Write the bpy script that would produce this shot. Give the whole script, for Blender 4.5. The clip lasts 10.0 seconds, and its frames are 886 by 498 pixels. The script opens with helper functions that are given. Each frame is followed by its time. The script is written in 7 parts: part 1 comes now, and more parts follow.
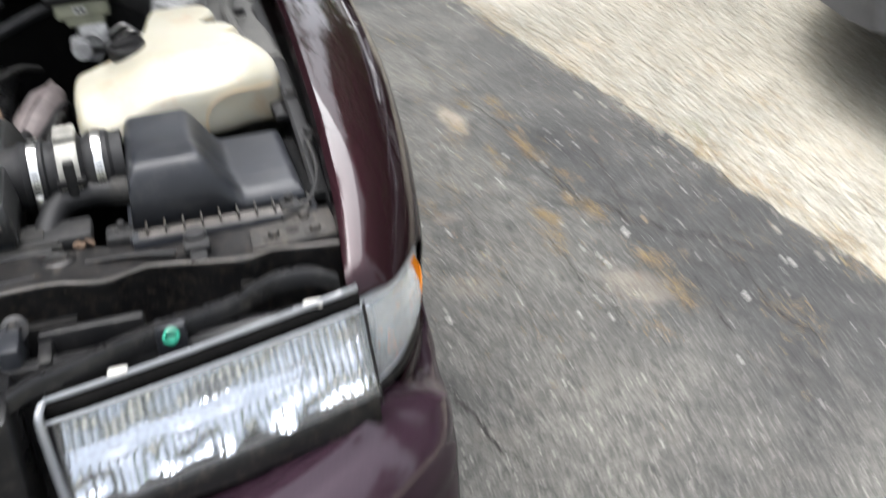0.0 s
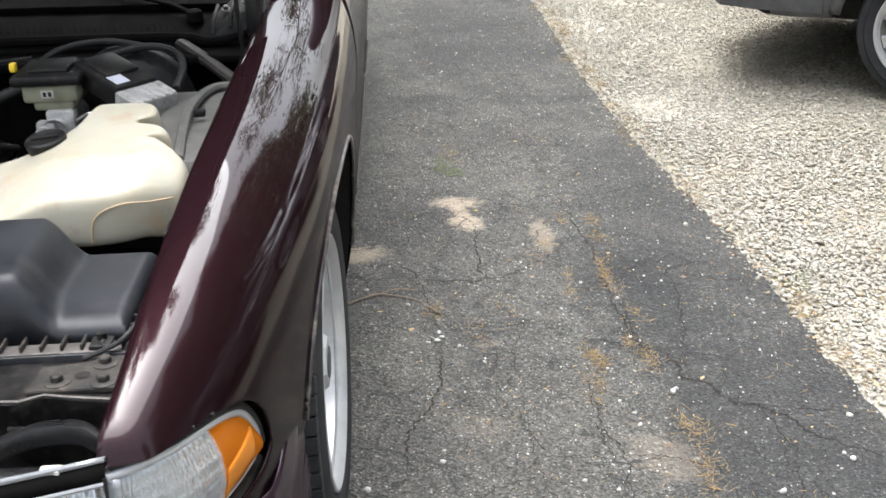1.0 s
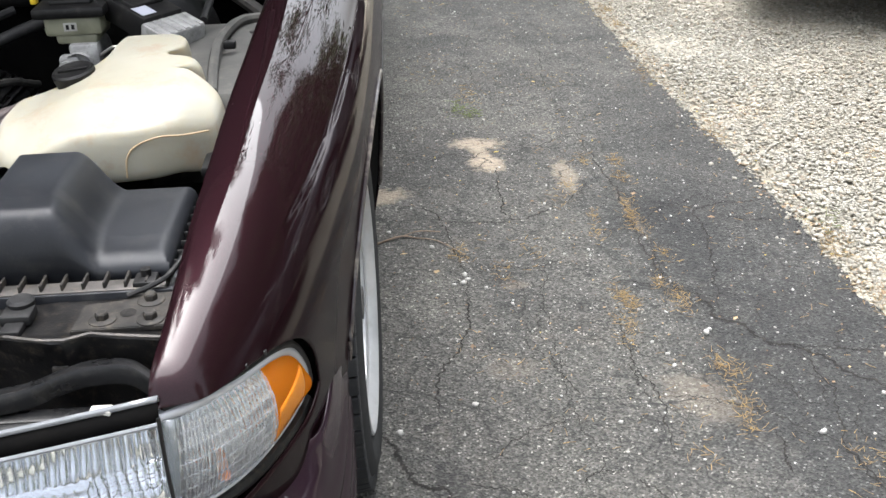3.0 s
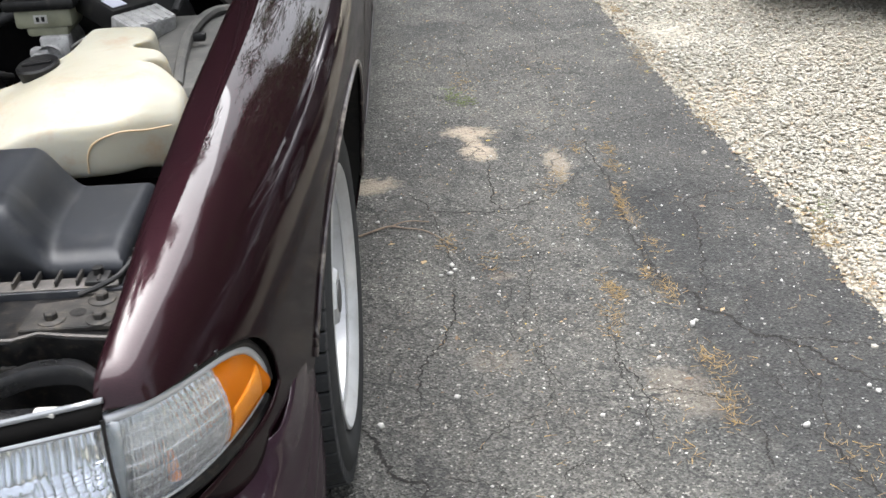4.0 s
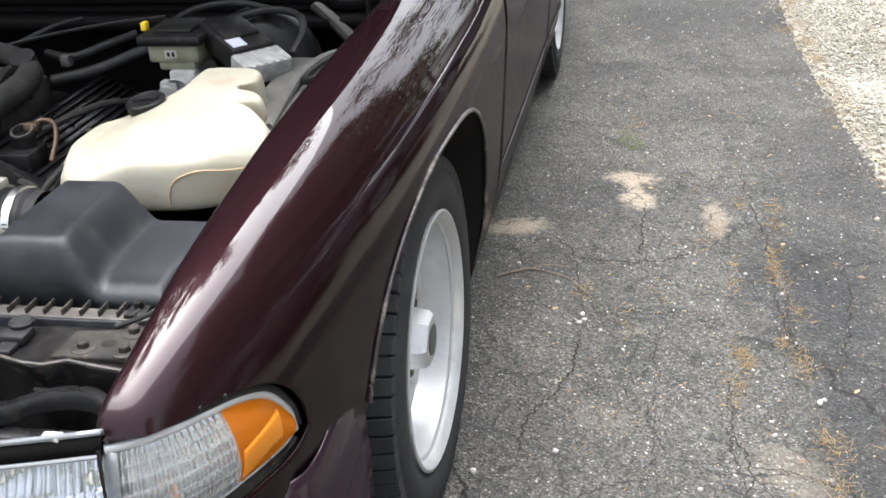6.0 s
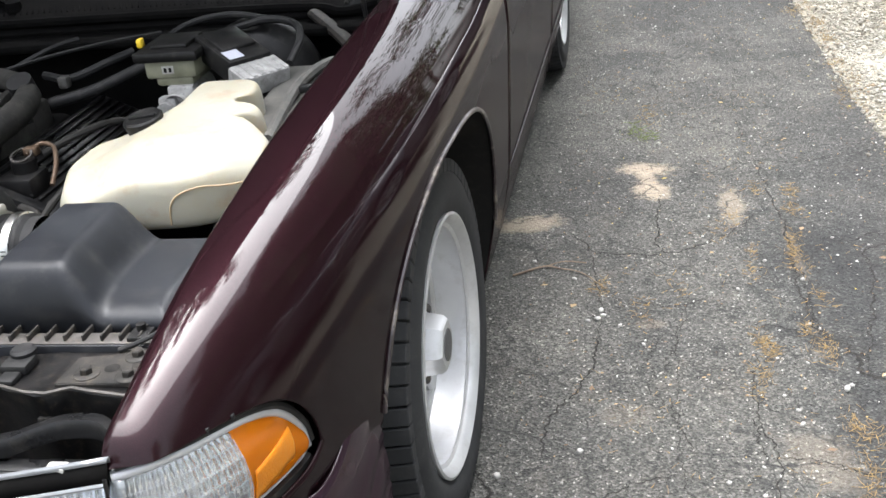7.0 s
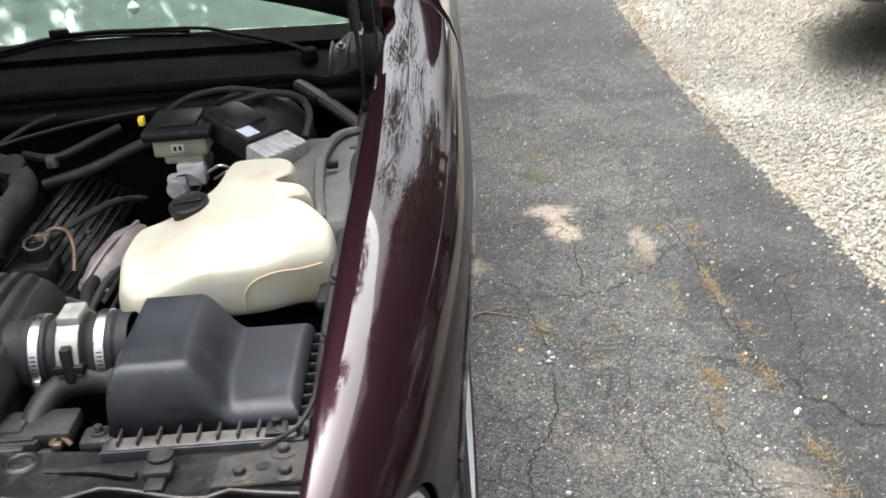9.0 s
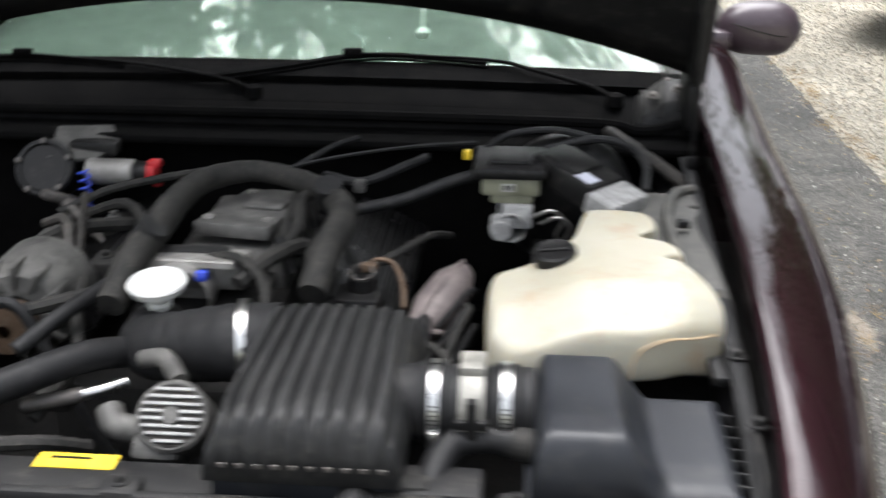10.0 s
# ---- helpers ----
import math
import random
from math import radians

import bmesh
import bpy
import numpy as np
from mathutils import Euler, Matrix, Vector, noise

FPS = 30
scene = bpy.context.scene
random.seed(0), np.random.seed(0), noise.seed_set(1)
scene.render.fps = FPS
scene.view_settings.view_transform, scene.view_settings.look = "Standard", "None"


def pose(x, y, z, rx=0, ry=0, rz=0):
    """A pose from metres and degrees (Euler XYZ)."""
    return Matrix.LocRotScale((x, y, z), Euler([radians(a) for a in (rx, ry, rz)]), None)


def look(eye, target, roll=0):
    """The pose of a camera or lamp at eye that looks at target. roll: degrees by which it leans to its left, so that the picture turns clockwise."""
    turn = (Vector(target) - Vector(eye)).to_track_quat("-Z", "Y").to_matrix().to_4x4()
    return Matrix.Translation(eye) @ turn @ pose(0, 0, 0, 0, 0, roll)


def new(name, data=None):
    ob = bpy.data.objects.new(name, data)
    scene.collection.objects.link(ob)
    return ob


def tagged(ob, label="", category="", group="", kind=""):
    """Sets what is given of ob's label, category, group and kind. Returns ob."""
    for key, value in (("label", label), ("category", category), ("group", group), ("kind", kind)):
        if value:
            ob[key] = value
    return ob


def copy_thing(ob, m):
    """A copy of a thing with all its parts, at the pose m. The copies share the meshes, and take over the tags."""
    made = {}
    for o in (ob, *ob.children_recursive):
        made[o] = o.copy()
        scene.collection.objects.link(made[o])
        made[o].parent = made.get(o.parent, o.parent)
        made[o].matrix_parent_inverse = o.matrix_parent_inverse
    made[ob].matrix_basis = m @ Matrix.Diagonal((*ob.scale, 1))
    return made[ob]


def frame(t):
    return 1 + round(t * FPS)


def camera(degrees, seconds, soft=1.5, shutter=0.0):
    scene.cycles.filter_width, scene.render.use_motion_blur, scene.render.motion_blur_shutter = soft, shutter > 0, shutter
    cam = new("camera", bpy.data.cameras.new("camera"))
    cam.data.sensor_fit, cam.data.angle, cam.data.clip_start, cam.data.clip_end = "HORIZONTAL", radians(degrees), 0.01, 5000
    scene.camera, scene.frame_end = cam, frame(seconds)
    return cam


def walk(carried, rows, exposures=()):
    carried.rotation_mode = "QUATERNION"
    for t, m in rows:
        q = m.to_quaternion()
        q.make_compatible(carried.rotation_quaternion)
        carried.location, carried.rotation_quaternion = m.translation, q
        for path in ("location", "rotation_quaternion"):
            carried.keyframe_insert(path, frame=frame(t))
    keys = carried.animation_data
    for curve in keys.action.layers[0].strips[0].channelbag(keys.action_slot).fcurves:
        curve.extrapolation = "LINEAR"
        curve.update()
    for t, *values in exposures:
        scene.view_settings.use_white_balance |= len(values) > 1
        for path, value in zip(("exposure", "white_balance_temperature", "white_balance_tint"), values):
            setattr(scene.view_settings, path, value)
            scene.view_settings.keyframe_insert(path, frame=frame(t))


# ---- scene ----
cam = camera(43.2, 10.0, shutter=0.4)
PATH = [
    (0, (0.57, -1.963, 1.406), (1.0, -0.253, 0.461), -4.5),
    (0.1, (0.666, -1.931, 1.392), (0.979, -0.159, 0.519), -3.3),
    (0.3, (0.847, -1.935, 1.406), (0.987, -0.111, 0.597), -0.3),
    (0.5, (0.973, -1.895, 1.421), (1.055, -0.064, 0.62), -1.8),
    (0.7, (1.036, -1.844, 1.409), (1.097, -0.006, 0.622), -1.9),
    (1, (1.069, -1.799, 1.391), (1.132, 0.032, 0.589), -2.0),
    (1.5, (1.131, -1.763, 1.375), (1.041, 0.039, 0.513), -3.2),
    (2, (1.087, -1.771, 1.349), (1.056, 0.027, 0.472), -2.0),
    (2.2, (1.055, -1.764, 1.342), (1.05, 0.034, 0.470), -2.1),
    (3.5, (1.002, -1.748, 1.357), (1.069, 0.038, 0.458), -2.4),
    (4, (1.068, -1.733, 1.355), (1.104, 0.048, 0.446), -2.8),
    (4.5, (1.167, -1.704, 1.351), (1.063, 0.07, 0.432), -2.2),
    (5, (1.249, -1.691, 1.352), (0.983, 0.061, 0.424), -4.1),
    (5.5, (1.283, -1.686, 1.372), (0.945, 0.065, 0.465), -3.5),
    (6, (1.295, -1.7, 1.393), (0.938, 0.072, 0.537), -3.1),
    (6.2, (1.298, -1.706, 1.4), (0.919, 0.069, 0.56), -4.4),
    (7.3, (1.306, -1.657, 1.377), (0.914, 0.095, 0.497), -6.8),
    (7.5, (1.301, -1.666, 1.407), (0.906, 0.064, 0.485), -5.1),
    (8, (1.243, -1.66, 1.423), (0.972, 0.097, 0.507), -6.0),
    (8.5, (1.113, -1.633, 1.461), (0.904, 0.142, 0.562), -6.7),
    (9, (0.939, -1.723, 1.498), (0.902, 0.093, 0.661), -4.9),
    (9.3, (0.836, -1.735, 1.507), (0.823, 0.096, 0.701), -1.7),
    (9.5, (0.779, -1.726, 1.515), (0.739, 0.107, 0.717), -2.3),
    (9.7, (0.704, -1.707, 1.522), (0.608, 0.137, 0.753), -1.0),
    (9.9, (0.571, -1.64, 1.502), (0.437, 0.202, 0.736), -1.0),
    (10, (0.483, -1.609, 1.486), (0.344, 0.233, 0.72), 0.3),
]
walk(cam, [(t, look(eye, target, roll)) for t, eye, target, roll in PATH], exposures=((0, 2.44), (0.5, 2.36), (4.2, 2.34), (5.2, 2.54), (8.4, 2.56), (9.3, 2.38), (10, 2.28)))

# ---- light ----
world = bpy.data.worlds.new("sky")
scene.world = world
world.use_nodes = True
wn = world.node_tree.nodes
sky = wn.new("ShaderNodeTexSky")
sky.sky_type = "NISHITA"
sky.sun_disc = False
sky.sun_elevation, sky.sun_rotation = radians(68), radians(-40)
sky.dust_density, sky.air_density = 8.0, 1.0
soften = wn.new("ShaderNodeHueSaturation")
soften.inputs["Saturation"].default_value = 0.25
world.node_tree.links.new(sky.outputs[0], soften.inputs["Color"])
cool = wn.new("ShaderNodeMix")
cool.data_type, cool.blend_type = "RGBA", "MULTIPLY"
cool.inputs[0].default_value = 1.0
cool.inputs[7].default_value = (0.935, 0.95, 0.975, 1)
world.node_tree.links.new(soften.outputs[0], cool.inputs[6])
world.node_tree.links.new(cool.outputs[2], wn["Background"].inputs[0])
wn["Background"].inputs[1].default_value = 0.15
sun = new("sun", bpy.data.lights.new("sun", "SUN"))
sun.data.energy, sun.data.angle, sun.data.color = 2.2, radians(76), (0.97, 0.975, 1.0)
sun.matrix_world = look((-2.5, 3.0, 9.2), (0, 0, 0))
scene.view_settings.exposure = 2.26


# ---- materials ----
def material(name, base, rough=0.5, metal=0.0, **more):
    m = bpy.data.materials.new(name)
    m.use_nodes = True
    b = m.node_tree.nodes["Principled BSDF"]
    b.inputs["Base Color"].default_value = (*base, 1)
    b.inputs["Roughness"].default_value = rough
    b.inputs["Metallic"].default_value = metal
    for key, value in more.items():
        b.inputs[key.replace("_", " ")].default_value = value
    return m


def node(m, kind, **values):
    n = m.node_tree.nodes.new(kind)
    for key, value in values.items():
        n.inputs[key].default_value = value
    return n


def wire(m, a, b):
    m.node_tree.links.new(a, b)


def noise_of(m, scale, detail=4.0, rough=0.55, source="Object"):
    co = node(m, "ShaderNodeTexCoord")
    n = node(m, "ShaderNodeTexNoise", Scale=scale, Detail=detail, Roughness=rough)
    wire(m, co.outputs[source], n.inputs["Vector"])
    return n.outputs["Fac"]


def ramp(m, fac, stops):
    r = node(m, "ShaderNodeValToRGB")
    e = r.color_ramp.elements
    while len(e) < len(stops):
        e.new(0.5)
    for el, (at, c) in zip(e, stops):
        el.position = at
        el.color = (*c, 1) if len(c) == 3 else c
    wire(m, fac, r.inputs[0])
    return r.outputs[0]


def mix(m, fac, a, b, kind="MIX"):
    x = m.node_tree.nodes.new("ShaderNodeMix")
    x.data_type, x.blend_type = "RGBA", kind
    for v, slot in ((fac, 0), (a, 6), (b, 7)):
        if isinstance(v, (int, float)):
            x.inputs[slot].default_value = v
        elif isinstance(v, tuple):
            x.inputs[slot].default_value = (*v, 1)
        else:
            wire(m, v, x.inputs[slot])
    return x.outputs[2]


def calc(m, kind, a, b=None, clamp=False):
    x = m.node_tree.nodes.new("ShaderNodeMath")
    x.operation, x.use_clamp = kind, clamp
    for v, slot in ((a, 0), (b, 1)):
        if v is None:
            continue
        if isinstance(v, (int, float)):
            x.inputs[slot].default_value = v
        else:
            wire(m, v, x.inputs[slot])
    return x.outputs[0]


def bump(m, height, strength=0.3, distance=0.002):
    b = node(m, "ShaderNodeBump", Strength=strength, Distance=distance)
    wire(m, height, b.inputs["Height"])
    wire(m, b.outputs[0], m.node_tree.nodes["Principled BSDF"].inputs["Normal"])


def surface(m, slot, out):
    wire(m, out, m.node_tree.nodes["Principled BSDF"].inputs[slot])


def worn(name, dark, light, rough, dust=(0.2, 0.19, 0.17), amount=0.3, scale=18.0, metal=0.0, grain=260.0, relief=0.25, **more):
    """A used surface: two tones, dust in blotches, fine grain."""
    m = material(name, dark, rough, metal, **more)
    big = noise_of(m, scale, 5)
    fine = noise_of(m, grain, 3)
    tone = ramp(m, big, [(0.35, dark), (0.7, light)])
    spots = ramp(m, noise_of(m, scale * 2.7, 8, 0.7), [(0.52, (0, 0, 0)), (0.75, (amount,) * 3)])
    surface(m, "Base Color", mix(m, spots, tone, dust))
    surface(m, "Roughness", calc(m, "ADD", calc(m, "MULTIPLY", big, 0.3), rough - 0.15, True))
    bump(m, fine, relief, 0.0008)
    if max(light) < 0.06:
        m.node_tree.nodes["Principled BSDF"].inputs["Specular IOR Level"].default_value = 0.28
    return m


PAINT = material("dark cherry paint", (0.03, 0.006, 0.016), 0.40, 0.5, Specular_IOR_Level=0.0, Specular_Tint=(0.10, 0.035, 0.065, 1.0), Coat_Weight=0.9, Coat_Roughness=0.012, Coat_IOR=1.42)
_flake = ramp(PAINT, noise_of(PAINT, 900, 2), [(0.3, (0.0108, 0.0042, 0.0056)), (0.7, (0.0190, 0.0077, 0.0102))])
_chip = ramp(PAINT, noise_of(PAINT, 170, 2, 0.5), [(0.795, (0, 0, 0)), (0.81, (0.55,) * 3)])
surface(PAINT, "Base Color", mix(PAINT, _chip, _flake, (0.30, 0.27, 0.28)))
_place = node(PAINT, "ShaderNodeSeparateXYZ")
wire(PAINT, node(PAINT, "ShaderNodeTexCoord").outputs["Object"], _place.inputs[0])
_film = calc(PAINT, "ADD", _place.outputs["Z"], calc(PAINT, "MULTIPLY", noise_of(PAINT, 5, 5, 0.6), 0.12))
_dirt = ramp(PAINT, _film, [(0.80, (1, 1, 1)), (0.92, (0, 0, 0))])          # road film on the lower body
_polish = ramp(PAINT, noise_of(PAINT, 9, 6, 0.65), [(0.40, (0.024,) * 3), (0.8, (0.055,) * 3)])
surface(PAINT, "Coat Roughness", mix(PAINT, _dirt, _polish, (0.10, 0.10, 0.10)))
surface(PAINT, "Coat Weight", ramp(PAINT, _film, [(0.78, (0.48,) * 3), (0.92, (0.83,) * 3)]))
BUMPER = material("cherry bumper paint", (0.024, 0.012, 0.019), 0.45, 0.3, Specular_IOR_Level=0.0, Coat_Weight=1.0, Coat_Roughness=0.07, Coat_IOR=1.46)
surface(BUMPER, "Base Color", ramp(BUMPER, noise_of(BUMPER, 700, 2), [(0.3, (0.018, 0.009, 0.014)), (0.7, (0.032, 0.017, 0.026))]))
surface(BUMPER, "Coat Roughness", ramp(BUMPER, noise_of(BUMPER, 11, 6, 0.65), [(0.4, (0.05,) * 3), (0.8, (0.14,) * 3)]))
_low = node(BUMPER, "ShaderNodeSeparateXYZ")
wire(BUMPER, node(BUMPER, "ShaderNodeTexCoord").outputs["Object"], _low.inputs[0])
surface(BUMPER, "Coat Weight", ramp(BUMPER, calc(BUMPER, "ADD", _low.outputs["Z"], calc(BUMPER, "MULTIPLY", noise_of(BUMPER, 6, 4), 0.04)), [(0.50, (0.35,) * 3), (0.56, (1.0,) * 3)]))
LIPPAINT = material("chipped lip paint", (0.03, 0.008, 0.016), 0.4, 0.0, Coat_Weight=0.6)
surface(LIPPAINT, "Base Color", ramp(LIPPAINT, noise_of(LIPPAINT, 14, 7, 0.7), [(0.50, (0.012, 0.005, 0.008)), (0.58, (0.08, 0.068, 0.06)), (0.70, (0.20, 0.175, 0.15))]))
COWLING = worn("sun-dulled black cowl plastic", (0.0022, 0.0022, 0.0024), (0.0055, 0.0053, 0.0052), 0.8, amount=0.02, scale=14, grain=500)
COWLING.node_tree.nodes["Principled BSDF"].inputs["Specular IOR Level"].default_value = 0.03
GRIME = worn("dusty grey loom tape", (0.012, 0.0118, 0.0112), (0.030, 0.0285, 0.0262), 0.75, dust=(0.09, 0.082, 0.07), amount=0.45, scale=30, relief=0.6)
DUSTEEL = worn("brown-dusted black steel", (0.014, 0.0135, 0.013), (0.038, 0.034, 0.030), 0.6, dust=(0.10, 0.082, 0.062), amount=0.7, scale=46)
OLDSTEEL = worn("dusty dark steel", (0.05, 0.047, 0.043), (0.11, 0.10, 0.095), 0.55, dust=(0.16, 0.13, 0.10), amount=0.6, scale=40, metal=0.4)
NEARBLACK = worn("matte near-black sheet steel", (0.0016, 0.0016, 0.0017), (0.0042, 0.004, 0.0038), 0.85, dust=(0.03, 0.027, 0.023), amount=0.12, scale=16)
NEARBLACK.node_tree.nodes["Principled BSDF"].inputs["Specular IOR Level"].default_value = 0.06
RIBDUST = worn("dusty ribbed plastic", (0.014, 0.0142, 0.0148), (0.026, 0.026, 0.0265), 0.48, dust=(0.085, 0.08, 0.072), amount=0.42, scale=26, grain=600)
METERBODY = worn("pale cast meter body", (0.16, 0.155, 0.14), (0.30, 0.29, 0.26), 0.5, dust=(0.13, 0.12, 0.10), amount=0.6, scale=45, metal=0.15)
BLACK = worn("black painted steel", (0.004, 0.004, 0.0045), (0.009, 0.0085, 0.0085), 0.5, amount=0.12, scale=14)
GLOSSBLACK = worn("satin black plastic", (0.006, 0.006, 0.0065), (0.012, 0.012, 0.0125), 0.3, dust=(0.10, 0.09, 0.075), amount=0.2, scale=20)
PLASTIC = worn("grey-black moulded plastic", (0.0125, 0.0135, 0.0165), (0.022, 0.0238, 0.028), 0.42, amount=0.12, scale=9, grain=700)
DUSTY = worn("dusty black plastic", (0.008, 0.008, 0.0085), (0.018, 0.0178, 0.0178), 0.6, dust=(0.11, 0.10, 0.09), amount=0.4, scale=9)
SCUFFED = worn("scuffed black pressed steel", (0.0045, 0.0045, 0.005), (0.011, 0.0105, 0.0105), 0.40, dust=(0.12, 0.095, 0.07), amount=0.35, scale=34, relief=0.3)
RUBBER = worn("black rubber", (0.007, 0.007, 0.0077), (0.015, 0.015, 0.0158), 0.62, dust=(0.10, 0.095, 0.085), amount=0.2, scale=16)
TYRE = worn("tyre rubber", (0.020, 0.021, 0.023), (0.032, 0.033, 0.035), 0.75, dust=(0.12, 0.11, 0.10), amount=0.2, scale=22)
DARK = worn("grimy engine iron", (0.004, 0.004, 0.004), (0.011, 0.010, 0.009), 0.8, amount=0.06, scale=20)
ALLOY = worn("cast aluminium", (0.22, 0.21, 0.20), (0.36, 0.35, 0.33), 0.55, dust=(0.10, 0.09, 0.08), amount=0.7, scale=22, metal=0.5, relief=0.5)
PALEALLOY = worn("pale dusty alloy", (0.24, 0.238, 0.235), (0.40, 0.398, 0.39), 0.5, dust=(0.10, 0.095, 0.085), amount=0.7, scale=60, metal=0.2, relief=0.5)
GREYPLATE = worn("dirty grey casting", (0.052, 0.0505, 0.048), (0.125, 0.121, 0.113), 0.6, dust=(0.020, 0.0185, 0.017), amount=0.85, scale=24, metal=0.2, relief=0.5)
STEEL = worn("zinc plated steel", (0.36, 0.35, 0.33), (0.55, 0.54, 0.52), 0.38, dust=(0.12, 0.10, 0.08), amount=0.5, scale=40, metal=0.85)
CHROME = worn("bright clamp steel", (0.42, 0.42, 0.41), (0.56, 0.56, 0.55), 0.30, dust=(0.25, 0.23, 0.2), amount=0.25, scale=30, metal=1.0)
RIM = worn("silver wheel alloy", (0.46, 0.465, 0.475), (0.57, 0.575, 0.585), 0.34, dust=(0.22, 0.2, 0.17), amount=0.35, scale=10, metal=0.4, relief=0.1)
LINER = worn("grey inner fender plastic", (0.050, 0.049, 0.046), (0.095, 0.092, 0.084), 0.7, dust=(0.17, 0.155, 0.13), amount=0.5, scale=12)
TANKP = worn("yellowed translucent plastic", (0.325, 0.305, 0.238), (0.385, 0.37, 0.305), 0.5, dust=(0.32, 0.215, 0.13), amount=0.7, scale=7, relief=0.12, Subsurface_Weight=0.5, Subsurface_Radius=(1.0, 0.8, 0.5), Subsurface_Scale=0.03)
WHITE = worn("white plastic", (0.56, 0.56, 0.545), (0.68, 0.68, 0.66), 0.45, amount=0.3, scale=30)
YELLOW = worn("yellow label", (0.75, 0.52, 0.03), (0.85, 0.62, 0.05), 0.5, amount=0.2, scale=40)
RED = material("red plastic", (0.45, 0.02, 0.025), 0.45)
BLUE = material("blue plastic", (0.03, 0.06, 0.45), 0.45)
GREEN = material("green plastic cap", (0.015, 0.20, 0.13), 0.4)
COPPER = worn("rusty copper tone", (0.075, 0.047, 0.03), (0.15, 0.10, 0.066), 0.5, amount=0.4, scale=40, metal=0.5)
RESERVE = worn("stained reservoir plastic", (0.16, 0.16, 0.11), (0.25, 0.25, 0.18), 0.5, amount=0.3, scale=30)


def thin(name, tint, gloss, haze, rough=0.06):
    """Thin moulded plastic: mostly see-through, with gloss and a little milky haze."""
    m = bpy.data.materials.new(name)
    m.use_nodes = True
    t = m.node_tree
    t.nodes.remove(t.nodes["Principled BSDF"])
    clear, shine, milk = (t.nodes.new("ShaderNodeBsdf" + k) for k in ("Transparent", "Glossy", "Diffuse"))
    clear.inputs[0].default_value = (*tint, 1)
    shine.inputs["Roughness"].default_value = rough
    milk.inputs[0].default_value = (*tint, 1)
    one, two = t.nodes.new("ShaderNodeMixShader"), t.nodes.new("ShaderNodeMixShader")
    one.inputs[0].default_value, two.inputs[0].default_value = haze, gloss
    t.links.new(clear.outputs[0], one.inputs[1])
    t.links.new(milk.outputs[0], one.inputs[2])
    t.links.new(one.outputs[0], two.inputs[1])
    t.links.new(shine.outputs[0], two.inputs[2])
    t.links.new(two.outputs[0], t.nodes["Material Output"].inputs[0])
    return m


CLEAR = thin("clear fluted lens", (0.96, 0.975, 0.985), 0.22, 0.15, 0.02)
FROST = thin("fluted headlamp glass", (0.95, 0.97, 0.985), 0.12, 0.07, 0.03)
RIBEDGE = thin("lit plastic rib edge", (0.96, 0.97, 0.985), 0.20, 0.30, 0.05)
AMBER = thin("amber lens", (0.78, 0.235, 0.010), 0.04, 0.6, 0.15)
LAMPMETAL = material("bright lamp metal", (0.50, 0.52, 0.56), 0.13, 1.0)
REFLECT = material("bright reflector", (0.90, 0.91, 0.92), 0.09, 1.0)
GLASS = material("tinted windscreen glass", (0.64, 0.78, 0.70), 0.034, 0, IOR=1.38, Transmission_Weight=1.0)
CABIN = worn("grey cabin trim", (0.075, 0.086, 0.078), (0.115, 0.128, 0.116), 0.8, amount=0.1)
SUVPAINT = material("grey metallic paint", (0.16, 0.16, 0.175), 0.35, 0.6, Coat_Weight=1.0)
SUVPLASTIC = worn("grey bumper plastic", (0.05, 0.05, 0.052), (0.08, 0.08, 0.082), 0.6, amount=0.2)
DARKGLASS = material("dark tinted car glass", (0.012, 0.014, 0.015), 0.05)
BARK = worn("tree bark", (0.06, 0.045, 0.035), (0.14, 0.11, 0.085), 0.9, amount=0.4, scale=6, relief=0.8)
LEAF = material("green leaves", (0.06, 0.11, 0.035), 0.6)
surface(LEAF, "Base Color", ramp(LEAF, node(LEAF, "ShaderNodeNewGeometry").outputs["Random Per Island"], [(0.0, (0.035, 0.075, 0.02)), (1.0, (0.10, 0.16, 0.05))]))
NEEDLE = material("dry orange needles", (0.42, 0.2, 0.06), 0.8)
surface(NEEDLE, "Base Color", ramp(NEEDLE, node(NEEDLE, "ShaderNodeNewGeometry").outputs["Random Per Island"], [(0.0, (0.13, 0.09, 0.05)), (0.55, (0.24, 0.175, 0.095)), (1.0, (0.38, 0.25, 0.085))]))
MOSS = material("green weeds", (0.12, 0.15, 0.045), 0.8)
TWIG = worn("dry twig", (0.14, 0.10, 0.07), (0.28, 0.21, 0.15), 0.85, scale=40)
PEBBLE = material("pale pebble", (0.6, 0.58, 0.53), 0.75)
surface(PEBBLE, "Base Color", ramp(PEBBLE, node(PEBBLE, "ShaderNodeNewGeometry").outputs["Random Per Island"], [(0.0, (0.28, 0.27, 0.245)), (1.0, (0.54, 0.53, 0.50))]))
GRAVEL = material("pale river gravel", (0.5, 0.46, 0.4), 0.8)
_tone = ramp(GRAVEL, node(GRAVEL, "ShaderNodeNewGeometry").outputs["Random Per Island"],
             [(0.0, (0.17, 0.16, 0.135)), (0.15, (0.235, 0.222, 0.185)), (0.4, (0.28, 0.264, 0.222)), (0.7, (0.325, 0.31, 0.265)), (0.9, (0.39, 0.375, 0.33)), (1.0, (0.27, 0.21, 0.14))])
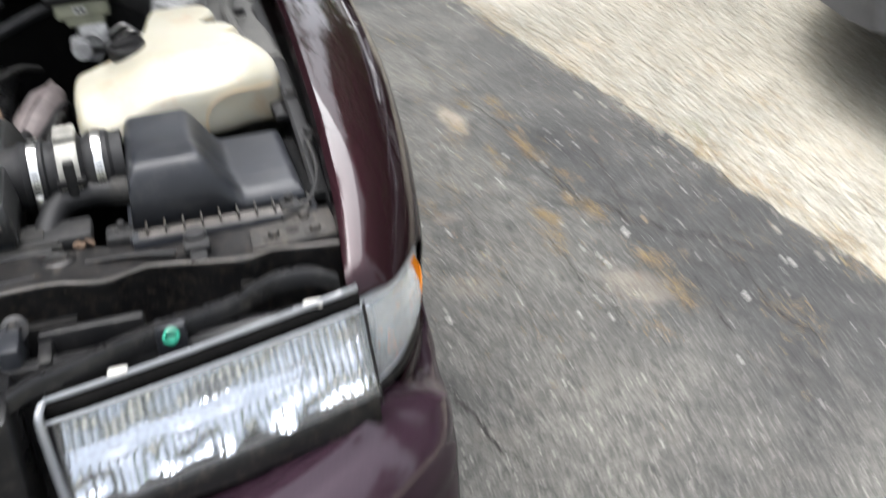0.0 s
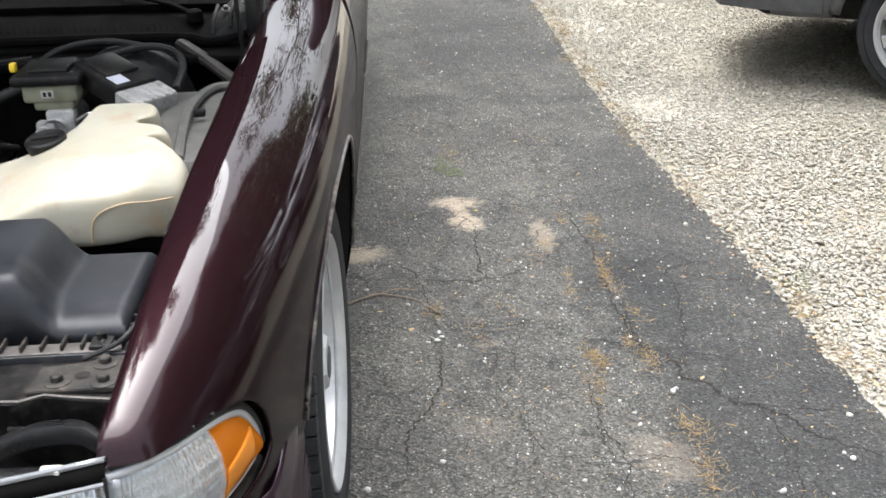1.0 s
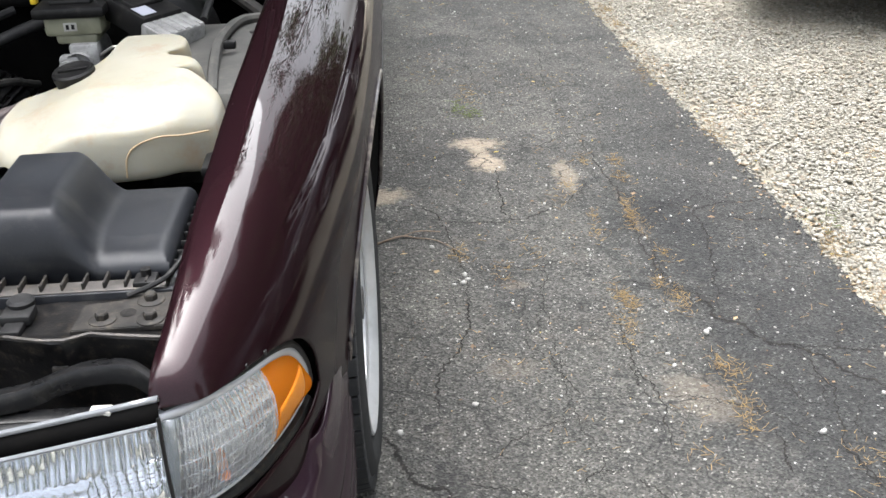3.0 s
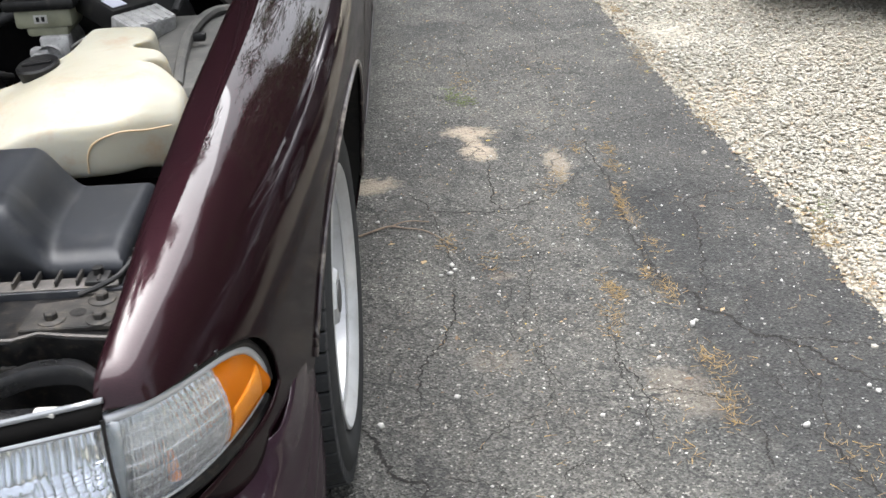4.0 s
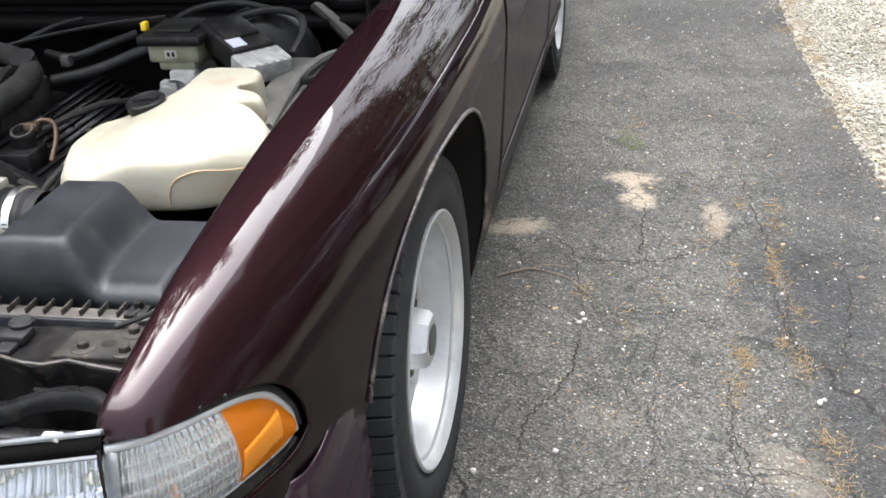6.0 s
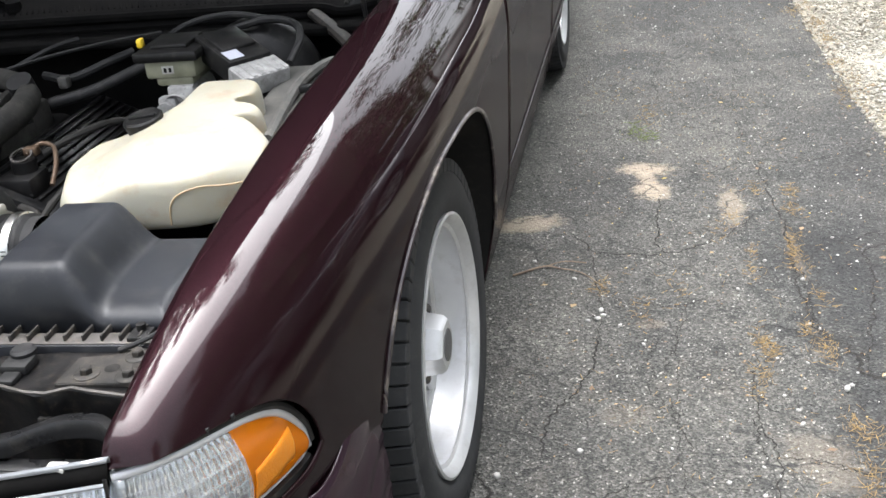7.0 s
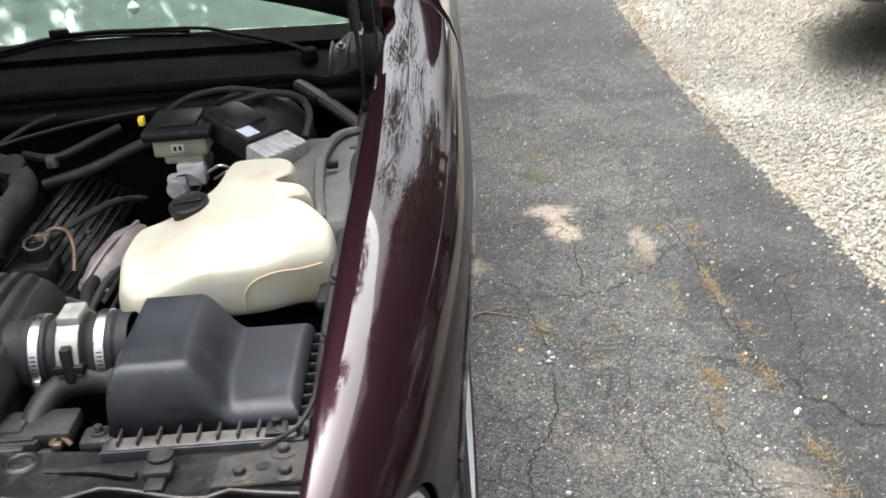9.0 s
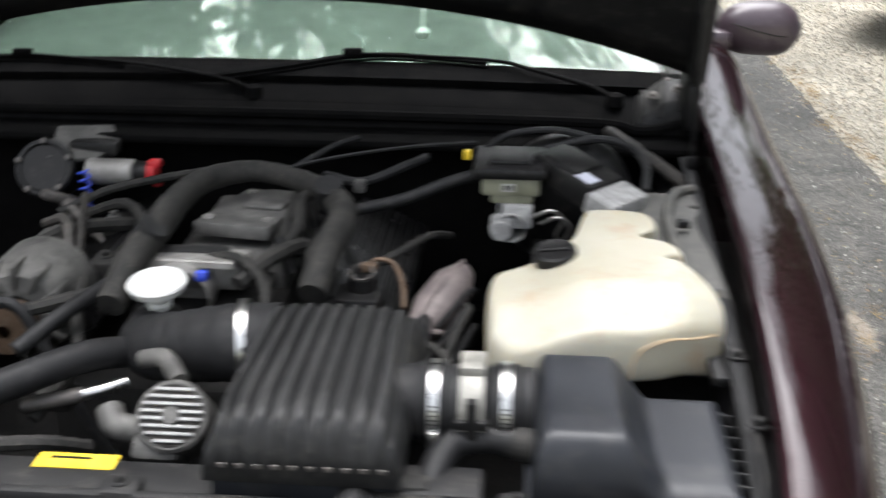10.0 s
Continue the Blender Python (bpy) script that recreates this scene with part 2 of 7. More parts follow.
surface(GRAVEL, "Base Color", mix(GRAVEL, ramp(GRAVEL, noise_of(GRAVEL, 1.3, 4), [(0.45, (0, 0, 0)), (0.75, (0.25,) * 3)]), _tone, (0.42, 0.36, 0.28)))
SOIL = worn("gritty soil", (0.22, 0.20, 0.155), (0.31, 0.285, 0.23), 0.9, dust=(0.35, 0.325, 0.275), amount=0.7, scale=30, grain=160, relief=0.9)
GROUND = worn("leafy forest soil", (0.05, 0.06, 0.03), (0.12, 0.11, 0.06), 0.95, dust=(0.16, 0.12, 0.07), amount=0.6, scale=3, grain=60, relief=0.9)

ASPHALT = material("worn asphalt", (0.055, 0.055, 0.056), 0.88)


def patch(m, x, y, rx, ry, turn, seed):
    """How far a point lies inside a ragged blotch on the ground: 0 outside, 1 within."""
    co = node(m, "ShaderNodeTexCoord")
    mp = m.node_tree.nodes.new("ShaderNodeMapping")
    mp.vector_type = "TEXTURE"
    mp.inputs["Location"].default_value = (x, y, 0)
    mp.inputs["Rotation"].default_value = (0, 0, radians(turn))
    mp.inputs["Scale"].default_value = (rx, ry, 1)
    wire(m, co.outputs["Object"], mp.inputs[0])
    ln = m.node_tree.nodes.new("ShaderNodeVectorMath")
    ln.operation = "LENGTH"
    wire(m, mp.outputs[0], ln.inputs[0])
    n = calc(m, "MULTIPLY", noise_of(m, 26 + seed, 6, 0.7), 1.7)
    return calc(m, "MULTIPLY", calc(m, "SUBTRACT", 1.75, calc(m, "ADD", ln.outputs["Value"], n)), 2.2, True)


def asphalt(m):
    stone = node(m, "ShaderNodeTexVoronoi", Scale=230.0)
    co = node(m, "ShaderNodeTexCoord")
    wire(m, co.outputs["Object"], stone.inputs["Vector"])
    speck = ramp(m, stone.outputs["Color"], [(0.0, (0.022, 0.0218, 0.0205)), (0.5, (0.080, 0.0795, 0.0745)), (0.85, (0.135, 0.133, 0.124)), (0.97, (0.42, 0.41, 0.385))])
    lump = node(m, "ShaderNodeTexVoronoi", Scale=120.0)
    wire(m, co.outputs["Object"], lump.inputs["Vector"])
    speck = mix(m, 1.0, speck, ramp(m, lump.outputs["Color"], [(0.1, (0.66, 0.66, 0.655)), (0.9, (1.29, 1.28, 1.245))]), "MULTIPLY")
    broad = noise_of(m, 2.2, 6, 0.6)
    tone = mix(m, 1.0, speck, ramp(m, broad, [(0.32, (0.60, 0.60, 0.605)), (0.68, (1.26, 1.24, 1.20))]), "MULTIPLY")
    tan = calc(m, "MULTIPLY", ramp(m, noise_of(m, 5.0, 8, 0.75), [(0.55, (0, 0, 0)), (0.8, (0.5,) * 3)]), 0.5)
    tone = mix(m, tan, tone, (0.26, 0.22, 0.17))
    # blotches that turn the asphalt darker and slightly bluer, one beside the rear wheel
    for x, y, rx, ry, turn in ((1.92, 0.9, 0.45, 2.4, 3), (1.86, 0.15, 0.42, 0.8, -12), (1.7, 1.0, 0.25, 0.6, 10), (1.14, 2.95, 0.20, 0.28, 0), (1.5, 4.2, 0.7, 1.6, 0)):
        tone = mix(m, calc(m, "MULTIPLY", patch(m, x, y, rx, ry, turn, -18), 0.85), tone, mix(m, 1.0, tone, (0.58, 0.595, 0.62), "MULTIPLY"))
    for n, (x, y, rx, ry, turn, share) in enumerate(SAND):
        tone = mix(m, calc(m, "MULTIPLY", patch(m, x, y, rx, ry, turn, n), share, True), tone, (0.42, 0.345, 0.26))
    warp = node(m, "ShaderNodeTexNoise", Scale=7.0, Detail=4.0)
    wire(m, co.outputs["Object"], warp.inputs["Vector"])
    bent = mix(m, 0.10, co.outputs["Object"], warp.outputs["Color"], "LINEAR_LIGHT")
    for size, width, least in ((4.2, 0.017, 0.45), (9.5, 0.026, 0.49), (27.0, 0.05, 0.53)):
        net = node(m, "ShaderNodeTexVoronoi", Scale=size)
        net.feature = "DISTANCE_TO_EDGE"
        wire(m, bent, net.inputs["Vector"])
        line = ramp(m, net.outputs["Distance"], [(0.0, (1, 1, 1)), (width, (0, 0, 0))])
        part_of = ramp(m, noise_of(m, 2.7 + size / 5, 3), [(least, (0, 0, 0)), (least + 0.08, (0.9,) * 3)])
        tone = mix(m, mix(m, 1.0, line, part_of, "MULTIPLY"), tone, (0.020, 0.0195, 0.019))
    surface(m, "Base Color", tone)
    relief = calc(m, "ADD", calc(m, "MULTIPLY", stone.outputs["Distance"], 0.8), calc(m, "ADD", calc(m, "MULTIPLY", lump.outputs["Distance"], 0.9), calc(m, "MULTIPLY", noise_of(m, 60, 5, 0.7), 1.1)))
    bump(m, relief, 0.9, 0.007)


# x, y, half width, half length, turn, strength of the sandy blotches on the asphalt
SAND = [
    (1.265, 1.585, 0.075, 0.10, 20, 0.75), (1.24, 1.765, 0.12, 0.07, -8, 0.7), (1.25, 1.68, 0.04, 0.12, 10, 0.6), (1.498, 1.46, 0.05, 0.17, 0, 0.40), (0.90, 1.36, 0.14, 0.08, 10, 0.6),
    (1.60, 0.21, 0.09, 0.15, 25, 0.16), (1.22, 0.36, 0.08, 0.06, 0, 0.10), (1.263, 0.753, 0.05, 0.03, 0, 0.2), (1.64, 1.15, 0.02, 0.22, 4, 0.16),
]
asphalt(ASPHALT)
CRACK = worn("dark crack", (0.008, 0.0075, 0.007), (0.030, 0.028, 0.026), 0.95, dust=(0.10, 0.085, 0.065), amount=0.45, scale=40)


# ---- shapes ----
def part(name, bm, mat, parent=None, label="", smooth=True, solid=0.0, bevel=0.0):
    me = bpy.data.meshes.new(name)
    bmesh.ops.recalc_face_normals(bm, faces=bm.faces)
    bm.to_mesh(me)
    bm.free()
    for p in me.polygons:
        p.use_smooth = smooth
    me.materials.append(mat)
    ob = new(name, me)
    if parent is not None:
        ob.parent = parent
    if label:
        tagged(ob, label)
    if solid:
        mod = ob.modifiers.new("thickness", "SOLIDIFY")
        mod.thickness, mod.offset = abs(solid), (-1 if solid > 0 else 1)
    if bevel:
        mod = ob.modifiers.new("edges", "BEVEL")
        mod.width, mod.segments, mod.limit_method = bevel, 2, "ANGLE"
    if smooth:
        me.set_sharp_from_angle(angle=radians(38))
    return ob


def thing(name, label, category, at=(0, 0, 0), **more):
    ob = new(name)
    ob.location = at
    return tagged(ob, label, category, **more)


def grid(rows, close=False, caps=False):
    """A skin over rows of points, all of one length. close: each row is a ring."""
    bm = bmesh.new()
    vs = [[bm.verts.new(p) for p in row] for row in rows]
    n = len(vs[0])
    for a, b in zip(vs, vs[1:]):
        for i in range(n if close else n - 1):
            j = (i + 1) % n
            try:
                bm.faces.new((a[i], a[j], b[j], b[i]))
            except ValueError:
                pass
    if caps:
        for r in (vs[0], vs[-1]):
            bm.faces.new(r)
    return bm


def smooth_path(points, steps=8):
    """A soft curve through the points."""
    P = [Vector(p) for p in points]
    P = [2 * P[0] - P[1]] + P + [2 * P[-1] - P[-2]]
    out = []
    for i in range(1, len(P) - 2):
        for k in range(steps):
            t = k / steps
            a, b, c, d = P[i - 1:i + 3]
            out.append(0.5 * (2 * b + (c - a) * t + (2 * a - 5 * b + 4 * c - d) * t * t + (3 * b - a - 3 * c + d) * t ** 3))
    out.append(P[-2])
    return out


def tube(points, radius, sides=10, steps=8, ribs=None, flat=1.0):
    """A round hose along a soft curve; ribs: (count, depth) of corrugation."""
    path = smooth_path(points, steps) if steps > 1 else [Vector(p) for p in points]
    rows, up = [], Vector((0.13, 0.31, 0.94))
    for i, p in enumerate(path):
        way = (path[min(i + 1, len(path) - 1)] - path[max(i - 1, 0)]).normalized()
        side = way.cross(up).normalized()
        top = side.cross(way)
        r = radius(i / (len(path) - 1)) if callable(radius) else radius
        if ribs:
            r += ribs[1] * (0.5 + 0.5 * math.sin(i / (len(path) - 1) * ribs[0] * 2 * math.pi))
        rows.append([p + r * (math.cos(a) * side + flat * math.sin(a) * top) for a in (2 * math.pi * k / sides for k in range(sides))])
    return grid(rows, True, True)


def lathe(profile, sides=48, axis="x", cap=False):
    """Turns a profile of (along, radius) about an axis."""
    rows = []
    for along, r in profile:
        ring = []
        for k in range(sides):
            a = 2 * math.pi * k / sides
            c, s = r * math.cos(a), r * math.sin(a)
            ring.append({"x": (along, c, s), "y": (c, along, s), "z": (c, s, along)}[axis])
        rows.append(ring)
    return grid(rows, True, cap)


def block(x0, x1, y0, y1, z0, z1, bevel=0.0, seg=2):
    bm = bmesh.new()
    bmesh.ops.create_cube(bm, size=1)
    for v in bm.verts:
        v.co = Vector((x0 + (v.co.x + 0.5) * (x1 - x0), y0 + (v.co.y + 0.5) * (y1 - y0), z0 + (v.co.z + 0.5) * (z1 - z0)))
    if bevel:
        bmesh.ops.bevel(bm, geom=bm.edges[:], offset=bevel, segments=seg, affect="EDGES", profile=0.5)
    return bm


def moved(bm, m):
    bmesh.ops.transform(bm, matrix=m, verts=bm.verts)
    return bm


def joined(*bms):
    out = bmesh.new()
    for bm in bms:
        me = bpy.data.meshes.new("piece")
        bm.to_mesh(me)
        bm.free()
        out.from_mesh(me)
        bpy.data.meshes.remove(me)
    return out


def slab(outline, z0, z1, bevel=0.0):
    """A plate with the outline (x, y) between two heights."""
    bm = bmesh.new()
    low = [bm.verts.new((x, y, z0)) for x, y in outline]
    high = [bm.verts.new((x, y, z1)) for x, y in outline]
    bm.faces.new(low[::-1]), bm.faces.new(high)
    for i in range(len(low)):
        j = (i + 1) % len(low)
        bm.faces.new((low[i], low[j], high[j], high[i]))
    if bevel:
        top = [e for e in bm.edges if e.verts[0].co.z > z0 + 1e-6 and e.verts[1].co.z > z0 + 1e-6]
        bmesh.ops.bevel(bm, geom=top, offset=bevel, segments=3, affect="EDGES")
    return bm


def between(table, at):
    """A value from a table of (at, value), softly between its rows."""
    xs, ys = [r[0] for r in table], [r[1] for r in table]
    if at <= xs[0]:
        return ys[0]
    for i in range(len(xs) - 1):
        if at <= xs[i + 1]:
            h = xs[i + 1] - xs[i]
            d = [(ys[k + 1] - ys[k]) / (xs[k + 1] - xs[k]) for k in range(len(xs) - 1)]
            s0 = d[i] if i == 0 else 0.5 * (d[i - 1] + d[i])
            s1 = d[i] if i == len(d) - 1 else 0.5 * (d[i] + d[i + 1])
            t = (at - xs[i]) / h
            return ((2 * t ** 3 - 3 * t * t + 1) * ys[i] + (t ** 3 - 2 * t * t + t) * h * s0 + (3 * t * t - 2 * t ** 3) * ys[i + 1] + (t ** 3 - t * t) * h * s1)
    return ys[-1]


def bolt(x, y, z, r=0.009, washer=0.016, up=(0, 0, 1)):
    """A hexagon bolt on a washer."""
    head = lathe([(0.0025, r), (0.009, r), (0.0105, r * 0.8), (0.0105, 0.0005)], 6, "z")
    ring = lathe([(0, 0.0005), (0, washer), (0.002, washer), (0.003, washer * 0.9), (0.003, 0.0005)], 20, "z")
    q = Vector((0, 0, 1)).rotation_difference(Vector(up)).to_matrix().to_4x4()
    return moved(joined(head, ring), Matrix.Translation((x, y, z)) @ q)


# ---- the ground ----
def edge_x(y):
    """Where the driveway ends and the gravel begins."""
    return between([(-6, 2.35), (-1, 2.24), (0.5, 2.125), (1.25, 2.09), (1.9, 2.03), (2.7, 1.975), (3.5, 1.94), (5, 1.93), (9, 1.80), (30, 1.2)], y)


gm = bmesh.new()
bmesh.ops.create_grid(gm, x_segments=8, y_segments=8, size=400)
ground = part("ground", moved(gm, Matrix.Translation((0, 0, -0.03))), GROUND)
tagged(ground, "leafy brown soil round the driveway", "ground", kind="structure")

rows = []
for i in range(700):
    y = -8 + i * 0.04
    e = edge_x(y) + 0.03 * noise.noise((0, y * 2.3, 4)) + 0.022 * noise.noise((0, y * 9, 8)) + 0.01 * noise.noise((3, y * 31, 0))
    rows.append([(-3.2, y, 0), (-1.5, y, 0), (0.5, y, 0), (1.4, y, 0), (e - 0.06, y, 0), (e - 0.012, y, -0.003), (e, y, -0.03)])
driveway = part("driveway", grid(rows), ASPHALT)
tagged(driveway, "cracked dark grey asphalt driveway strewn with needles", "driveway", kind="structure")
bed = part("gravel_bed", slab([(1.2, -8), (40, -8), (40, 30), (0.9, 30)], -0.06, -0.010), SOIL, smooth=False)
tagged(bed, "pale gritty ground under loose gravel", "gravel", kind="structure")


def pebbles(count, spot, size, seed, flat=0.6, coarse=False):
    """Many small worn stones as one mesh: spot(rng) gives a place, size(rng) a radius."""
    rng = random.Random(seed)
    bm = bmesh.new()
    if coarse:
        bmesh.ops.create_cone(bm, segments=5, radius1=1.0, radius2=0.72, depth=0.9, cap_ends=True, cap_tris=False)
        bmesh.ops.triangulate(bm, faces=bm.faces[:])
    else:
        bmesh.ops.create_icosphere(bm, subdivisions=1, radius=1)
    base = np.array([v.co for v in bm.verts])
    bm.verts.index_update()
    tris = np.array([[v.index for v in f.verts] for f in bm.faces])
    bm.free()
    gen = np.random.default_rng(seed)
    at = np.array([spot(rng) for _ in range(count)])
    r = np.array([size(rng) for _ in range(count)])
    n = len(base)
    P = np.repeat(base[None], count, 0) * (1 + 0.22 * gen.standard_normal((count, n, 1)).clip(-1.4, 1.4))
    P *= np.stack([gen.uniform(0.8, 1.25, count), gen.uniform(0.65, 1.0, count), gen.uniform(flat * 0.7, flat * 1.2, count)], -1)[:, None]
    a = gen.uniform(0, 2 * np.pi, count)
    lean = gen.normal(0, 0.35, count)
    y, z = P[..., 1] * np.cos(lean)[:, None] - P[..., 2] * np.sin(lean)[:, None], P[..., 1] * np.sin(lean)[:, None] + P[..., 2] * np.cos(lean)[:, None]
    x = P[..., 0]
    P = np.stack([x * np.cos(a)[:, None] - y * np.sin(a)[:, None], x * np.sin(a)[:, None] + y * np.cos(a)[:, None], z], -1)
    P = P * r[:, None, None] + at[:, None]
    me = bpy.data.meshes.new("pebbles")
    F = (tris[None] + n * np.arange(count)[:, None, None]).reshape(-1, 3)
    me.from_pydata(P.reshape(-1, 3), [], F)
    me.shade_smooth()
    return me


def gravel_spot(y0, y1, power):
    """A maker of places on the gravel between two lines across the drive."""
    def spot(rng):
        while True:
            y = y0 + (y1 - y0) * rng.random() ** power
            x = edge_x(y) - 0.02 + (0.4 + 0.40 * max(y, 0.4) + 0.8) * rng.random()
            if x < edge_x(y) + 0.05 and rng.random() < 0.35:
                continue
            return (x, y, -0.009 + 0.007 * rng.random() + 0.008 * noise.noise((x * 2.1, y * 2.1, 0)))
    return spot


def stone_size(rng):
    return rng.uniform(0.0050, 0.0092) * (1.3 if rng.random() < 0.1 else 1.0)


for name, count, y0, y1, power, seed, coarse in (("gravel", 48000, -0.4, 2.6, 1.0, 5, False), ("far_gravel", 76000, 2.6, 8.6, 1.35, 6, True)):
    stones = new(name, pebbles(count, gravel_spot(y0, y1, power), stone_size, seed, 0.42, coarse))
    stones.data.materials.append(GRAVEL)
    tagged(stones, "loose pale cream and grey rounded gravel", "gravel", kind="stuff")


def stray(rng):
    y = -0.5 + 5.5 * rng.random()
    return (rng.uniform(0.95, edge_x(y)), y, 0.001)


def edge_stray(rng):
    y = -0.5 + 6.0 * rng.random()
    return (edge_x(y) - abs(rng.gauss(0, 0.055)), y, 0.002)


spill = new("spilled_gravel", pebbles(260, edge_stray, lambda r: 0.003 + 0.007 * r.random() ** 2, 17))
spill.data.materials.append(GRAVEL)
tagged(spill, "gravel spilled over the edge of the asphalt", "gravel", kind="stuff")
strays = new("stray_pebbles", pebbles(1300, stray, lambda r: 0.0012 + 0.0036 * r.random() ** 4, 11))
strays.data.materials.append(PEBBLE)
tagged(strays, "small pale stones scattered on the asphalt", "pebbles", kind="stuff")

# single white stones lying on the asphalt
WHITE_STONES = [(1.678, 0.461, 0.019), (1.690, 0.477, 0.012), (1.14, 0.82, 0.013), (1.133, 0.774, 0.015), (1.147, 0.796, 0.009), (1.11, 0.769, 0.009), (1.481, 0.923, 0.011), (1.481, 0.89, 0.007), (1.248, 0.654, 0.009), (1.645, 0.974, 0.010), (1.547, 0.589, 0.009),
                (1.636, 0.746, 0.008), (1.655, 0.722, 0.007), (0.947, 1.102, 0.010), (1.063, 0.995, 0.011), (1.56, 1.081, 0.010), (1.57, 0.382, 0.007), (1.572, 0.331, 0.010), (1.547, 0.437, 0.007), (0.961, 0.139, 0.013),
                (1.19, 0.743, 0.008), (1.748, 1.217, 0.008), (1.981, 0.178, 0.012), (1.992, 0.156, 0.012), (1.809, 0.058, 0.013), (1.415, 0.130, 0.010), (1.479, 0.094, 0.009), (1.122, 0.227, 0.011)]
for n, (x, y, r) in enumerate((x, y, r * 0.66) for x, y, r in WHITE_STONES):
    me = pebbles(1, lambda g: (0, 0, 0), lambda g: r, 40 + n, 0.75)
    me.materials.append(PEBBLE)
    ob = new("stone", me)
    ob.location = (x, y, r * 0.45)
    tagged(ob, "single pale stone lying on the asphalt", "stone", "loose stones")


def crack(points, width, seed):
    """A ragged open crack in the asphalt along a line."""
    rng = random.Random(seed)
    fine = []
    P = smooth_path([(x, y, 0) for x, y in points], 20)
    rows = []
    for i, p in enumerate(P):
        way = (P[min(i + 1, len(P) - 1)] - P[max(i - 1, 0)]).normalized()
        side = Vector((-way.y, way.x, 0))
        p = p + side * 0.012 * noise.noise((p.x * 17 + seed, p.y * 17, 0)) + side * 0.010 * noise.noise((p.x * 55, p.y * 55, seed)) + side * 0.006 * noise.noise((p.x * 150, p.y * 150, seed))
        w = 1.2 * width * (0.35 + 0.9 * rng.random()) * min(1, 6 * min(i, len(P) - 1 - i) / len(P) + 0.15)
        rows.append([p - side * w + Vector((0, 0, 0.0012)), p + Vector((0, 0, 0.0016)), p + side * w + Vector((0, 0, 0.0012))])
    return grid(rows)


def add_crack(width, *points):
    part("crack", crack(points, width, len(points) + int(1000 * points[0][0])), CRACK, driveway)


add_crack(0.0042, (0.908, 0.179), (0.959, 0.062), (0.992, -0.024), (1.046, -0.056), (1.062, -0.147), (1.071, -0.235), (1.12, -0.35))
add_crack(0.0048, (2.06, 0.16), (1.954, 0.253), (1.905, 0.332), (1.856, 0.392), (1.816, 0.404), (1.767, 0.495), (1.727, 0.523), (1.717, 0.606), (1.703, 0.664))
add_crack(0.0022, (1.727, 0.523), (1.772, 0.748), (1.813, 0.961), (1.82, 1.06), (1.819, 1.13), (1.906, 1.184), (1.956, 1.181), (2.07, 1.2))
add_crack(0.0024, (1.288, 1.563), (1.281, 1.348), (1.291, 1.146), (1.39, 1.187), (1.434, 1.238))
add_crack(0.0022, (1.035, 1.291), (1.085, 1.2), (1.101, 1.158), (1.25, 1.134), (1.291, 1.146))
add_crack(0.0018, (1.101, 1.158), (1.12, 1.0), (1.142, 0.802))
add_crack(0.0022, (1.142, 0.802), (1.137, 0.605), (1.103, 0.453), (1.055, 0.365), (1.045, 0.294), (1.05, 0.2))
add_crack(0.0007, (1.36, 0.9), (1.319, 0.643), (1.325, 0.478), (1.323, 0.312), (1.327, 0.158), (1.354, 0.063), (1.36, -0.1))
add_crack(0.0024, (1.58, 1.9), (1.615, 1.48), (1.629, 1.355), (1.633, 1.163), (1.629, 0.987), (1.639, 0.821), (1.652, 0.697), (1.703, 0.664))
add_crack(0.0016, (1.5, 0.62), (1.485, 0.447), (1.493, 0.314), (1.515, 0.215), (1.5, 0.0))
add_crack(0.0018, (1.86, 0.39), (1.88, 0.2), (1.84, 0.0), (1.88, -0.2))
add_crack(0.0010, (1.05, 2.3), (1.25, 2.25), (1.5, 2.35), (1.8, 2.28))
add_crack(0.0010, (1.58, 1.9), (1.55, 2.3), (1.58, 2.9), (1.5, 3.6))
add_crack(0.0010, (1.3, 2.3), (1.27, 2.8), (1.36, 3.4), (1.3, 4.2))
add_crack(0.0016, (1.3, 1.75), (1.45, 1.72), (1.56, 1.8), (1.72, 1.78), (1.95, 1.86))
add_crack(0.0016, (1.434, 1.238), (1.5, 1.28), (1.56, 1.4))
add_crack(0.0012, (1.327, 0.158), (1.22, 0.12), (1.13, 0.02))
add_crack(0.0012, (1.515, 0.215), (1.62, 0.2), (1.74, 0.12), (1.84, 0.0))
add_crack(0.0009, (1.263, 0.80), (1.285, 0.70), (1.27, 0.60), (1.262, 0.50), (1.285, 0.41), (1.32, 0.36))
add_crack(0.0016, (1.85, 0.40), (1.98, 0.36), (2.08, 0.33))
add_crack(0.0018, (1.703, 0.664), (1.62, 0.70), (1.56, 0.74), (1.50, 0.73))
add_crack(0.0014, (1.906, 1.184), (1.86, 1.24), (1.78, 1.20), (1.70, 1.22))
add_crack(0.0013, (1.142, 0.802), (1.24, 0.86), (1.31, 0.84), (1.42, 0.88))
add_crack(0.0013, (1.06, 1.62), (1.16, 1.68), (1.22, 1.64), (1.30, 1.75))

add_crack(0.0020, (1.834, 0.025), (1.837, -0.029), (1.853, -0.074), (1.869, -0.117), (1.881, -0.154))
add_crack(0.0014, (1.757, 0.300), (1.779, 0.270), (1.795, 0.225), (1.801, 0.186), (1.817, 0.159))
add_crack(0.0022, (1.721, 0.074), (1.713, -0.008), (1.711, -0.038), (1.709, -0.065))
add_crack(0.0016, (1.087, -0.042), (1.129, -0.054), (1.192, -0.072), (1.212, -0.103))
add_crack(0.0014, (1.310, -0.066), (1.331, -0.028), (1.354, -0.020), (1.376, -0.018))
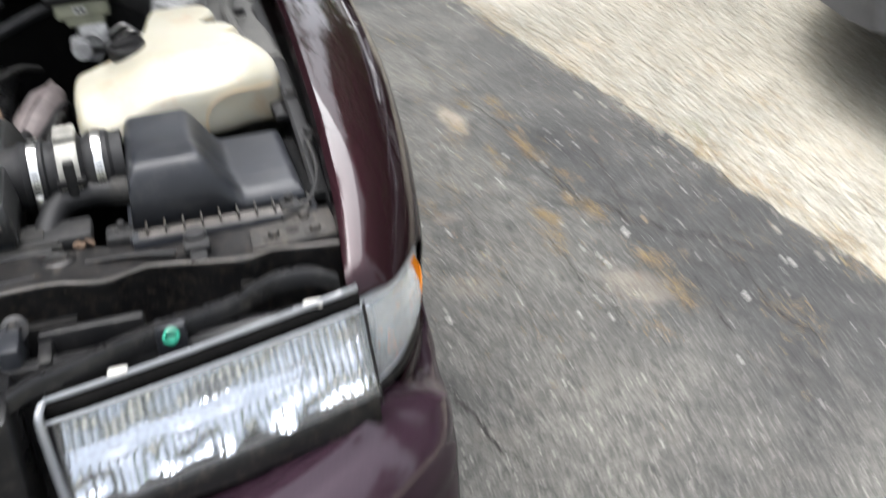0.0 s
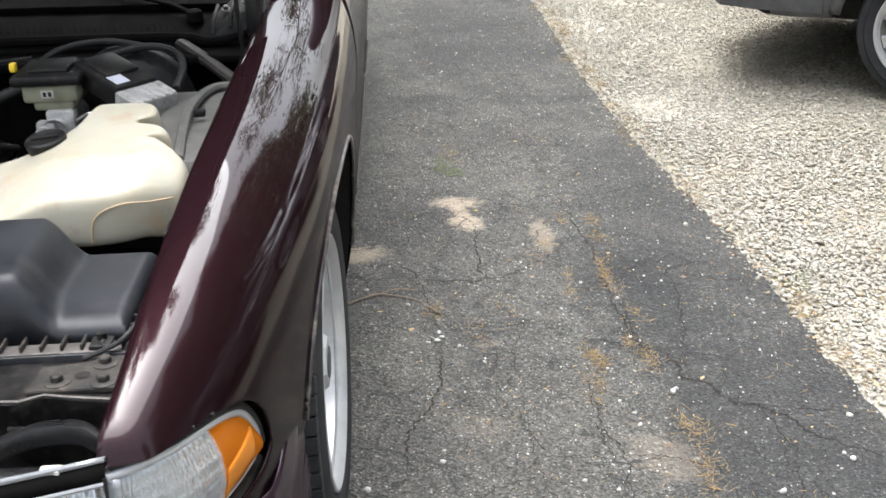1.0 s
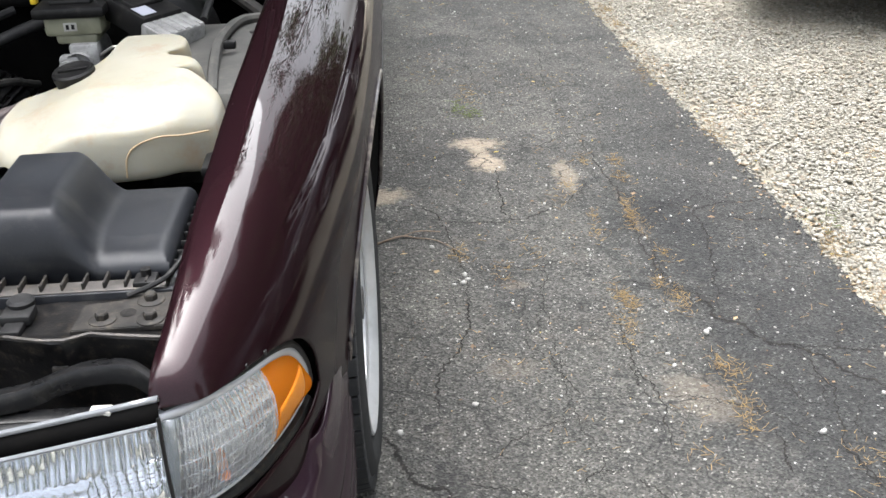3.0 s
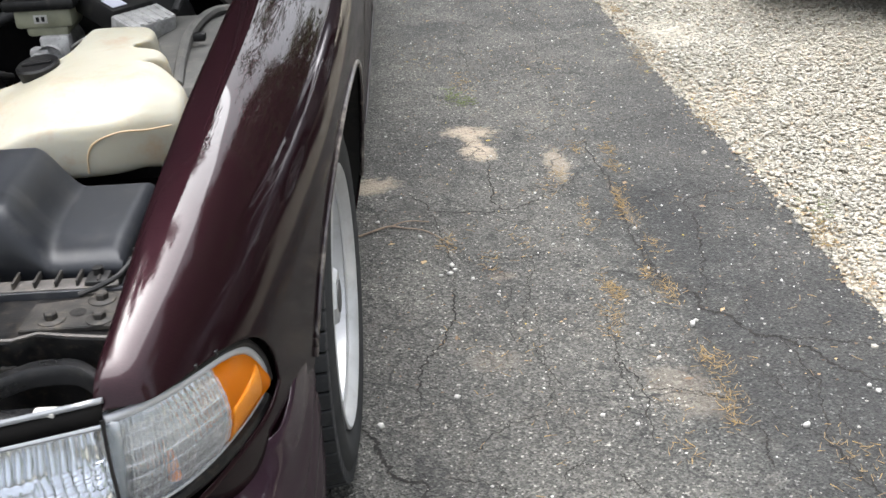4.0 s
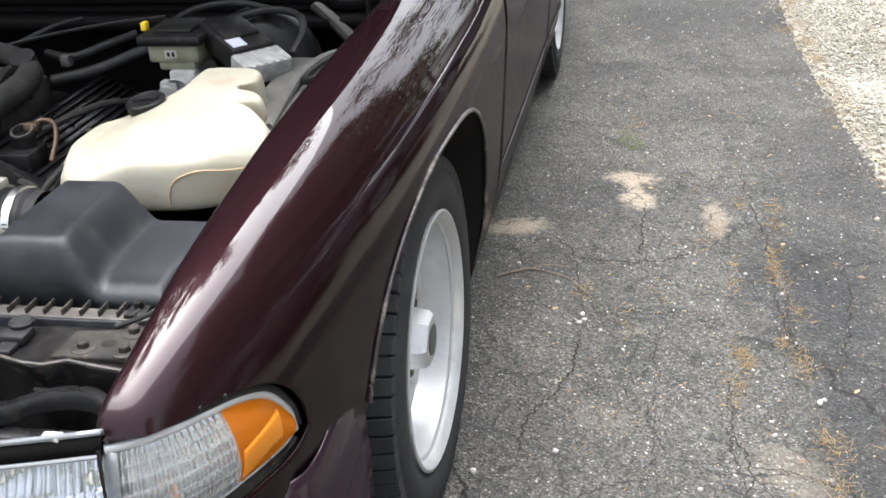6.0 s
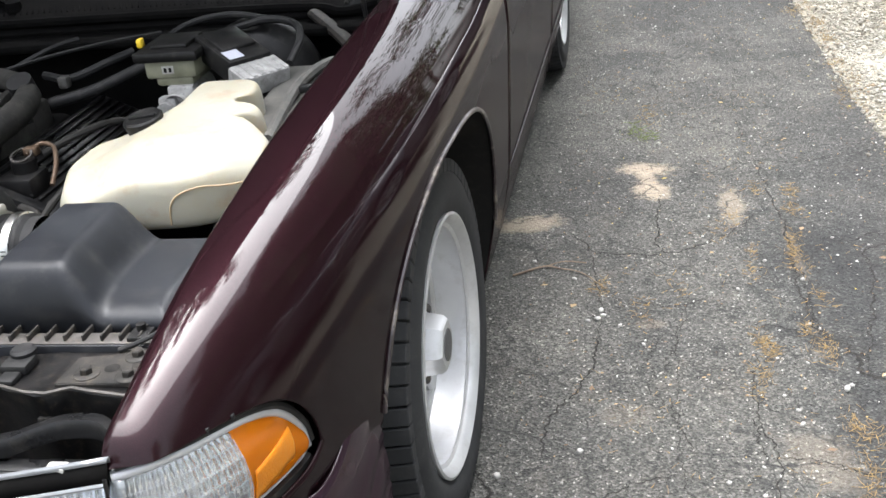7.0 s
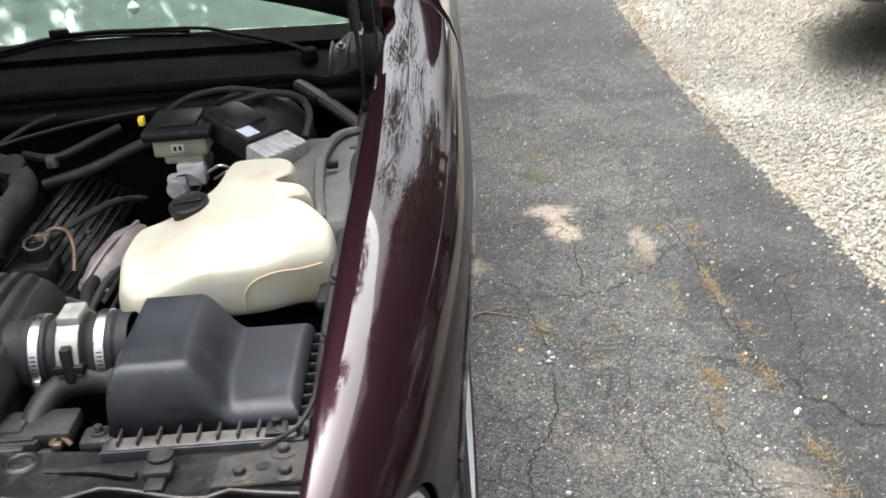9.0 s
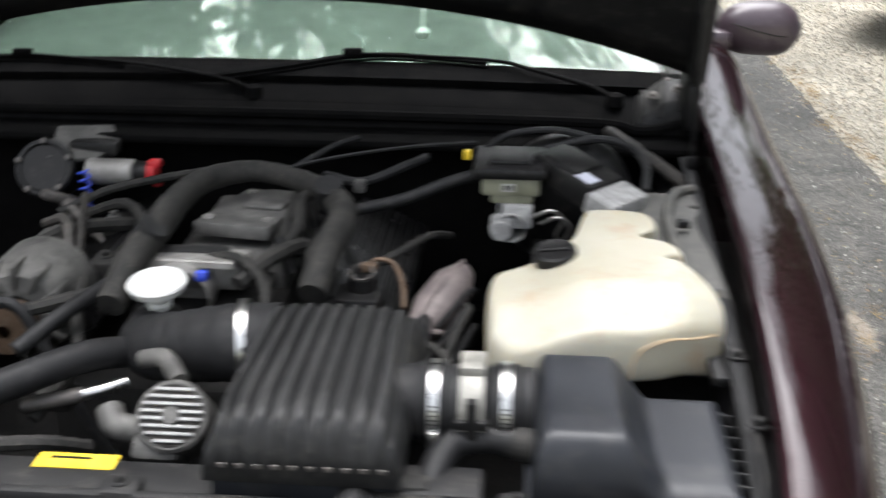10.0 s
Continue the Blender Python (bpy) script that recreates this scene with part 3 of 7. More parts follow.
add_crack(0.0016, (1.414, -0.053), (1.428, -0.075), (1.444, -0.089), (1.464, -0.119))
add_crack(0.0012, (1.651, 1.048), (1.652, 0.959), (1.650, 0.884), (1.649, 0.794), (1.656, 0.725), (1.688, 0.676))
add_crack(0.0012, (1.308, 0.432), (1.310, 0.372), (1.325, 0.329), (1.340, 0.283), (1.354, 0.223))
add_crack(0.0012, (1.357, 0.815), (1.329, 0.726), (1.324, 0.654), (1.306, 0.587), (1.293, 0.517))
add_crack(0.0010, (1.865, 0.632), (1.830, 0.566), (1.820, 0.500))
add_crack(0.0016, (1.480, 0.358), (1.480, 0.307), (1.486, 0.258), (1.487, 0.198))
add_crack(0.0014, (1.883, 1.110), (1.922, 1.074), (1.973, 1.060), (2.027, 1.053))
add_crack(0.0012, (2.001, 0.466), (1.957, 0.395), (1.958, 0.371), (2.000, 0.354), (2.051, 0.355))
add_crack(0.0012, (1.931, 0.151), (1.893, 0.095), (1.884, 0.039), (1.899, 0.019))
add_crack(0.0010, (1.852, 0.289), (1.874, 0.242), (1.847, 0.181), (1.851, 0.139))
add_crack(0.0012, (1.795, 1.181), (1.727, 1.171), (1.671, 1.094), (1.638, 1.087))


def litter(spots, seed, length=(0.008, 0.026)):
    """Dry needles in loose tufts: thin three-sided straws."""
    rng = random.Random(seed)
    verts, faces = [], []
    for x, y, spread, count in spots:
        for _ in range(int(count * 0.85)):
            px, py = x + rng.gauss(0, spread * 0.9), y + rng.gauss(0, spread * 2.0)
            a, ln, w = rng.uniform(0, math.pi), rng.uniform(*length), rng.uniform(0.0004, 0.0008)
            bend, z0, z1 = rng.uniform(-0.3, 0.3), rng.uniform(0.001, 0.004), rng.uniform(0.001, 0.008)
            for k, (a0, sx) in enumerate(((a, 0.0), (a + bend, 0.5))):
                cx, cy = px + (math.cos(a) * ln * 0.5 if k else 0), py + (math.sin(a) * ln * 0.5 if k else 0)
                dx, dy = math.cos(a0) * ln * 0.5, math.sin(a0) * ln * 0.5
                sxn, syn = -math.sin(a0) * w, math.cos(a0) * w
                b = len(verts)
                za, zb = (z0, (z0 + z1) / 2) if not k else ((z0 + z1) / 2, z1)
                for ex, ey, z in ((cx, cy, za), (cx + dx, cy + dy, zb)):
                    verts += [(ex - sxn, ey - syn, z), (ex + sxn, ey + syn, z), (ex, ey, z + 1.6 * w)]
                faces += [(b, b + 3, b + 5, b + 2), (b + 1, b + 2, b + 5, b + 4), (b, b + 1, b + 4, b + 3)]
    me = bpy.data.meshes.new("needles")
    me.from_pydata(verts, [], faces)
    return me


TUFTS = [(1.52, 0.658, 0.014, 70), (1.537, 0.612, 0.012, 60), (1.663, 0.619, 0.018, 70), (1.511, 0.524, 0.012, 40), (1.491, 0.454, 0.014, 30), (1.533, 1.135, 0.012, 25), (1.524, 1.021, 0.014, 30), (1.649, 1.22, 0.012, 40), (1.641, 1.14, 0.012, 50),
         (1.64, 1.062, 0.018, 50), (1.682, 0.876, 0.016, 30), (1.629, 0.713, 0.012, 40), (1.139, 0.946, 0.018, 45), (1.326, 0.94, 0.025, 30), (1.239, 0.832, 0.018, 25), (1.444, 1.249, 0.025, 25), (1.686, 0.313, 0.020, 90), (1.688, 0.162, 0.018, 60)]
TUFTS += [(1.675, 0.091, 0.014, 40), (1.25, 2.32, 0.03, 40), (1.262, 2.2, 0.03, 30), (1.12, 2.52, 0.05, 30), (1.576, 1.56, 0.014, 35), (1.675, 1.54, 0.014, 50), (1.668, 1.40, 0.014, 50), (1.491, 1.349, 0.018, 40), (1.86, -0.05, 0.03, 60), (1.55, 0.02, 0.03, 30)]
for k in range(34):
    r = random.Random(500 + k)
    y = r.uniform(-0.4, 5.5)
    TUFTS.append((edge_x(y) + r.gauss(0.015, 0.03), y, r.uniform(0.015, 0.035), r.randint(25, 80)))
for x, y in [(random.Random(3 + k).uniform(1.0, 2.0), random.Random(90 + k).uniform(-0.3, 5.0)) for k in range(34)]:
    TUFTS.append((x, y, 0.07, 14))
nd = new("needles", litter(TUFTS, 4))
nd.data.materials.append(NEEDLE)
tagged(nd, "dry orange pine needles in loose tufts", "pine needles", kind="stuff")
wd = new("weeds", litter([(1.205, 2.12, 0.025, 60), (1.25, 2.06, 0.02, 40), (2.16, 1.02, 0.03, 24), (2.18, 0.98, 0.02, 14)], 9, (0.015, 0.035)))
wd.data.materials.append(MOSS)
tagged(wd, "small green weeds growing from the asphalt", "weeds", kind="stuff")
def flakes(count, spot, seed):
    """Small dry leaf scraps lying flat: bent four-sided chips."""
    rng = random.Random(seed)
    verts, faces = [], []
    for _ in range(count):
        x, y = spot(rng)
        a, ln = rng.uniform(0, 2 * math.pi), rng.uniform(0.002, 0.0055) * (2.2 if rng.random() < 0.08 else 1.0)
        w, h = ln * rng.uniform(0.3, 0.8), rng.uniform(0.0008, 0.003)
        b = len(verts)
        for u, v, z in ((-1, 0, 0.001), (0.1, -1, h), (1, 0.1, 0.0012), (-0.1, 1, h + 0.0006), (0, 0, h * 0.4)):
            verts.append((x + math.cos(a) * u * ln - math.sin(a) * v * w, y + math.sin(a) * u * ln + math.cos(a) * v * w, z))
        faces += [(b, b + 1, b + 4), (b + 1, b + 2, b + 4), (b + 2, b + 3, b + 4), (b + 3, b, b + 4)]
    me = bpy.data.meshes.new("leaf_scraps")
    me.from_pydata(verts, [], faces)
    return me


SCRAP = material("dry leaf scraps", (0.2, 0.13, 0.07), 0.8)
surface(SCRAP, "Base Color", ramp(SCRAP, node(SCRAP, "ShaderNodeNewGeometry").outputs["Random Per Island"], [(0.0, (0.07, 0.045, 0.03)), (0.35, (0.17, 0.11, 0.065)), (0.65, (0.27, 0.19, 0.11)), (0.9, (0.36, 0.26, 0.14)), (1.0, (0.42, 0.33, 0.05))]))


def far_scrap(rng):
    y = 0.2 + 6.0 * rng.random() ** 1.1
    return rng.uniform(0.95, edge_x(y) - 0.02), y


def edge_scrap(rng):
    y = -0.4 + 6.5 * rng.random()
    return edge_x(y) + rng.gauss(0.02, 0.035), y


for count, spot, seed, label in ((1500, far_scrap, 61, "brown leaf scraps scattered over the asphalt"), (1800, edge_scrap, 62, "brown leaf scraps along the edge of the gravel")):
    lf = new("leaf_litter", flakes(count, spot, seed))
    lf.data.materials.append(SCRAP)
    tagged(lf, label, "leaf litter", kind="stuff")
HEAPS = [(2.48, 1.47), (2.47, 1.16), (2.35, 0.83), (2.19, 1.97), (2.24, 2.0)]


def heap_scrap(rng):
    x, y = rng.choice(HEAPS)
    return x + rng.gauss(0, 0.045), y + rng.gauss(0, 0.07)


hp = new("leaf_litter", flakes(420, heap_scrap, 63))
hp.location.z = 0.013
hp.data.materials.append(SCRAP)
tagged(hp, "brown leaf scraps lying in heaps on the gravel", "leaf litter", kind="stuff")
tw = part("twig", joined(tube([(0.895, 1.018, 0.004), (0.976, 1.066, 0.006), (1.02, 1.055, 0.004), (1.079, 1.025, 0.006), (1.149, 0.935, 0.004)], lambda t: 0.0028 * (1.1 - 0.7 * t), 6),
                         tube([(0.976, 1.066, 0.005), (1.03, 1.09, 0.008), (1.09, 1.085, 0.005)], 0.0016, 5)), TWIG)
tagged(tw, "thin forked dry twig lying on the asphalt", "twig")

# ---- the sedan ----
car = thing("sedan_car", "dark cherry metallic sedan with its bonnet raised", "car")

INNER_X = [(-0.84, 0.746), (-0.82, 0.748), (-0.798, 0.749), (-0.775, 0.752), (-0.75, 0.756), (-0.7, 0.762), (-0.6, 0.770), (-0.5, 0.777), (-0.4, 0.782), (-0.3, 0.787), (-0.2, 0.792), (0, 0.798), (0.2, 0.804), (0.4, 0.810), (0.6, 0.822), (0.8, 0.840)]
INNER_Z = [(-0.84, 0.700), (-0.828, 0.722), (-0.82, 0.735), (-0.811, 0.750), (-0.798, 0.7625), (-0.775, 0.774), (-0.75, 0.785), (-0.7, 0.805), (-0.6, 0.837), (-0.5, 0.859), (-0.4, 0.876), (-0.3, 0.891), (-0.2, 0.902), (0, 0.916), (0.2, 0.926), (0.4, 0.935), (0.6, 0.955), (0.8, 0.985)]
OUTER_X = [(-0.84, 0.80), (-0.75, 0.838), (-0.64, 0.874), (-0.5, 0.903), (-0.36, 0.924), (-0.18, 0.945), (0.05, 0.960), (0.3, 0.968), (0.8, 0.972), (2.0, 0.975), (3.0, 0.972), (4.0, 0.94), (4.3, 0.90)]
SHOULDER = [(-0.84, 0.645), (-0.64, 0.675), (-0.4, 0.712), (0, 0.745), (0.5, 0.755), (3, 0.76), (4.3, 0.76)]
BELT_X = [(0.8, 0.840), (1.5, 0.855), (3.0, 0.85), (4.3, 0.80)]
BELT_Z = [(0.8, 0.985), (1.5, 0.995), (3.0, 1.01), (4.3, 1.0)]
ARCH = (0.060, 0.450, 0.37, 0.385)          # middle, half length, base height, rise
REAR_ARCH = (2.944, 0.42, 0.33, 0.36)


def soft_step(t):
    t = max(0.0, min(1.0, t))
    return t * t * (3 - 2 * t)


def inner(y):
    return (between(INNER_X, y), between(INNER_Z, y)) if y <= 0.8 else (between(BELT_X, y), between(BELT_Z, y))


def side(y, s):
    """The body's flank at y: s from 0 (inner top edge) to 1 (shoulder) and on to 2 (sill)."""
    xi, zi = inner(y)
    xo, zs = between(OUTER_X, y), between(SHOULDER, y)
    if s <= 1:
        a = s * math.pi / 2
        at = between([(-0.65, 0.44), (-0.57, 0.46), (-0.49, 0.50), (-0.4, 0.53), (-0.1, 0.55), (0.5, 0.57)], y)
        ridge = 0.0010 * soft_step((y + 0.64) / 0.16) * math.exp(-((s - at) / 0.022) ** 2)
        xi, zi, xo, zs = xi + 0.8 * ridge, zi + 0.7 * ridge, xo + 0.8 * ridge, zs + 0.7 * ridge
        return xi + (xo - xi) * math.sin(a) ** 0.84, zs + (zi - zs) * math.cos(a) ** 0.86
    z = zs - (zs - 0.19) * (s - 1)
    tuck = max(0.0, 0.43 - z) / 0.24
    return xo - 0.042 * (s - 1) ** 1.1 - 0.040 * tuck ** 1.5, z


def at_height(y, z):
    """The parameter s at which the flank has the height z."""
    lo, hi = 0.0, 2.0
    for _ in range(40):
        m = (lo + hi) / 2
        if side(y, m)[1] > z:
            lo = m
        else:
            hi = m
    return lo


def arch_z(y, a):
    d = (y - a[0]) / a[1]
    return a[2] + a[3] * (1 - abs(d) ** 2.5) ** 0.4 if abs(d) < 1 else -1


TIP = -0.572          # rear end of the corner lamp's opening


def lamp_top(y):
    """Height of the fender's lower edge over the corner lamp."""
    return between([(-0.85, 0.738), (-0.80, 0.735), (-0.769, 0.733), (-0.738, 0.730), (-0.70, 0.7235), (-0.665, 0.7125), (-0.637, 0.697), (-0.616, 0.678), (-0.594, 0.6505), (-0.580, 0.624), (-0.574, 0.604), (TIP, 0.596)], y)


def lamp_floor(y):
    """Height of the painted edge under the corner lamp."""
    return between([(-0.84, 0.564), (-0.806, 0.568), (-0.756, 0.5725), (-0.713, 0.576), (-0.671, 0.5785), (-0.609, 0.580), (-0.590, 0.585), (-0.578, 0.591), (TIP, 0.596)], y)


def skin(ys, low, rows=34, top=0.0):
    out = []
    for y in ys:
        s1 = at_height(y, low(y))
        line = []
        for k in range(rows):
            s = top + (s1 - top) * k / (rows - 1)
            x, z = side(y, s)
            line.append((x, y, z))
        out.append(line)
    return out


def fender_low(y):
    if y < ARCH[0]:
        return max(between([(-0.83, 0.44), (-0.6, 0.425), (-0.42, 0.482), (0, 0.5)], y), arch_z(y, ARCH))
    return max(0.2, arch_z(y, ARCH))


UPPER, LOWER = 76, 16
ys = sorted(set([-0.8205 + 0.0035 * k for k in range(7)] + [-0.792 + 0.0105 * k for k in range(17)] + [-0.614 + 0.005 * k for k in range(8)] + [-0.5755, -0.5735, TIP, -0.566] + [-0.56 + 0.02 * k for k in range(67)] + [0.494, 0.501, 0.506, 0.5085, 0.5095, 0.5105]))
ys = [y for y in ys if y <= 0.744] + [0.7445]
fender_rows = []
for y in ys:
    low = fender_low(y)
    top, floor_z = (lamp_top(y), lamp_floor(y)) if y < TIP else (max(0.596, low + 0.02),) * 2
    s1, s2, s3 = at_height(y, top), at_height(y, floor_z - 0.0005), at_height(y, low)
    away = 0.035 * max(0.0, (-0.590 - y) / 0.244) ** 2
    x0, z0 = inner(y)
    line = [(x0 - 0.012, y, z0 - 0.035), (x0 - 0.010, y, z0 - 0.004), (x0 - 0.004, y, z0 - 0.0005)]
    for k in range(UPPER):
        x, z = side(y, s1 * k / (UPPER - 1))
        line.append((x, y, z))
    for k in range(LOWER):
        x, z = side(y, s2 + (s3 - s2) * k / (LOWER - 1))
        line.append((x - away, y, z))
    fender_rows.append(line)
n_open = sum(1 for y in ys if y < TIP - 0.0005)


def fender_sheet():
    bm = grid(fender_rows)
    bm.faces.ensure_lookup_table()
    wide = UPPER + LOWER + 2
    bmesh.ops.delete(bm, geom=[bm.faces[i * wide + UPPER + 2] for i in range(n_open)], context="FACES")
    return bm


fender = part("front_fender", fender_sheet(), PAINT, car, "glossy dark cherry front fender with small chips", solid=0.004)

lip = []
for k in range(80):
    a = math.radians(15.5 + 162 * k / 79)
    y = ARCH[0] - ARCH[1] * math.copysign(abs(math.cos(a)) ** 0.8, math.cos(a))
    z = ARCH[2] + ARCH[3] * math.sin(a) ** 0.8
    lip.append((side(y, at_height(y, z))[0] + 0.001, y, z))
part("arch_lip", tube(lip, 0.0045, 8, 1), LIPPAINT, fender, "rolled wheel arch lip with chipped paint")
rows = []
for k in range(61):
    a = math.radians(-24 + 228 * k / 60)
    y = ARCH[0] + (ARCH[1] + 0.002) * math.copysign(abs(math.cos(a)) ** 0.8, math.cos(a))
    z = ARCH[2] + 0.004 + ARCH[3] * math.copysign(abs(math.sin(a)) ** 0.8, math.sin(a))
    edge = side(y, at_height(y, z))[0] - 0.004
    rows.append([(x, y, z) for x in (0.50, 0.70, 0.85, edge)])
part("fender_liner", grid(rows), DARK, car)


def flank(name, y0, y1, label, low):
    n = max(3, int((y1 - y0) / 0.05))
    ys = [y0 + (y1 - y0) * k / n for k in range(n + 1)]
    if y1 > 2.5:
        ys = sorted(set(ys + [2.944 + s * 0.42 * f for s in (-1, 1) for f in (0.9, 0.96, 0.99, 0.999, 1.001)]))
        ys = [y for y in ys if y0 <= y <= y1]
    return part(name, grid(skin(ys, low, 90)), PAINT, car, label, solid=0.006)


front_door = flank("front_door", 0.7475, 1.93, "dark cherry front door panel", lambda y: 0.24)
rear_door = flank("rear_door", 1.936, 2.68, "dark cherry rear door panel", lambda y: max(0.24, arch_z(y, REAR_ARCH)))
quarter = flank("rear_quarter_panel", 2.686, 4.25, "dark cherry rear quarter panel", lambda y: max(0.22, arch_z(y, REAR_ARCH)))
part("rocker_panel", grid(skin([0.52 + 0.05 * k for k in range(41)], lambda y: 0.19, 8, 1.83)), PAINT, car, solid=0.02)
for door, a, b in ((front_door, 0.755, 1.92), (rear_door, 1.945, 2.50)):
    pts = [(side(y, at_height(y, 0.425))[0] + 0.001, y, 0.425 - 0.008 * (y - 0.75)) for y in [a + (b - a) * k / 20 for k in range(21)]]
    part("side_moulding", tube(pts, lambda t: 0.0045 * min(1.0, 0.1 + 12 * min(t, 1 - t)), 8, 1), PAINT, door)


def mirror_x(bm):
    for v in bm.verts:
        v.co.x = -v.co.x
    return bm


part("far_fender", mirror_x(fender_sheet()), PAINT, car, solid=0.004)
part("far_flank", mirror_x(grid(skin([0.75 + 0.1 * k for k in range(36)], lambda y: 0.2, 16))), PAINT, car, solid=0.006)

# bumper: soft painted cover that wraps round the corner
plan = [(0.919 * math.sin(a) ** 0.5, -0.392 - 0.628 * math.cos(a) ** 0.74) for a in (math.pi / 2 * k / 80 for k in range(81))]
FRONT = [(-0.15, 0.002), (-0.085, 0.008), (-0.078, 0.015), (-0.072, 0.016), (-0.067, 0.012), (-0.062, 0.006), (-0.050, -0.002), (-0.036, -0.012), (-0.021, -0.026), (-0.008, -0.040), (0.002, -0.052), (0.004, -0.062), (0.011, -0.067), (0.016, -0.09), (0.016, -0.105), (0.009, -0.11), (0.009, -0.12), (0.013, -0.126), (0.010, -0.2), (-0.012, -0.27), (-0.05, -0.30)]
SIDE = [(-0.15, 0.016), (-0.11, 0.014), (-0.09, 0.0133), (-0.07, 0.012), (-0.05, 0.009), (-0.035, 0.006), (-0.012, -0.004), (0.0, -0.018), (0.008, -0.034), (0.009, -0.045), (0.004, -0.05)] + FRONT[11:]
rows = []
for i, (x, y) in enumerate(plan):
    a, b = plan[max(i - 1, 0)], plan[min(i + 1, len(plan) - 1)]
    t = Vector((b[0] - a[0], b[1] - a[1], 0)).normalized()
    n = Vector((t.y, -t.x, 0))
    z0 = between([(-1.1, 0.520), (-0.99, 0.531), (-0.947, 0.545), (-0.87, 0.556), (-0.80, 0.545), (-0.72, 0.50), (-0.585, 0.462), (-0.42, 0.507)], y)
    f = soft_step((y + 0.78) / 0.18)
    row, g = [], soft_step((y + 0.87) / 0.08)
    push = 0.030 * soft_step((-0.62 - y) / 0.22) + 0.014 * soft_step((-0.74 - y) / 0.12) - 0.016
    for pair in zip(FRONT, SIDE):
        spots = []
        for d, dz in pair:
            out = 0.30 * d if d > -0.02 else (d + 0.006) * (1 - 0.93 * f)
            rise = 0.0 if d > -0.02 else -0.35 * d * f
            spots.append(Vector((x, y, z0 + 0.010 + dz + rise)) + n * (out + push))
        row.append(spots[0].lerp(spots[1], g))
    rows.append(row)
whole = [[Vector((-p.x, p.y, p.z)) for p in r] for r in rows[:0:-1]] + rows
part("front_bumper", grid(whole), BUMPER, car, "dark cherry bumper cover with two raised ribs", solid=0.004)


# ---- lamps ----
OLDWHITE = worn("greyed white plastic", (0.30, 0.29, 0.27), (0.46, 0.45, 0.42), 0.5, amount=0.4, scale=50)


def lamp_plan(u):
    """The corner lamp's front line from the inner edge (0) to its rear tip (1): x, y, top, bottom."""
    u = 1.035 * u
    x = between([(0, 0.752), (0.25, 0.790), (0.5, 0.826), (0.75, 0.856), (0.9, 0.870), (1.0, 0.877), (1.04, 0.8795)], u)
    y = between([(0, -0.828), (0.25, -0.806), (0.5, -0.762), (0.75, -0.696), (0.9, -0.640), (1.0, -0.600), (1.04, -0.583)], u)
    top = between([(0, 0.722), (0.27, 0.7245), (0.42, 0.7230), (0.57, 0.7205), (0.72, 0.7130), (0.81, 0.7020), (0.88, 0.6870), (0.935, 0.6685), (0.99, 0.6415), (1.025, 0.6160), (1.035, 0.597)], u)
    low = between([(0, 0.590), (0.32, 0.5935), (0.65, 0.5935), (0.77, 0.5930), (0.88, 0.5885), (1.0, 0.5855), (1.035, 0.5885)], u)
    return x, y, top, low


def lamp_skin(u0, u1, nu, nv, depth=0.0, flute=0.0, inset=0.0, flutes=22, steps=0.0, v0=0.0, v1=1.0, lean=(0.0, 0.0)):
    """A sheet along the lamp's front; steps: depth of the sloping facets behind the lens; lean: how far its two ends slant."""
    rows = []
    for i in range(nu + 1):
        row = []
        for k in range(nv + 1):
            v = v0 + (v1 - v0) * k / nv
            a, b = u0 + lean[0] * (v - 0.5), u1 + lean[1] * (v - 0.5)
            u = a + (b - a) * i / nu
            x, y, top, low = lamp_plan(u)
            x2, y2, *_ = lamp_plan(min(u + 0.01, 1))
            x1, y1, *_ = lamp_plan(max(u - 0.01, 0))
            t = Vector((x2 - x1, y2 - y1, 0)).normalized()
            n = Vector((t.y, -t.x, 0))
            z = top - inset + (low + 2 * inset - top) * v
            bulge = 0.018 * math.sin(math.pi * (0.15 + 0.8 * v)) - 0.02
            g = flute * (abs(math.sin(math.pi * flutes * u)) + 0.6 * abs(math.sin(math.pi * 5 * v))) + steps * ((v * 6) % 1.0)
            row.append(Vector((x - 0.014 * v * (1 - u), y, z)) + n * (bulge - depth + g))
        rows.append(row)
    return rows


def lamp_point(u, z, out=0.0):
    """A point on the lamp's front at a height, pushed outwards."""
    x, y, top, low = lamp_plan(u)
    v = (top - z) / (top - low)
    x2, y2, *_ = lamp_plan(min(u + 0.01, 1))
    x1, y1, *_ = lamp_plan(max(u - 0.01, 0))
    n = Vector((y2 - y1, x1 - x2, 0)).normalized()
    return Vector((x - 0.014 * v * (1 - u), y, z)) + n * (0.018 * math.sin(math.pi * (0.15 + 0.8 * v)) - 0.02 + out)


SPLIT, SLANT = 0.665, 0.076          # where clear turns to amber, and how far that edge leans
corner = part("corner_lamp", grid(lamp_skin(0.03, 0.99, 200, 72, 0.034, 0.0016, 0.0, 26, 0.009)), LAMPMETAL, car, "clear and amber corner lamp in the fender")
part("clear_lens", grid(lamp_skin(0.02, SPLIT - 0.002, 240, 60, 0, 0.0034, 0.004, 30, lean=(0, SLANT))), CLEAR, corner, "ribbed clear plastic lens", solid=0.0025)
lens = bpy.data.objects["clear_lens"]
across = lamp_skin(0.03, SPLIT - 0.004, 60, 7, -0.0042, 0, 0.004, lean=(0, SLANT))
for k in range(1, 7):
    part("cross_rib", tube([r[k] for r in across], 0.0006, 6, 1), RIBEDGE, lens)
upright = lamp_skin(0.12, SPLIT - 0.004, 25, 12, -0.0042, 0, 0.004, lean=(0, SLANT))
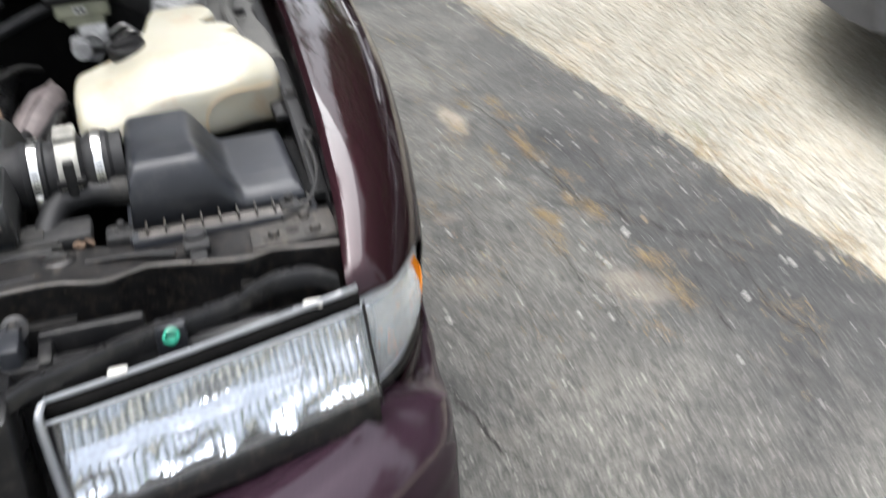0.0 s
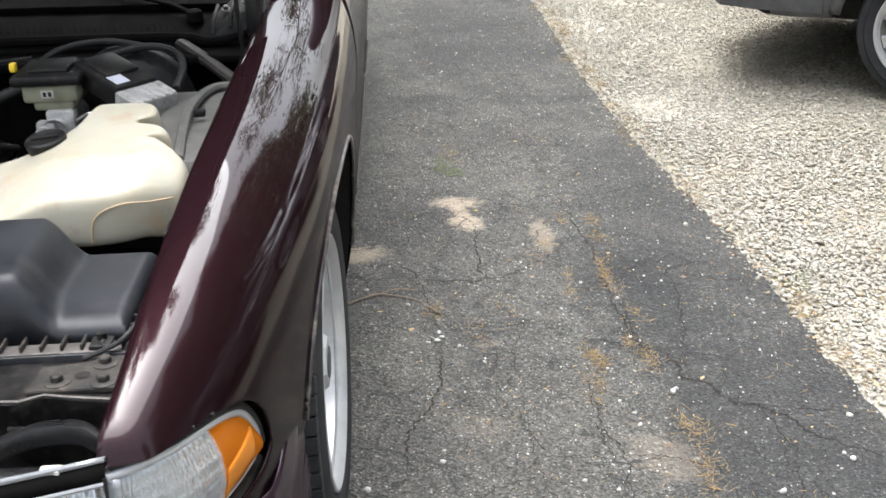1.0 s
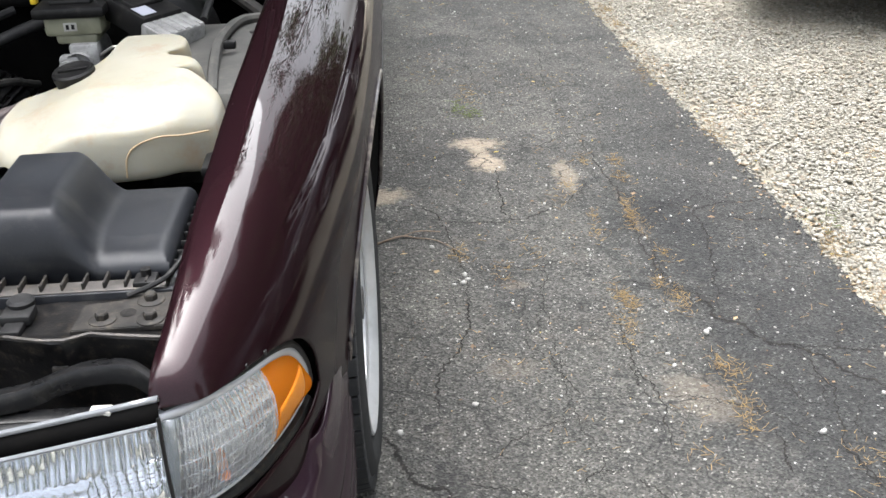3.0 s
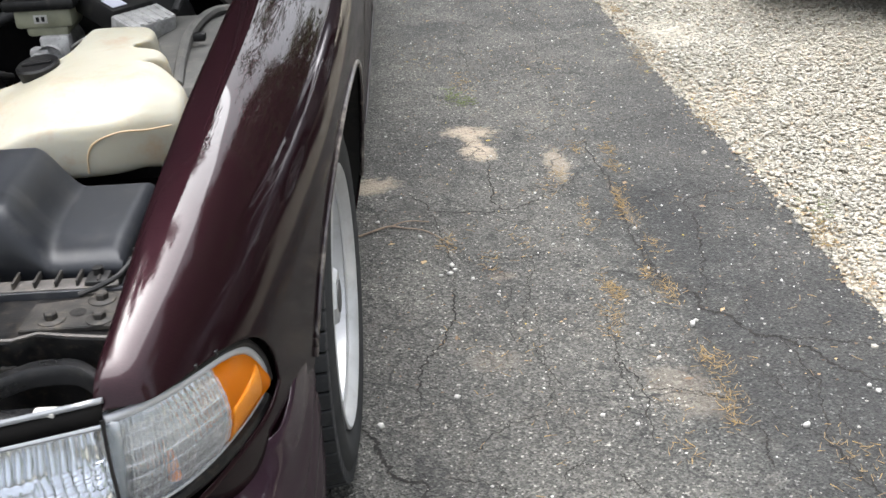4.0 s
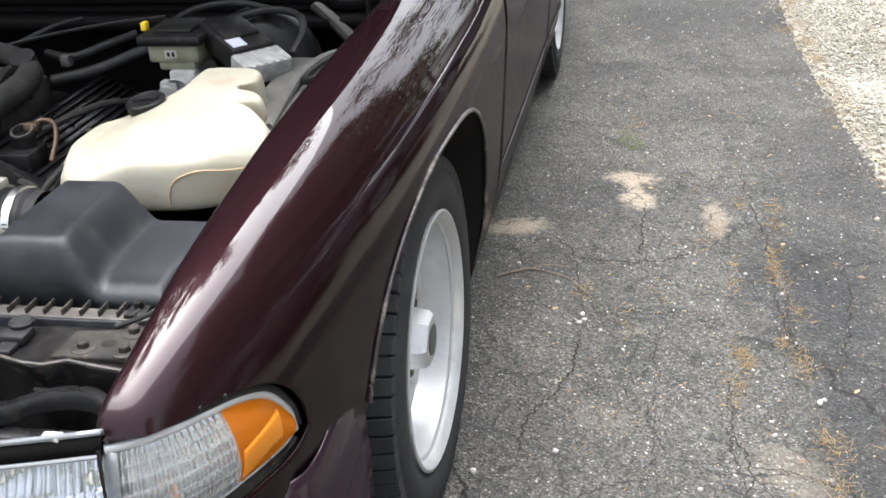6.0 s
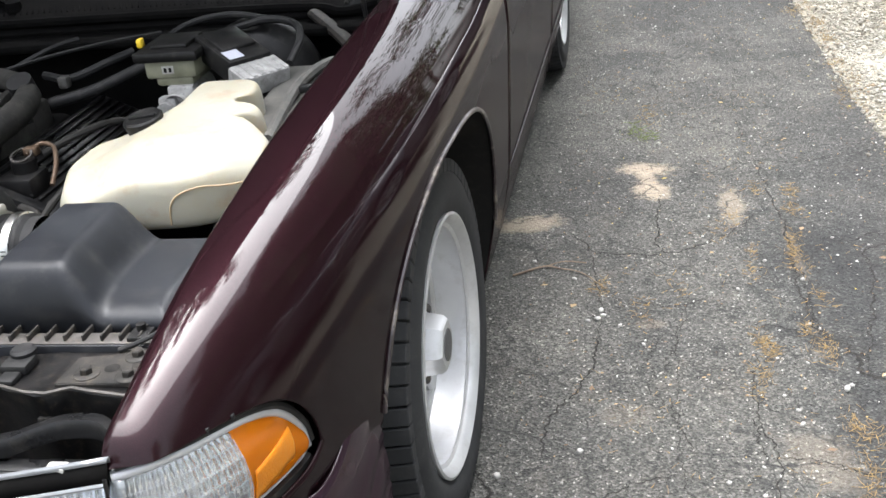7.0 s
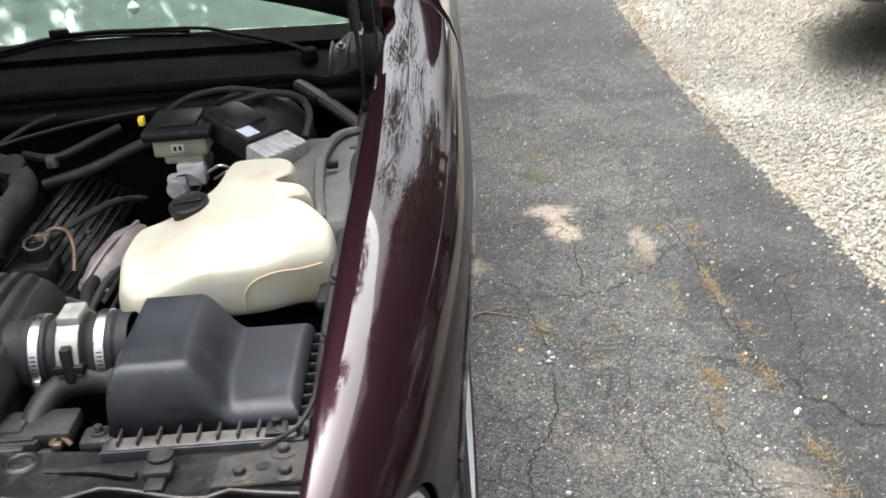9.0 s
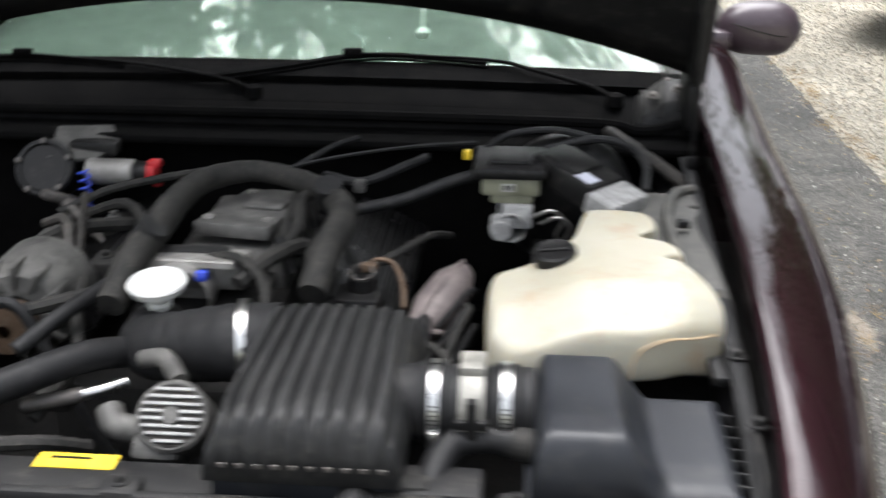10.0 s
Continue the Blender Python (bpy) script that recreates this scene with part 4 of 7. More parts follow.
for n, r in enumerate(upright):
    part("rib", tube([p + Vector((0, 0, 0.0)) for p in r[1:-1]], 0.0005 + 0.0003 * (n % 3 == 0), 6, 1), RIBEDGE, lens)
amber = part("amber_lens", grid(lamp_skin(SPLIT + 0.002, 0.972, 40, 24, -0.0005, 0, 0.0015, lean=(SLANT, 0))), AMBER, corner, "amber plastic reflector lens", solid=0.003)
STRIP = material("bright amber facets", (0.80, 0.27, 0.012), 0.3)
bump(STRIP, noise_of(STRIP, 420, 1), 0.9, 0.002)
band = []
for i in range(25):
    t = i / 24
    band.append([lamp_point(0.700 + 0.014 * k / 6 + (0.885 - 0.700 - 0.004 * k / 6) * t, 0.646 + 0.013 * t - (0.049 - 0.004 * t) * k / 6, 0.0022) for k in range(7)])
part("reflex_strip", grid(band), STRIP, amber, "textured amber reflex strip", solid=0.002)
part("bulb", moved(lathe([(-0.02, 0.001), (-0.018, 0.007), (0, 0.006), (0.015, 0.004), (0.02, 0.001)], 14, "z"), pose(0.792, -0.774, 0.630)), material("orange bulb", (0.75, 0.22, 0.05), 0.2), corner, "small orange bulb")
rim_top = [lamp_skin(u, u + 0.0001, 1, 1)[0][0] for u in [k / 60 for k in range(61)]]
rim_low = [lamp_skin(u, u + 0.0001, 1, 1)[0][1] for u in [0.995 - k / 40 for k in range(40)]]
part("lamp_bezel", tube(rim_top + rim_low, lambda t: 0.0062 - 0.0036 * soft_step((t - 0.58) / 0.06), 10, 1), material("grey lamp rim", (0.42, 0.43, 0.455), 0.22, 0.2), corner, "bright grey rim round the lens")
part("inner_edge", grid([[p + Vector((dx, dy, 0)) for dx, dy in ((-0.003, 0.012), (-0.002, -0.001), (0.006, -0.005), (0.016, -0.0055))] for p in lamp_skin(0, 0.0001, 1, 12)[0]]), thin("frosted lamp edge", (0.55, 0.59, 0.62), 0.10, 0.28, 0.2), corner, "frosted inner edge of the lamp", solid=0.002)
part("gasket", tube([p + Vector((0.003, 0.006, 0.005)) for p in rim_top], 0.0055, 8, 1), RUBBER, corner, "black rubber gasket between lamp and fender")
for u in (0.50, 0.63):
    part("gasket_clip", block(-0.004, 0.004, -0.003, 0.003, -0.003, 0.003, 0.001), RUBBER, corner).location = lamp_skin(u, u + 0.0001, 1, 1)[0][0] + Vector((0.006, 0.004, 0.011))
part("lamp_filler", tube([p + Vector((0.002, 0.002, -0.009)) for p in rim_low], lambda t: 0.0095 - 0.002 * t, 8, 1), SCUFFED, corner, "black filler strip under the lamp")
HX0, HX1 = 0.385, 0.748


def head_y(x):
    return -0.876 + 0.042 * max(0.0, (x - HX0) / (HX1 - HX0)) ** 1.4


def head_face(x0, x1, nx, nz, z0, z1, out=0.0, flute=0.0, steps=0.0):
    rows = []
    for i in range(nx + 1):
        x = x0 + (x1 - x0) * i / nx
        f = flute * (abs(math.sin(math.pi * (x - x0) / 0.0068)))
        row = []
        for k in range(nz + 1):
            v = k / nz
            band = flute * 0.18 * abs(math.sin(math.pi * v * 6)) + steps * ((v * 3) % 1.0)
            t = (x - HX0) / (HX1 - HX0)
            row.append((x + 0.010 * v * t, head_y(x) - out - f - band - 0.020 * v, z1 + 0.036 * t + (z0 + 0.048 * t - z1 - 0.036 * t) * v))
        rows.append(row)
    return rows


def reflector_face(x0, x1, nx, nz, z0, z1, back):
    """The bright mould behind the glass: upright flutes cut by bands that tilt differently."""
    rows = []
    for i in range(nx + 1):
        x = x0 + (x1 - x0) * i / nx
        t = (x - HX0) / (HX1 - HX0)
        wave = abs(math.sin(math.pi * (x - x0) / 0.0105))
        row = []
        for k in range(nz + 1):
            v = k / nz
            patchy = noise.noise((x * 26, v * 4.0, 3.1))
            if v < 0.42:          # upright flutes
                out = 0.0036 * wave + v * (0.030 + 0.02 * patchy)
            elif v < 0.66:          # fine level steps, flutes again at the outer end
                f = (v - 0.42) / 0.24
                out = 0.0126 + 0.0042 * ((f * 5) % 1.0) - 0.004 * f + 0.012 * f * patchy + (0.0030 * wave if t > 0.78 + 0.05 * patchy else 0.0006 * wave)
            else:
                f = (v - 0.66) / 0.34
                out = 0.009 + f * (0.013 + 0.034 * patchy) + 0.0030 * ((f * 4) % 1.0) + 0.0022 * wave
            row.append((x + 0.010 * v * t, head_y(x) + back - out - 0.016 * v, z1 + 0.036 * t + (z0 + 0.048 * t - z1 - 0.036 * t) * v))
        rows.append(row)
    return rows


headlamp = part("headlamp", block(HX0 - 0.012, HX1 + 0.004, -0.806, -0.78, 0.58, 0.712, 0.006), BLACK, car, "wide rectangular headlamp with fluted glass")
part("reflector", grid(reflector_face(HX0 + 0.002, HX1 - 0.002, 430, 72, 0.568, 0.684, 0.034)), LAMPMETAL, headlamp, solid=0.002)
part("lens", grid(head_face(HX0, HX1, 430, 30, 0.566, 0.686, 0, 0.0009)), FROST, headlamp, "clear fluted glass lens")
def along_top(z, back):
    out = []
    for k in range(13):
        t = k / 12
        out.append((HX0 - 0.005 + (HX1 - HX0 + 0.006) * t, head_y(HX0 + (HX1 - HX0) * t) + back, z + 0.038 * t))
    return out


CLEARGREY = material("clear grey lamp moulding", (0.17, 0.178, 0.19), 0.22, 0.0, Coat_Weight=1.0, Coat_Roughness=0.05)
rail = [[Vector(p) + Vector((0, dy, dz)) for dy, dz in ((0.006, -0.006), (0.005, 0.0), (0.001, 0.002), (-0.003, 0.001), (-0.0045, -0.002))] for p in along_top(0.709, 0.014)]
part("top_rail", grid(rail), CLEARGREY, headlamp, "shiny grey top edge of the lamp", solid=0.003)
part("lens_frame", tube(along_top(0.688, -0.002), 0.0026, 8, 1), CLEARGREY, headlamp)
part("dark_slot", grid([[Vector(p) + Vector((0, dy, dz)) for dy, dz in ((0.007, 0.024), (-0.001, 0.002))] for p in along_top(0.682, 0.003)]), NEARBLACK, headlamp, solid=0.002)
part("end_rail", tube([(HX0 - 0.006, -0.866, 0.706), (HX0 - 0.010, -0.882, 0.698), (HX0 - 0.008, -0.890, 0.66), (HX0 - 0.004, -0.897, 0.60), (HX0, -0.900, 0.565)], 0.0052, 10, 5), CLEARGREY, headlamp, "rounded grey end of the lamp")
part("centre_post", tube([(HX1 + 0.003, -0.838, 0.735), (HX1 + 0.005, -0.846, 0.68), (HX1 + 0.010, -0.853, 0.60)], 0.0022, 8, 4), GLOSSBLACK, headlamp)
rows = []
for k in range(25):
    x = HX0 - 0.006 + (HX1 - HX0 + 0.012) * k / 24
    t = (x - HX0) / (HX1 - HX0)
    y, z1, z0 = head_y(x) - 0.020, 0.568 + 0.048 * t, between([(0.37, 0.548), (0.555, 0.5555), (0.67, 0.5685), (0.715, 0.572), (0.76, 0.575)], x)
    rows.append([(x, y + 0.012, z1 + 0.001), (x, y + 0.001, z1), (x, y - 0.003, z1 - 0.004), (x, y - 0.005, (z0 + z1) / 2), (x, y - 0.006, z0), (x, y + 0.02, z0 - 0.006)])
part("lower_trim", grid(rows), SCUFFED, headlamp, "black strip under the headlamp", solid=0.003)
for x, y, z in ((0.464, -0.852, 0.718), (0.694, -0.825, 0.738)):
    part("adjuster", block(x - 0.011, x + 0.011, y - 0.007, y + 0.007, z - 0.005, z + 0.004, 0.002), OLDWHITE, headlamp, "small off-white adjuster clip")
part("green_cap", moved(lathe([(0, 0.0005), (0, 0.009), (-0.01, 0.010), (-0.012, 0.007), (-0.006, 0.005), (-0.006, 0.0005)], 16, "y"), pose(0.528, -0.812, 0.726, -35)), GREEN, headlamp, "round green plastic cap")
part("cap_bracket", block(0.51, 0.546, -0.81, -0.785, 0.70, 0.738, 0.003), PLASTIC, headlamp)

# header and mounting panel between lamp and radiator support
header = part("header_panel", joined(
    grid([[p + Vector((0, dy, dz)) for dy, dz in ((0.013, -0.020), (0.012, 0.0), (0.005, 0.002), (-0.003, 0.001), (-0.006, -0.003), (-0.007, -0.020))] for p in smooth_path([(0.345, -0.858, 0.722), (0.377, -0.846, 0.730), (0.421, -0.834, 0.733), (0.507, -0.802, 0.737), (0.599, -0.780, 0.739), (0.640, -0.760, 0.743), (0.665, -0.750, 0.745), (0.705, -0.750, 0.744), (0.735, -0.772, 0.738)], 5)]),
    block(0.33, 0.745, -0.80, -0.775, 0.56, 0.715, 0.006), block(0.30, 0.345, -0.90, -0.79, 0.53, 0.715, 0.006)), GLOSSBLACK, car, "black plastic lamp mounting panel")
part("hook", block(0.335, 0.36, -0.795, -0.72, 0.69, 0.74, 0.006), PLASTIC, header)
grille = part("grille", joined(block(-0.31, 0.31, -0.90, -0.88, 0.685, 0.71, 0.006), block(-0.31, 0.31, -0.90, -0.88, 0.545, 0.57, 0.006)), BLACK, car, "black grille with thin fins")
for k in range(14):
    z = 0.575 + k * 0.008
    part("fin", block(-0.31, 0.31, -0.895, -0.875, z, z + 0.002), BLACK, grille, smooth=False)
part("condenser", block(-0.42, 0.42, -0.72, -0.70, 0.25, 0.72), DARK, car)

# ---- wheels ----
def make_wheel(name, label, at, mat_rim, spokes=5, tyre_r=0.352, rim_r=0.2355, half=0.122, steer=0.0, thin=False):
    hub = new(name)
    hub.parent = car if name == "wheel" else None
    hub.matrix_basis = at @ pose(0, 0, 0, 0, 0, steer)
    tagged(hub, label)
    w = half
    prof = [(-w + 0.012, rim_r - 0.004), (-w, rim_r + 0.02), (-w - 0.006, (rim_r + tyre_r) / 2), (-w + 0.004, tyre_r - 0.036), (-w + 0.020, tyre_r - 0.020), (-w * 0.4, tyre_r - 0.011)]
    prof = prof + [(-a, r) for a, r in prof[::-1]]
    tyre = part("tyre", lathe(prof, 96), TYRE, hub, "worn black tyre with blocked tread")
    blocks = []
    for k in range(64):
        for s, (x0, x1) in ((0, (0.35 * w, w - 0.003)), (0.5, (-0.28 * w, 0.28 * w)), (0, (-w + 0.003, -0.35 * w))):
            b = block(x0, x1, -0.0148, 0.0148, tyre_r - 0.036, tyre_r, 0.0018, 1)
            for v in b.verts:
                v.co.y += 0.05 * (v.co.x - (x0 + x1) / 2)
                if abs(v.co.x) > w * 0.8 and v.co.z > tyre_r - 0.01:
                    v.co.z -= 0.012
            blocks.append(moved(b, Matrix.Rotation(2 * math.pi * (k + s) / 64, 4, "X")))
    part("tread", joined(*blocks), TYRE, tyre, smooth=False)
    f = w - 0.004
    rim = part("rim", lathe([(f - 0.012, rim_r - 0.012), (f, rim_r - 0.006), (f + 0.006, rim_r + 0.003), (f + 0.004, rim_r + 0.008), (f - 0.006, rim_r + 0.006)][::-1] +
                            [(f - 0.013, rim_r - 0.015), (f - 0.016, rim_r - 0.0185), (f - 0.018, rim_r - 0.016), (f - 0.040, rim_r - 0.019), (f - 0.075, rim_r - 0.024), (f - 0.090, rim_r - 0.030), (f - 0.12, rim_r - 0.036), (-w + 0.01, rim_r - 0.03), (-w + 0.006, rim_r)], 96), mat_rim, hub, "silver alloy rim with a deep lip")
    return hub, rim, f


def spoke_shape(f, r0, r1, w0, w1, proud0, proud1, thick=0.022):
    """One spoke from the hub out to the rim, wider at the rim."""
    rows = []
    for k in range(9):
        t = k / 8
        r, hw = r0 + (r1 - r0) * t, w0 + (w1 - w0) * t ** 1.4
        x = f + proud0 + (proud1 - proud0) * t - 0.012 * math.sin(math.pi * t)
        rows.append([(x - thick, -hw * 1.0, r), (x - 0.006, -hw, r), (x, -hw * 0.82, r), (x + 0.001, 0, r), (x, hw * 0.82, r), (x - 0.006, hw, r), (x - thick, hw, r)])
    return grid(rows, True, True)


def add_five_spokes(rim, f, mat):
    """Five broad spokes set deep in a dished face, a six-sided cap in the middle."""
    part("dish", lathe([(f - 0.100, 0.206), (f - 0.098, 0.196), (f - 0.108, 0.150), (f - 0.112, 0.070), (f - 0.112, 0.0005)], 60), OLDSTEEL, rim, "dusty inner dish between the spokes")
    part("face_ring", lathe([(f - 0.092, 0.2065), (f - 0.078, 0.206), (f - 0.074, 0.201), (f - 0.074, 0.192), (f - 0.079, 0.186), (f - 0.100, 0.185)], 72), mat, rim)
    for k in range(5):
        part("spoke", moved(spoke_shape(f, 0.045, 0.198, 0.030, 0.050, -0.046, -0.072, 0.034), Matrix.Rotation(2 * math.pi * (k + 0.12) / 5, 4, "X")), mat, rim)
    part("hub_face", lathe([(f - 0.105, 0.092), (f - 0.062, 0.090), (f - 0.056, 0.084), (f - 0.059, 0.080), (f - 0.056, 0.076), (f - 0.052, 0.050), (f - 0.052, 0.0005)], 48), mat, rim)
    part("centre_cap", lathe([(f - 0.056, 0.060), (f - 0.018, 0.054), (f - 0.009, 0.047), (f - 0.009, 0.032), (f - 0.013, 0.030), (f - 0.013, 0.0005)], 6), mat, rim, "six-sided centre cap with a dark badge")
    part("badge", lathe([(f - 0.015, 0.031), (f - 0.007, 0.030), (f - 0.006, 0.024), (f - 0.007, 0.0005)], 28), BADGE, rim)
    for k in range(5):
        a = 2 * math.pi * (k + 0.62) / 5
        part("wheel_nut", moved(lathe([(f - 0.08, 0.011), (f - 0.050, 0.010), (f - 0.046, 0.006), (f - 0.046, 0.0005)], 6), Matrix.Translation((0, 0.068 * math.cos(a), 0.068 * math.sin(a)))), OLDSTEEL, rim)


BADGE = worn("dull dark badge", (0.05, 0.05, 0.052), (0.09, 0.09, 0.092), 0.5, amount=0.2)
for y, x, label in ((0.070, 0.800, "front wheel with five broad silver spokes"), (2.944, 0.785, "rear wheel with five broad silver spokes")):
    hub, rim, f = make_wheel("wheel", label, pose(x, y, 0.352), RIM, steer=-1.4 if y < 1 else 0.0)
    add_five_spokes(rim, f, RIM)
for y in (0.095, 2.944):
    hub, rim, f = make_wheel("wheel", "far side alloy wheel", pose(-0.79, y, 0.352, 0, 0, 180), RIM)
    add_five_spokes(rim, f, RIM)


def dome(x0, x1, y0, y1, low, height, nx=40, ny=40, edge=0.012, side=0.02, front=0.0):
    """A moulded cover: steep rounded sides up to height(x, y)."""
    rows = []
    for i in range(nx + 1):
        u = i / nx
        row = []
        for k in range(ny + 1):
            v = k / ny
            x, y = x0 + (x1 - x0) * u, y0 + (y1 - y0) * v
            m = min(u * (x1 - x0), (1 - u) * (x1 - x0), v * (y1 - y0) * (1 if not front else side / (side + front)), (1 - v) * (y1 - y0))
            t = max(0.0, min(1.0, m / side))
            s = math.sqrt(max(0.0, 1 - max(0.0, 1 - t) ** 2.4))
            row.append((x, y, low + (height(x, y) - low) * s))
        rows.append(row)
    return grid(rows)


def soft(t):
    t = max(0.0, min(1.0, t))
    return t * t * (3 - 2 * t)


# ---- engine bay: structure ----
part("firewall", joined(block(-0.78, 0.79, 0.44, 0.47, 0.25, 0.885, 0.01), block(-0.78, 0.80, 0.36, 0.45, 0.86, 0.878, 0.008)), NEARBLACK, car)
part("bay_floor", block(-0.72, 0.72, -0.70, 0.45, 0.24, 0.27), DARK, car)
for s in (1, -1):
    part("inner_wing", joined(block(min(s * 0.755, s * 0.775), max(s * 0.755, s * 0.775), -0.72, 0.45, 0.27, 0.775, 0.004), block(min(s * 0.73, s * 0.772), max(s * 0.73, s * 0.772), -0.35, 0.45, 0.785, 0.800, 0.004)), BLACK, car)
tower = part("strut_tower_cover", joined(
    dome(0.625, 0.790, -0.20, 0.205, 0.70, lambda x, y: 0.846 + 0.012 * soft((y - 0.06) / 0.08) - 0.02 * soft((0.66 - x) / 0.04), 40, 50, side=0.03),
    tube([(0.728, -0.17, 0.846), (0.715, -0.05, 0.850), (0.712, 0.06, 0.860), (0.732, 0.15, 0.866), (0.765, 0.19, 0.862)], 0.009, 8)), LINER, car, "dusty grey plastic cover over the strut tower", solid=0.003)
part("clip", block(0.722, 0.742, 0.02, 0.035, 0.855, 0.868, 0.003), BLACK, tower)
part("wing_strip", tube([(0.752, -0.60, 0.770), (0.758, -0.4, 0.805), (0.764, -0.15, 0.832), (0.770, 0.1, 0.846), (0.775, 0.35, 0.862)], 0.012, 8, flat=0.5), RUBBER, car, "black rubber sealing strip")
for y in (-0.48, -0.33, -0.1, 0.12):
    part("wing_bolt", bolt(0.760, y, 0.822 + 0.06 * (y + 0.3), 0.007, 0.011), DUSTY, car)

# radiator support: pressed black panel with a wavy front edge
edge = [(-0.75, -0.725), (-0.4, -0.720), (0.0, -0.715), (0.30, -0.710), (0.41, -0.708), (0.465, -0.717), (0.485, -0.706), (0.509, -0.693), (0.56, -0.706), (0.597, -0.722), (0.640, -0.730), (0.650, -0.721), (0.70, -0.728), (0.765, -0.738)]
rows = []
for i in range(121):
    x = -0.75 + 1.515 * i / 120
    ye = between(edge, x)
    z = 0.762 + 0.004 * math.sin(x * 21) * (1 if x < 0.62 else 0.2)
    rows.append([(x, -0.60, z - 0.02), (x, -0.615, z), (x, -0.66, z + 0.001), (x, ye + 0.02, z), (x, ye + 0.004, z + 0.002), (x, ye, z + 0.004), (x, ye - 0.002, z + 0.001), (x, ye + 0.002, z - 0.02), (x, ye + 0.006, z - 0.05), (x, ye + 0.008, z - 0.11), (x, ye - 0.02, z - 0.115), (x, ye - 0.022, z - 0.15)])
support = part("radiator_support", grid(rows), SCUFFED, car, "dusty black pressed steel radiator support", solid=0.003)
# pale tube that draws the highlight along the support's front edge
part("edge_highlight", tube([(-0.75 + 1.515 * i / 60, between(edge, -0.75 + 1.515 * i / 60) - 0.0005, 0.766 + 0.004 * math.sin((-0.75 + 1.515 * i / 60) * 21) * (1 if i < 54 else 0.2)) for i in range(61)], 0.0022, 6, 1), OLDSTEEL, support, "pale line standing in for the lit edge")
part("mounting_plate", slab([(0.642, -0.716), (0.755, -0.714), (0.752, -0.64), (0.70, -0.632), (0.69, -0.655), (0.645, -0.66)], 0.764, 0.769, 0.001), DUSTEEL, support, "dusty dark steel plate with three bolts")
for x, y in ((0.717, -0.658), (0.724, -0.700), (0.672, -0.696)):
    part("support_bolt", bolt(x, y, 0.768, 0.0074, 0.0152), DUSTEEL, support)
part("plate_hole", moved(lathe([(0, 0.0005), (0.0006, 0.009)], 16, "z"), pose(0.697, -0.684, 0.7692)), CRACK, support)
part("rubber_stop", moved(lathe([(0, 0.011), (0.012, 0.010), (0.014, 0.020), (0.024, 0.021), (0.028, 0.016), (0.028, 0.0005)], 20, "z"), pose(0.577, -0.660, 0.762) @ Matrix.Scale(0.72, 4)), RUBBER, support, "round black rubber bonnet stop")
part("support_hole", moved(lathe([(0.0045, 0.0005), (0.0045, 0.012), (0.007, 0.013), (0.0085, 0.017), (0.006, 0.022), (0.001, 0.026)], 26, "z"), pose(0.406, -0.637, 0.760)), SCUFFED, support)
part("hole_bottom", moved(lathe([(0.0052, 0.0005), (0.0055, 0.0115)], 20, "z"), pose(0.406, -0.637, 0.760)), CRACK, support)
part("stop_clip", joined(block(0.560, 0.594, -0.690, -0.660, 0.762, 0.775, 0.004), block(0.566, 0.588, -0.712, -0.688, 0.760, 0.769, 0.003)), DUSTY, support)
part("support_bead", tube([(0.44, -0.655, 0.7635), (0.50, -0.662, 0.7645), (0.53, -0.672, 0.7645), (0.55, -0.676, 0.7635)], 0.005, 8), SCUFFED, support)
part("support_bead", tube([(0.28, -0.668, 0.7635), (0.33, -0.672, 0.7645), (0.38, -0.672, 0.7635)], 0.005, 8), SCUFFED, support)
part("drain_bracket", joined(block(0.375, 0.50, -0.752, -0.735, 0.66, 0.728, 0.006), block(0.375, 0.392, -0.80, -0.74, 0.65, 0.72, 0.004)), BLACK, support)
part("side_bolt", bolt(0.352, -0.738, 0.735, 0.009, 0.017, (0, -0.8, 0.6)), SCUFFED, support)
for x in (0.27, 0.30, 0.62):
    yf = between(edge, x + 0.009)
    part("slot", block(x, x + 0.018, yf - 0.001, yf + 0.008, 0.716, 0.734, 0.002), CRACK, support)
part("cross_rail", tube([(-0.7, -0.80, 0.69), (-0.2, -0.80, 0.70), (0.0, -0.80, 0.70), (0.30, -0.80, 0.70)], 0.015, 8), BLACK, car)
part("release_cable", tube([(0.755, -0.50, 0.81), (0.752, -0.58, 0.80), (0.735, -0.625, 0.785), (0.715, -0.64, 0.778), (0.69, -0.65, 0.772)], 0.0032, 8), DUSTY, car, "thin dusty release cable")

radiator = part("radiator_cover", joined(block(-0.55, 0.43, -0.60, -0.52, 0.735, 0.752, 0.006), block(-0.55, 0.40, -0.615, -0.60, 0.75, 0.768, 0.004), block(0.36, 0.45, -0.59, -0.53, 0.75, 0.772, 0.006)), DUSTY, car, "dusty black cover over the radiator")
part("sticker", block(-0.075, 0.02, -0.545, -0.515, 0.7525, 0.7535), YELLOW, radiator, "yellow warning sticker")
part("sticker_bar", block(-0.06, -0.01, -0.527, -0.522, 0.7537, 0.754), BLACK, radiator)
part("white_sticker", block(0.20, 0.285, -0.66, -0.635, 0.7665, 0.7672), OLDWHITE, support, "white label strip")
for k in range(3):
    part("label_bar", block(0.21, 0.275 - 0.012 * k, -0.656 + 0.007 * k, -0.653 + 0.007 * k, 0.7673, 0.7676), GRIME, support)
for x in (0.488, 0.05, -0.2):
    part("bracket", joined(block(x - 0.022, x + 0.022, -0.615, -0.575, 0.755, 0.772, 0.007), bolt(x, -0.595, 0.772, 0.006, 0.010)), DUSTY, radiator)
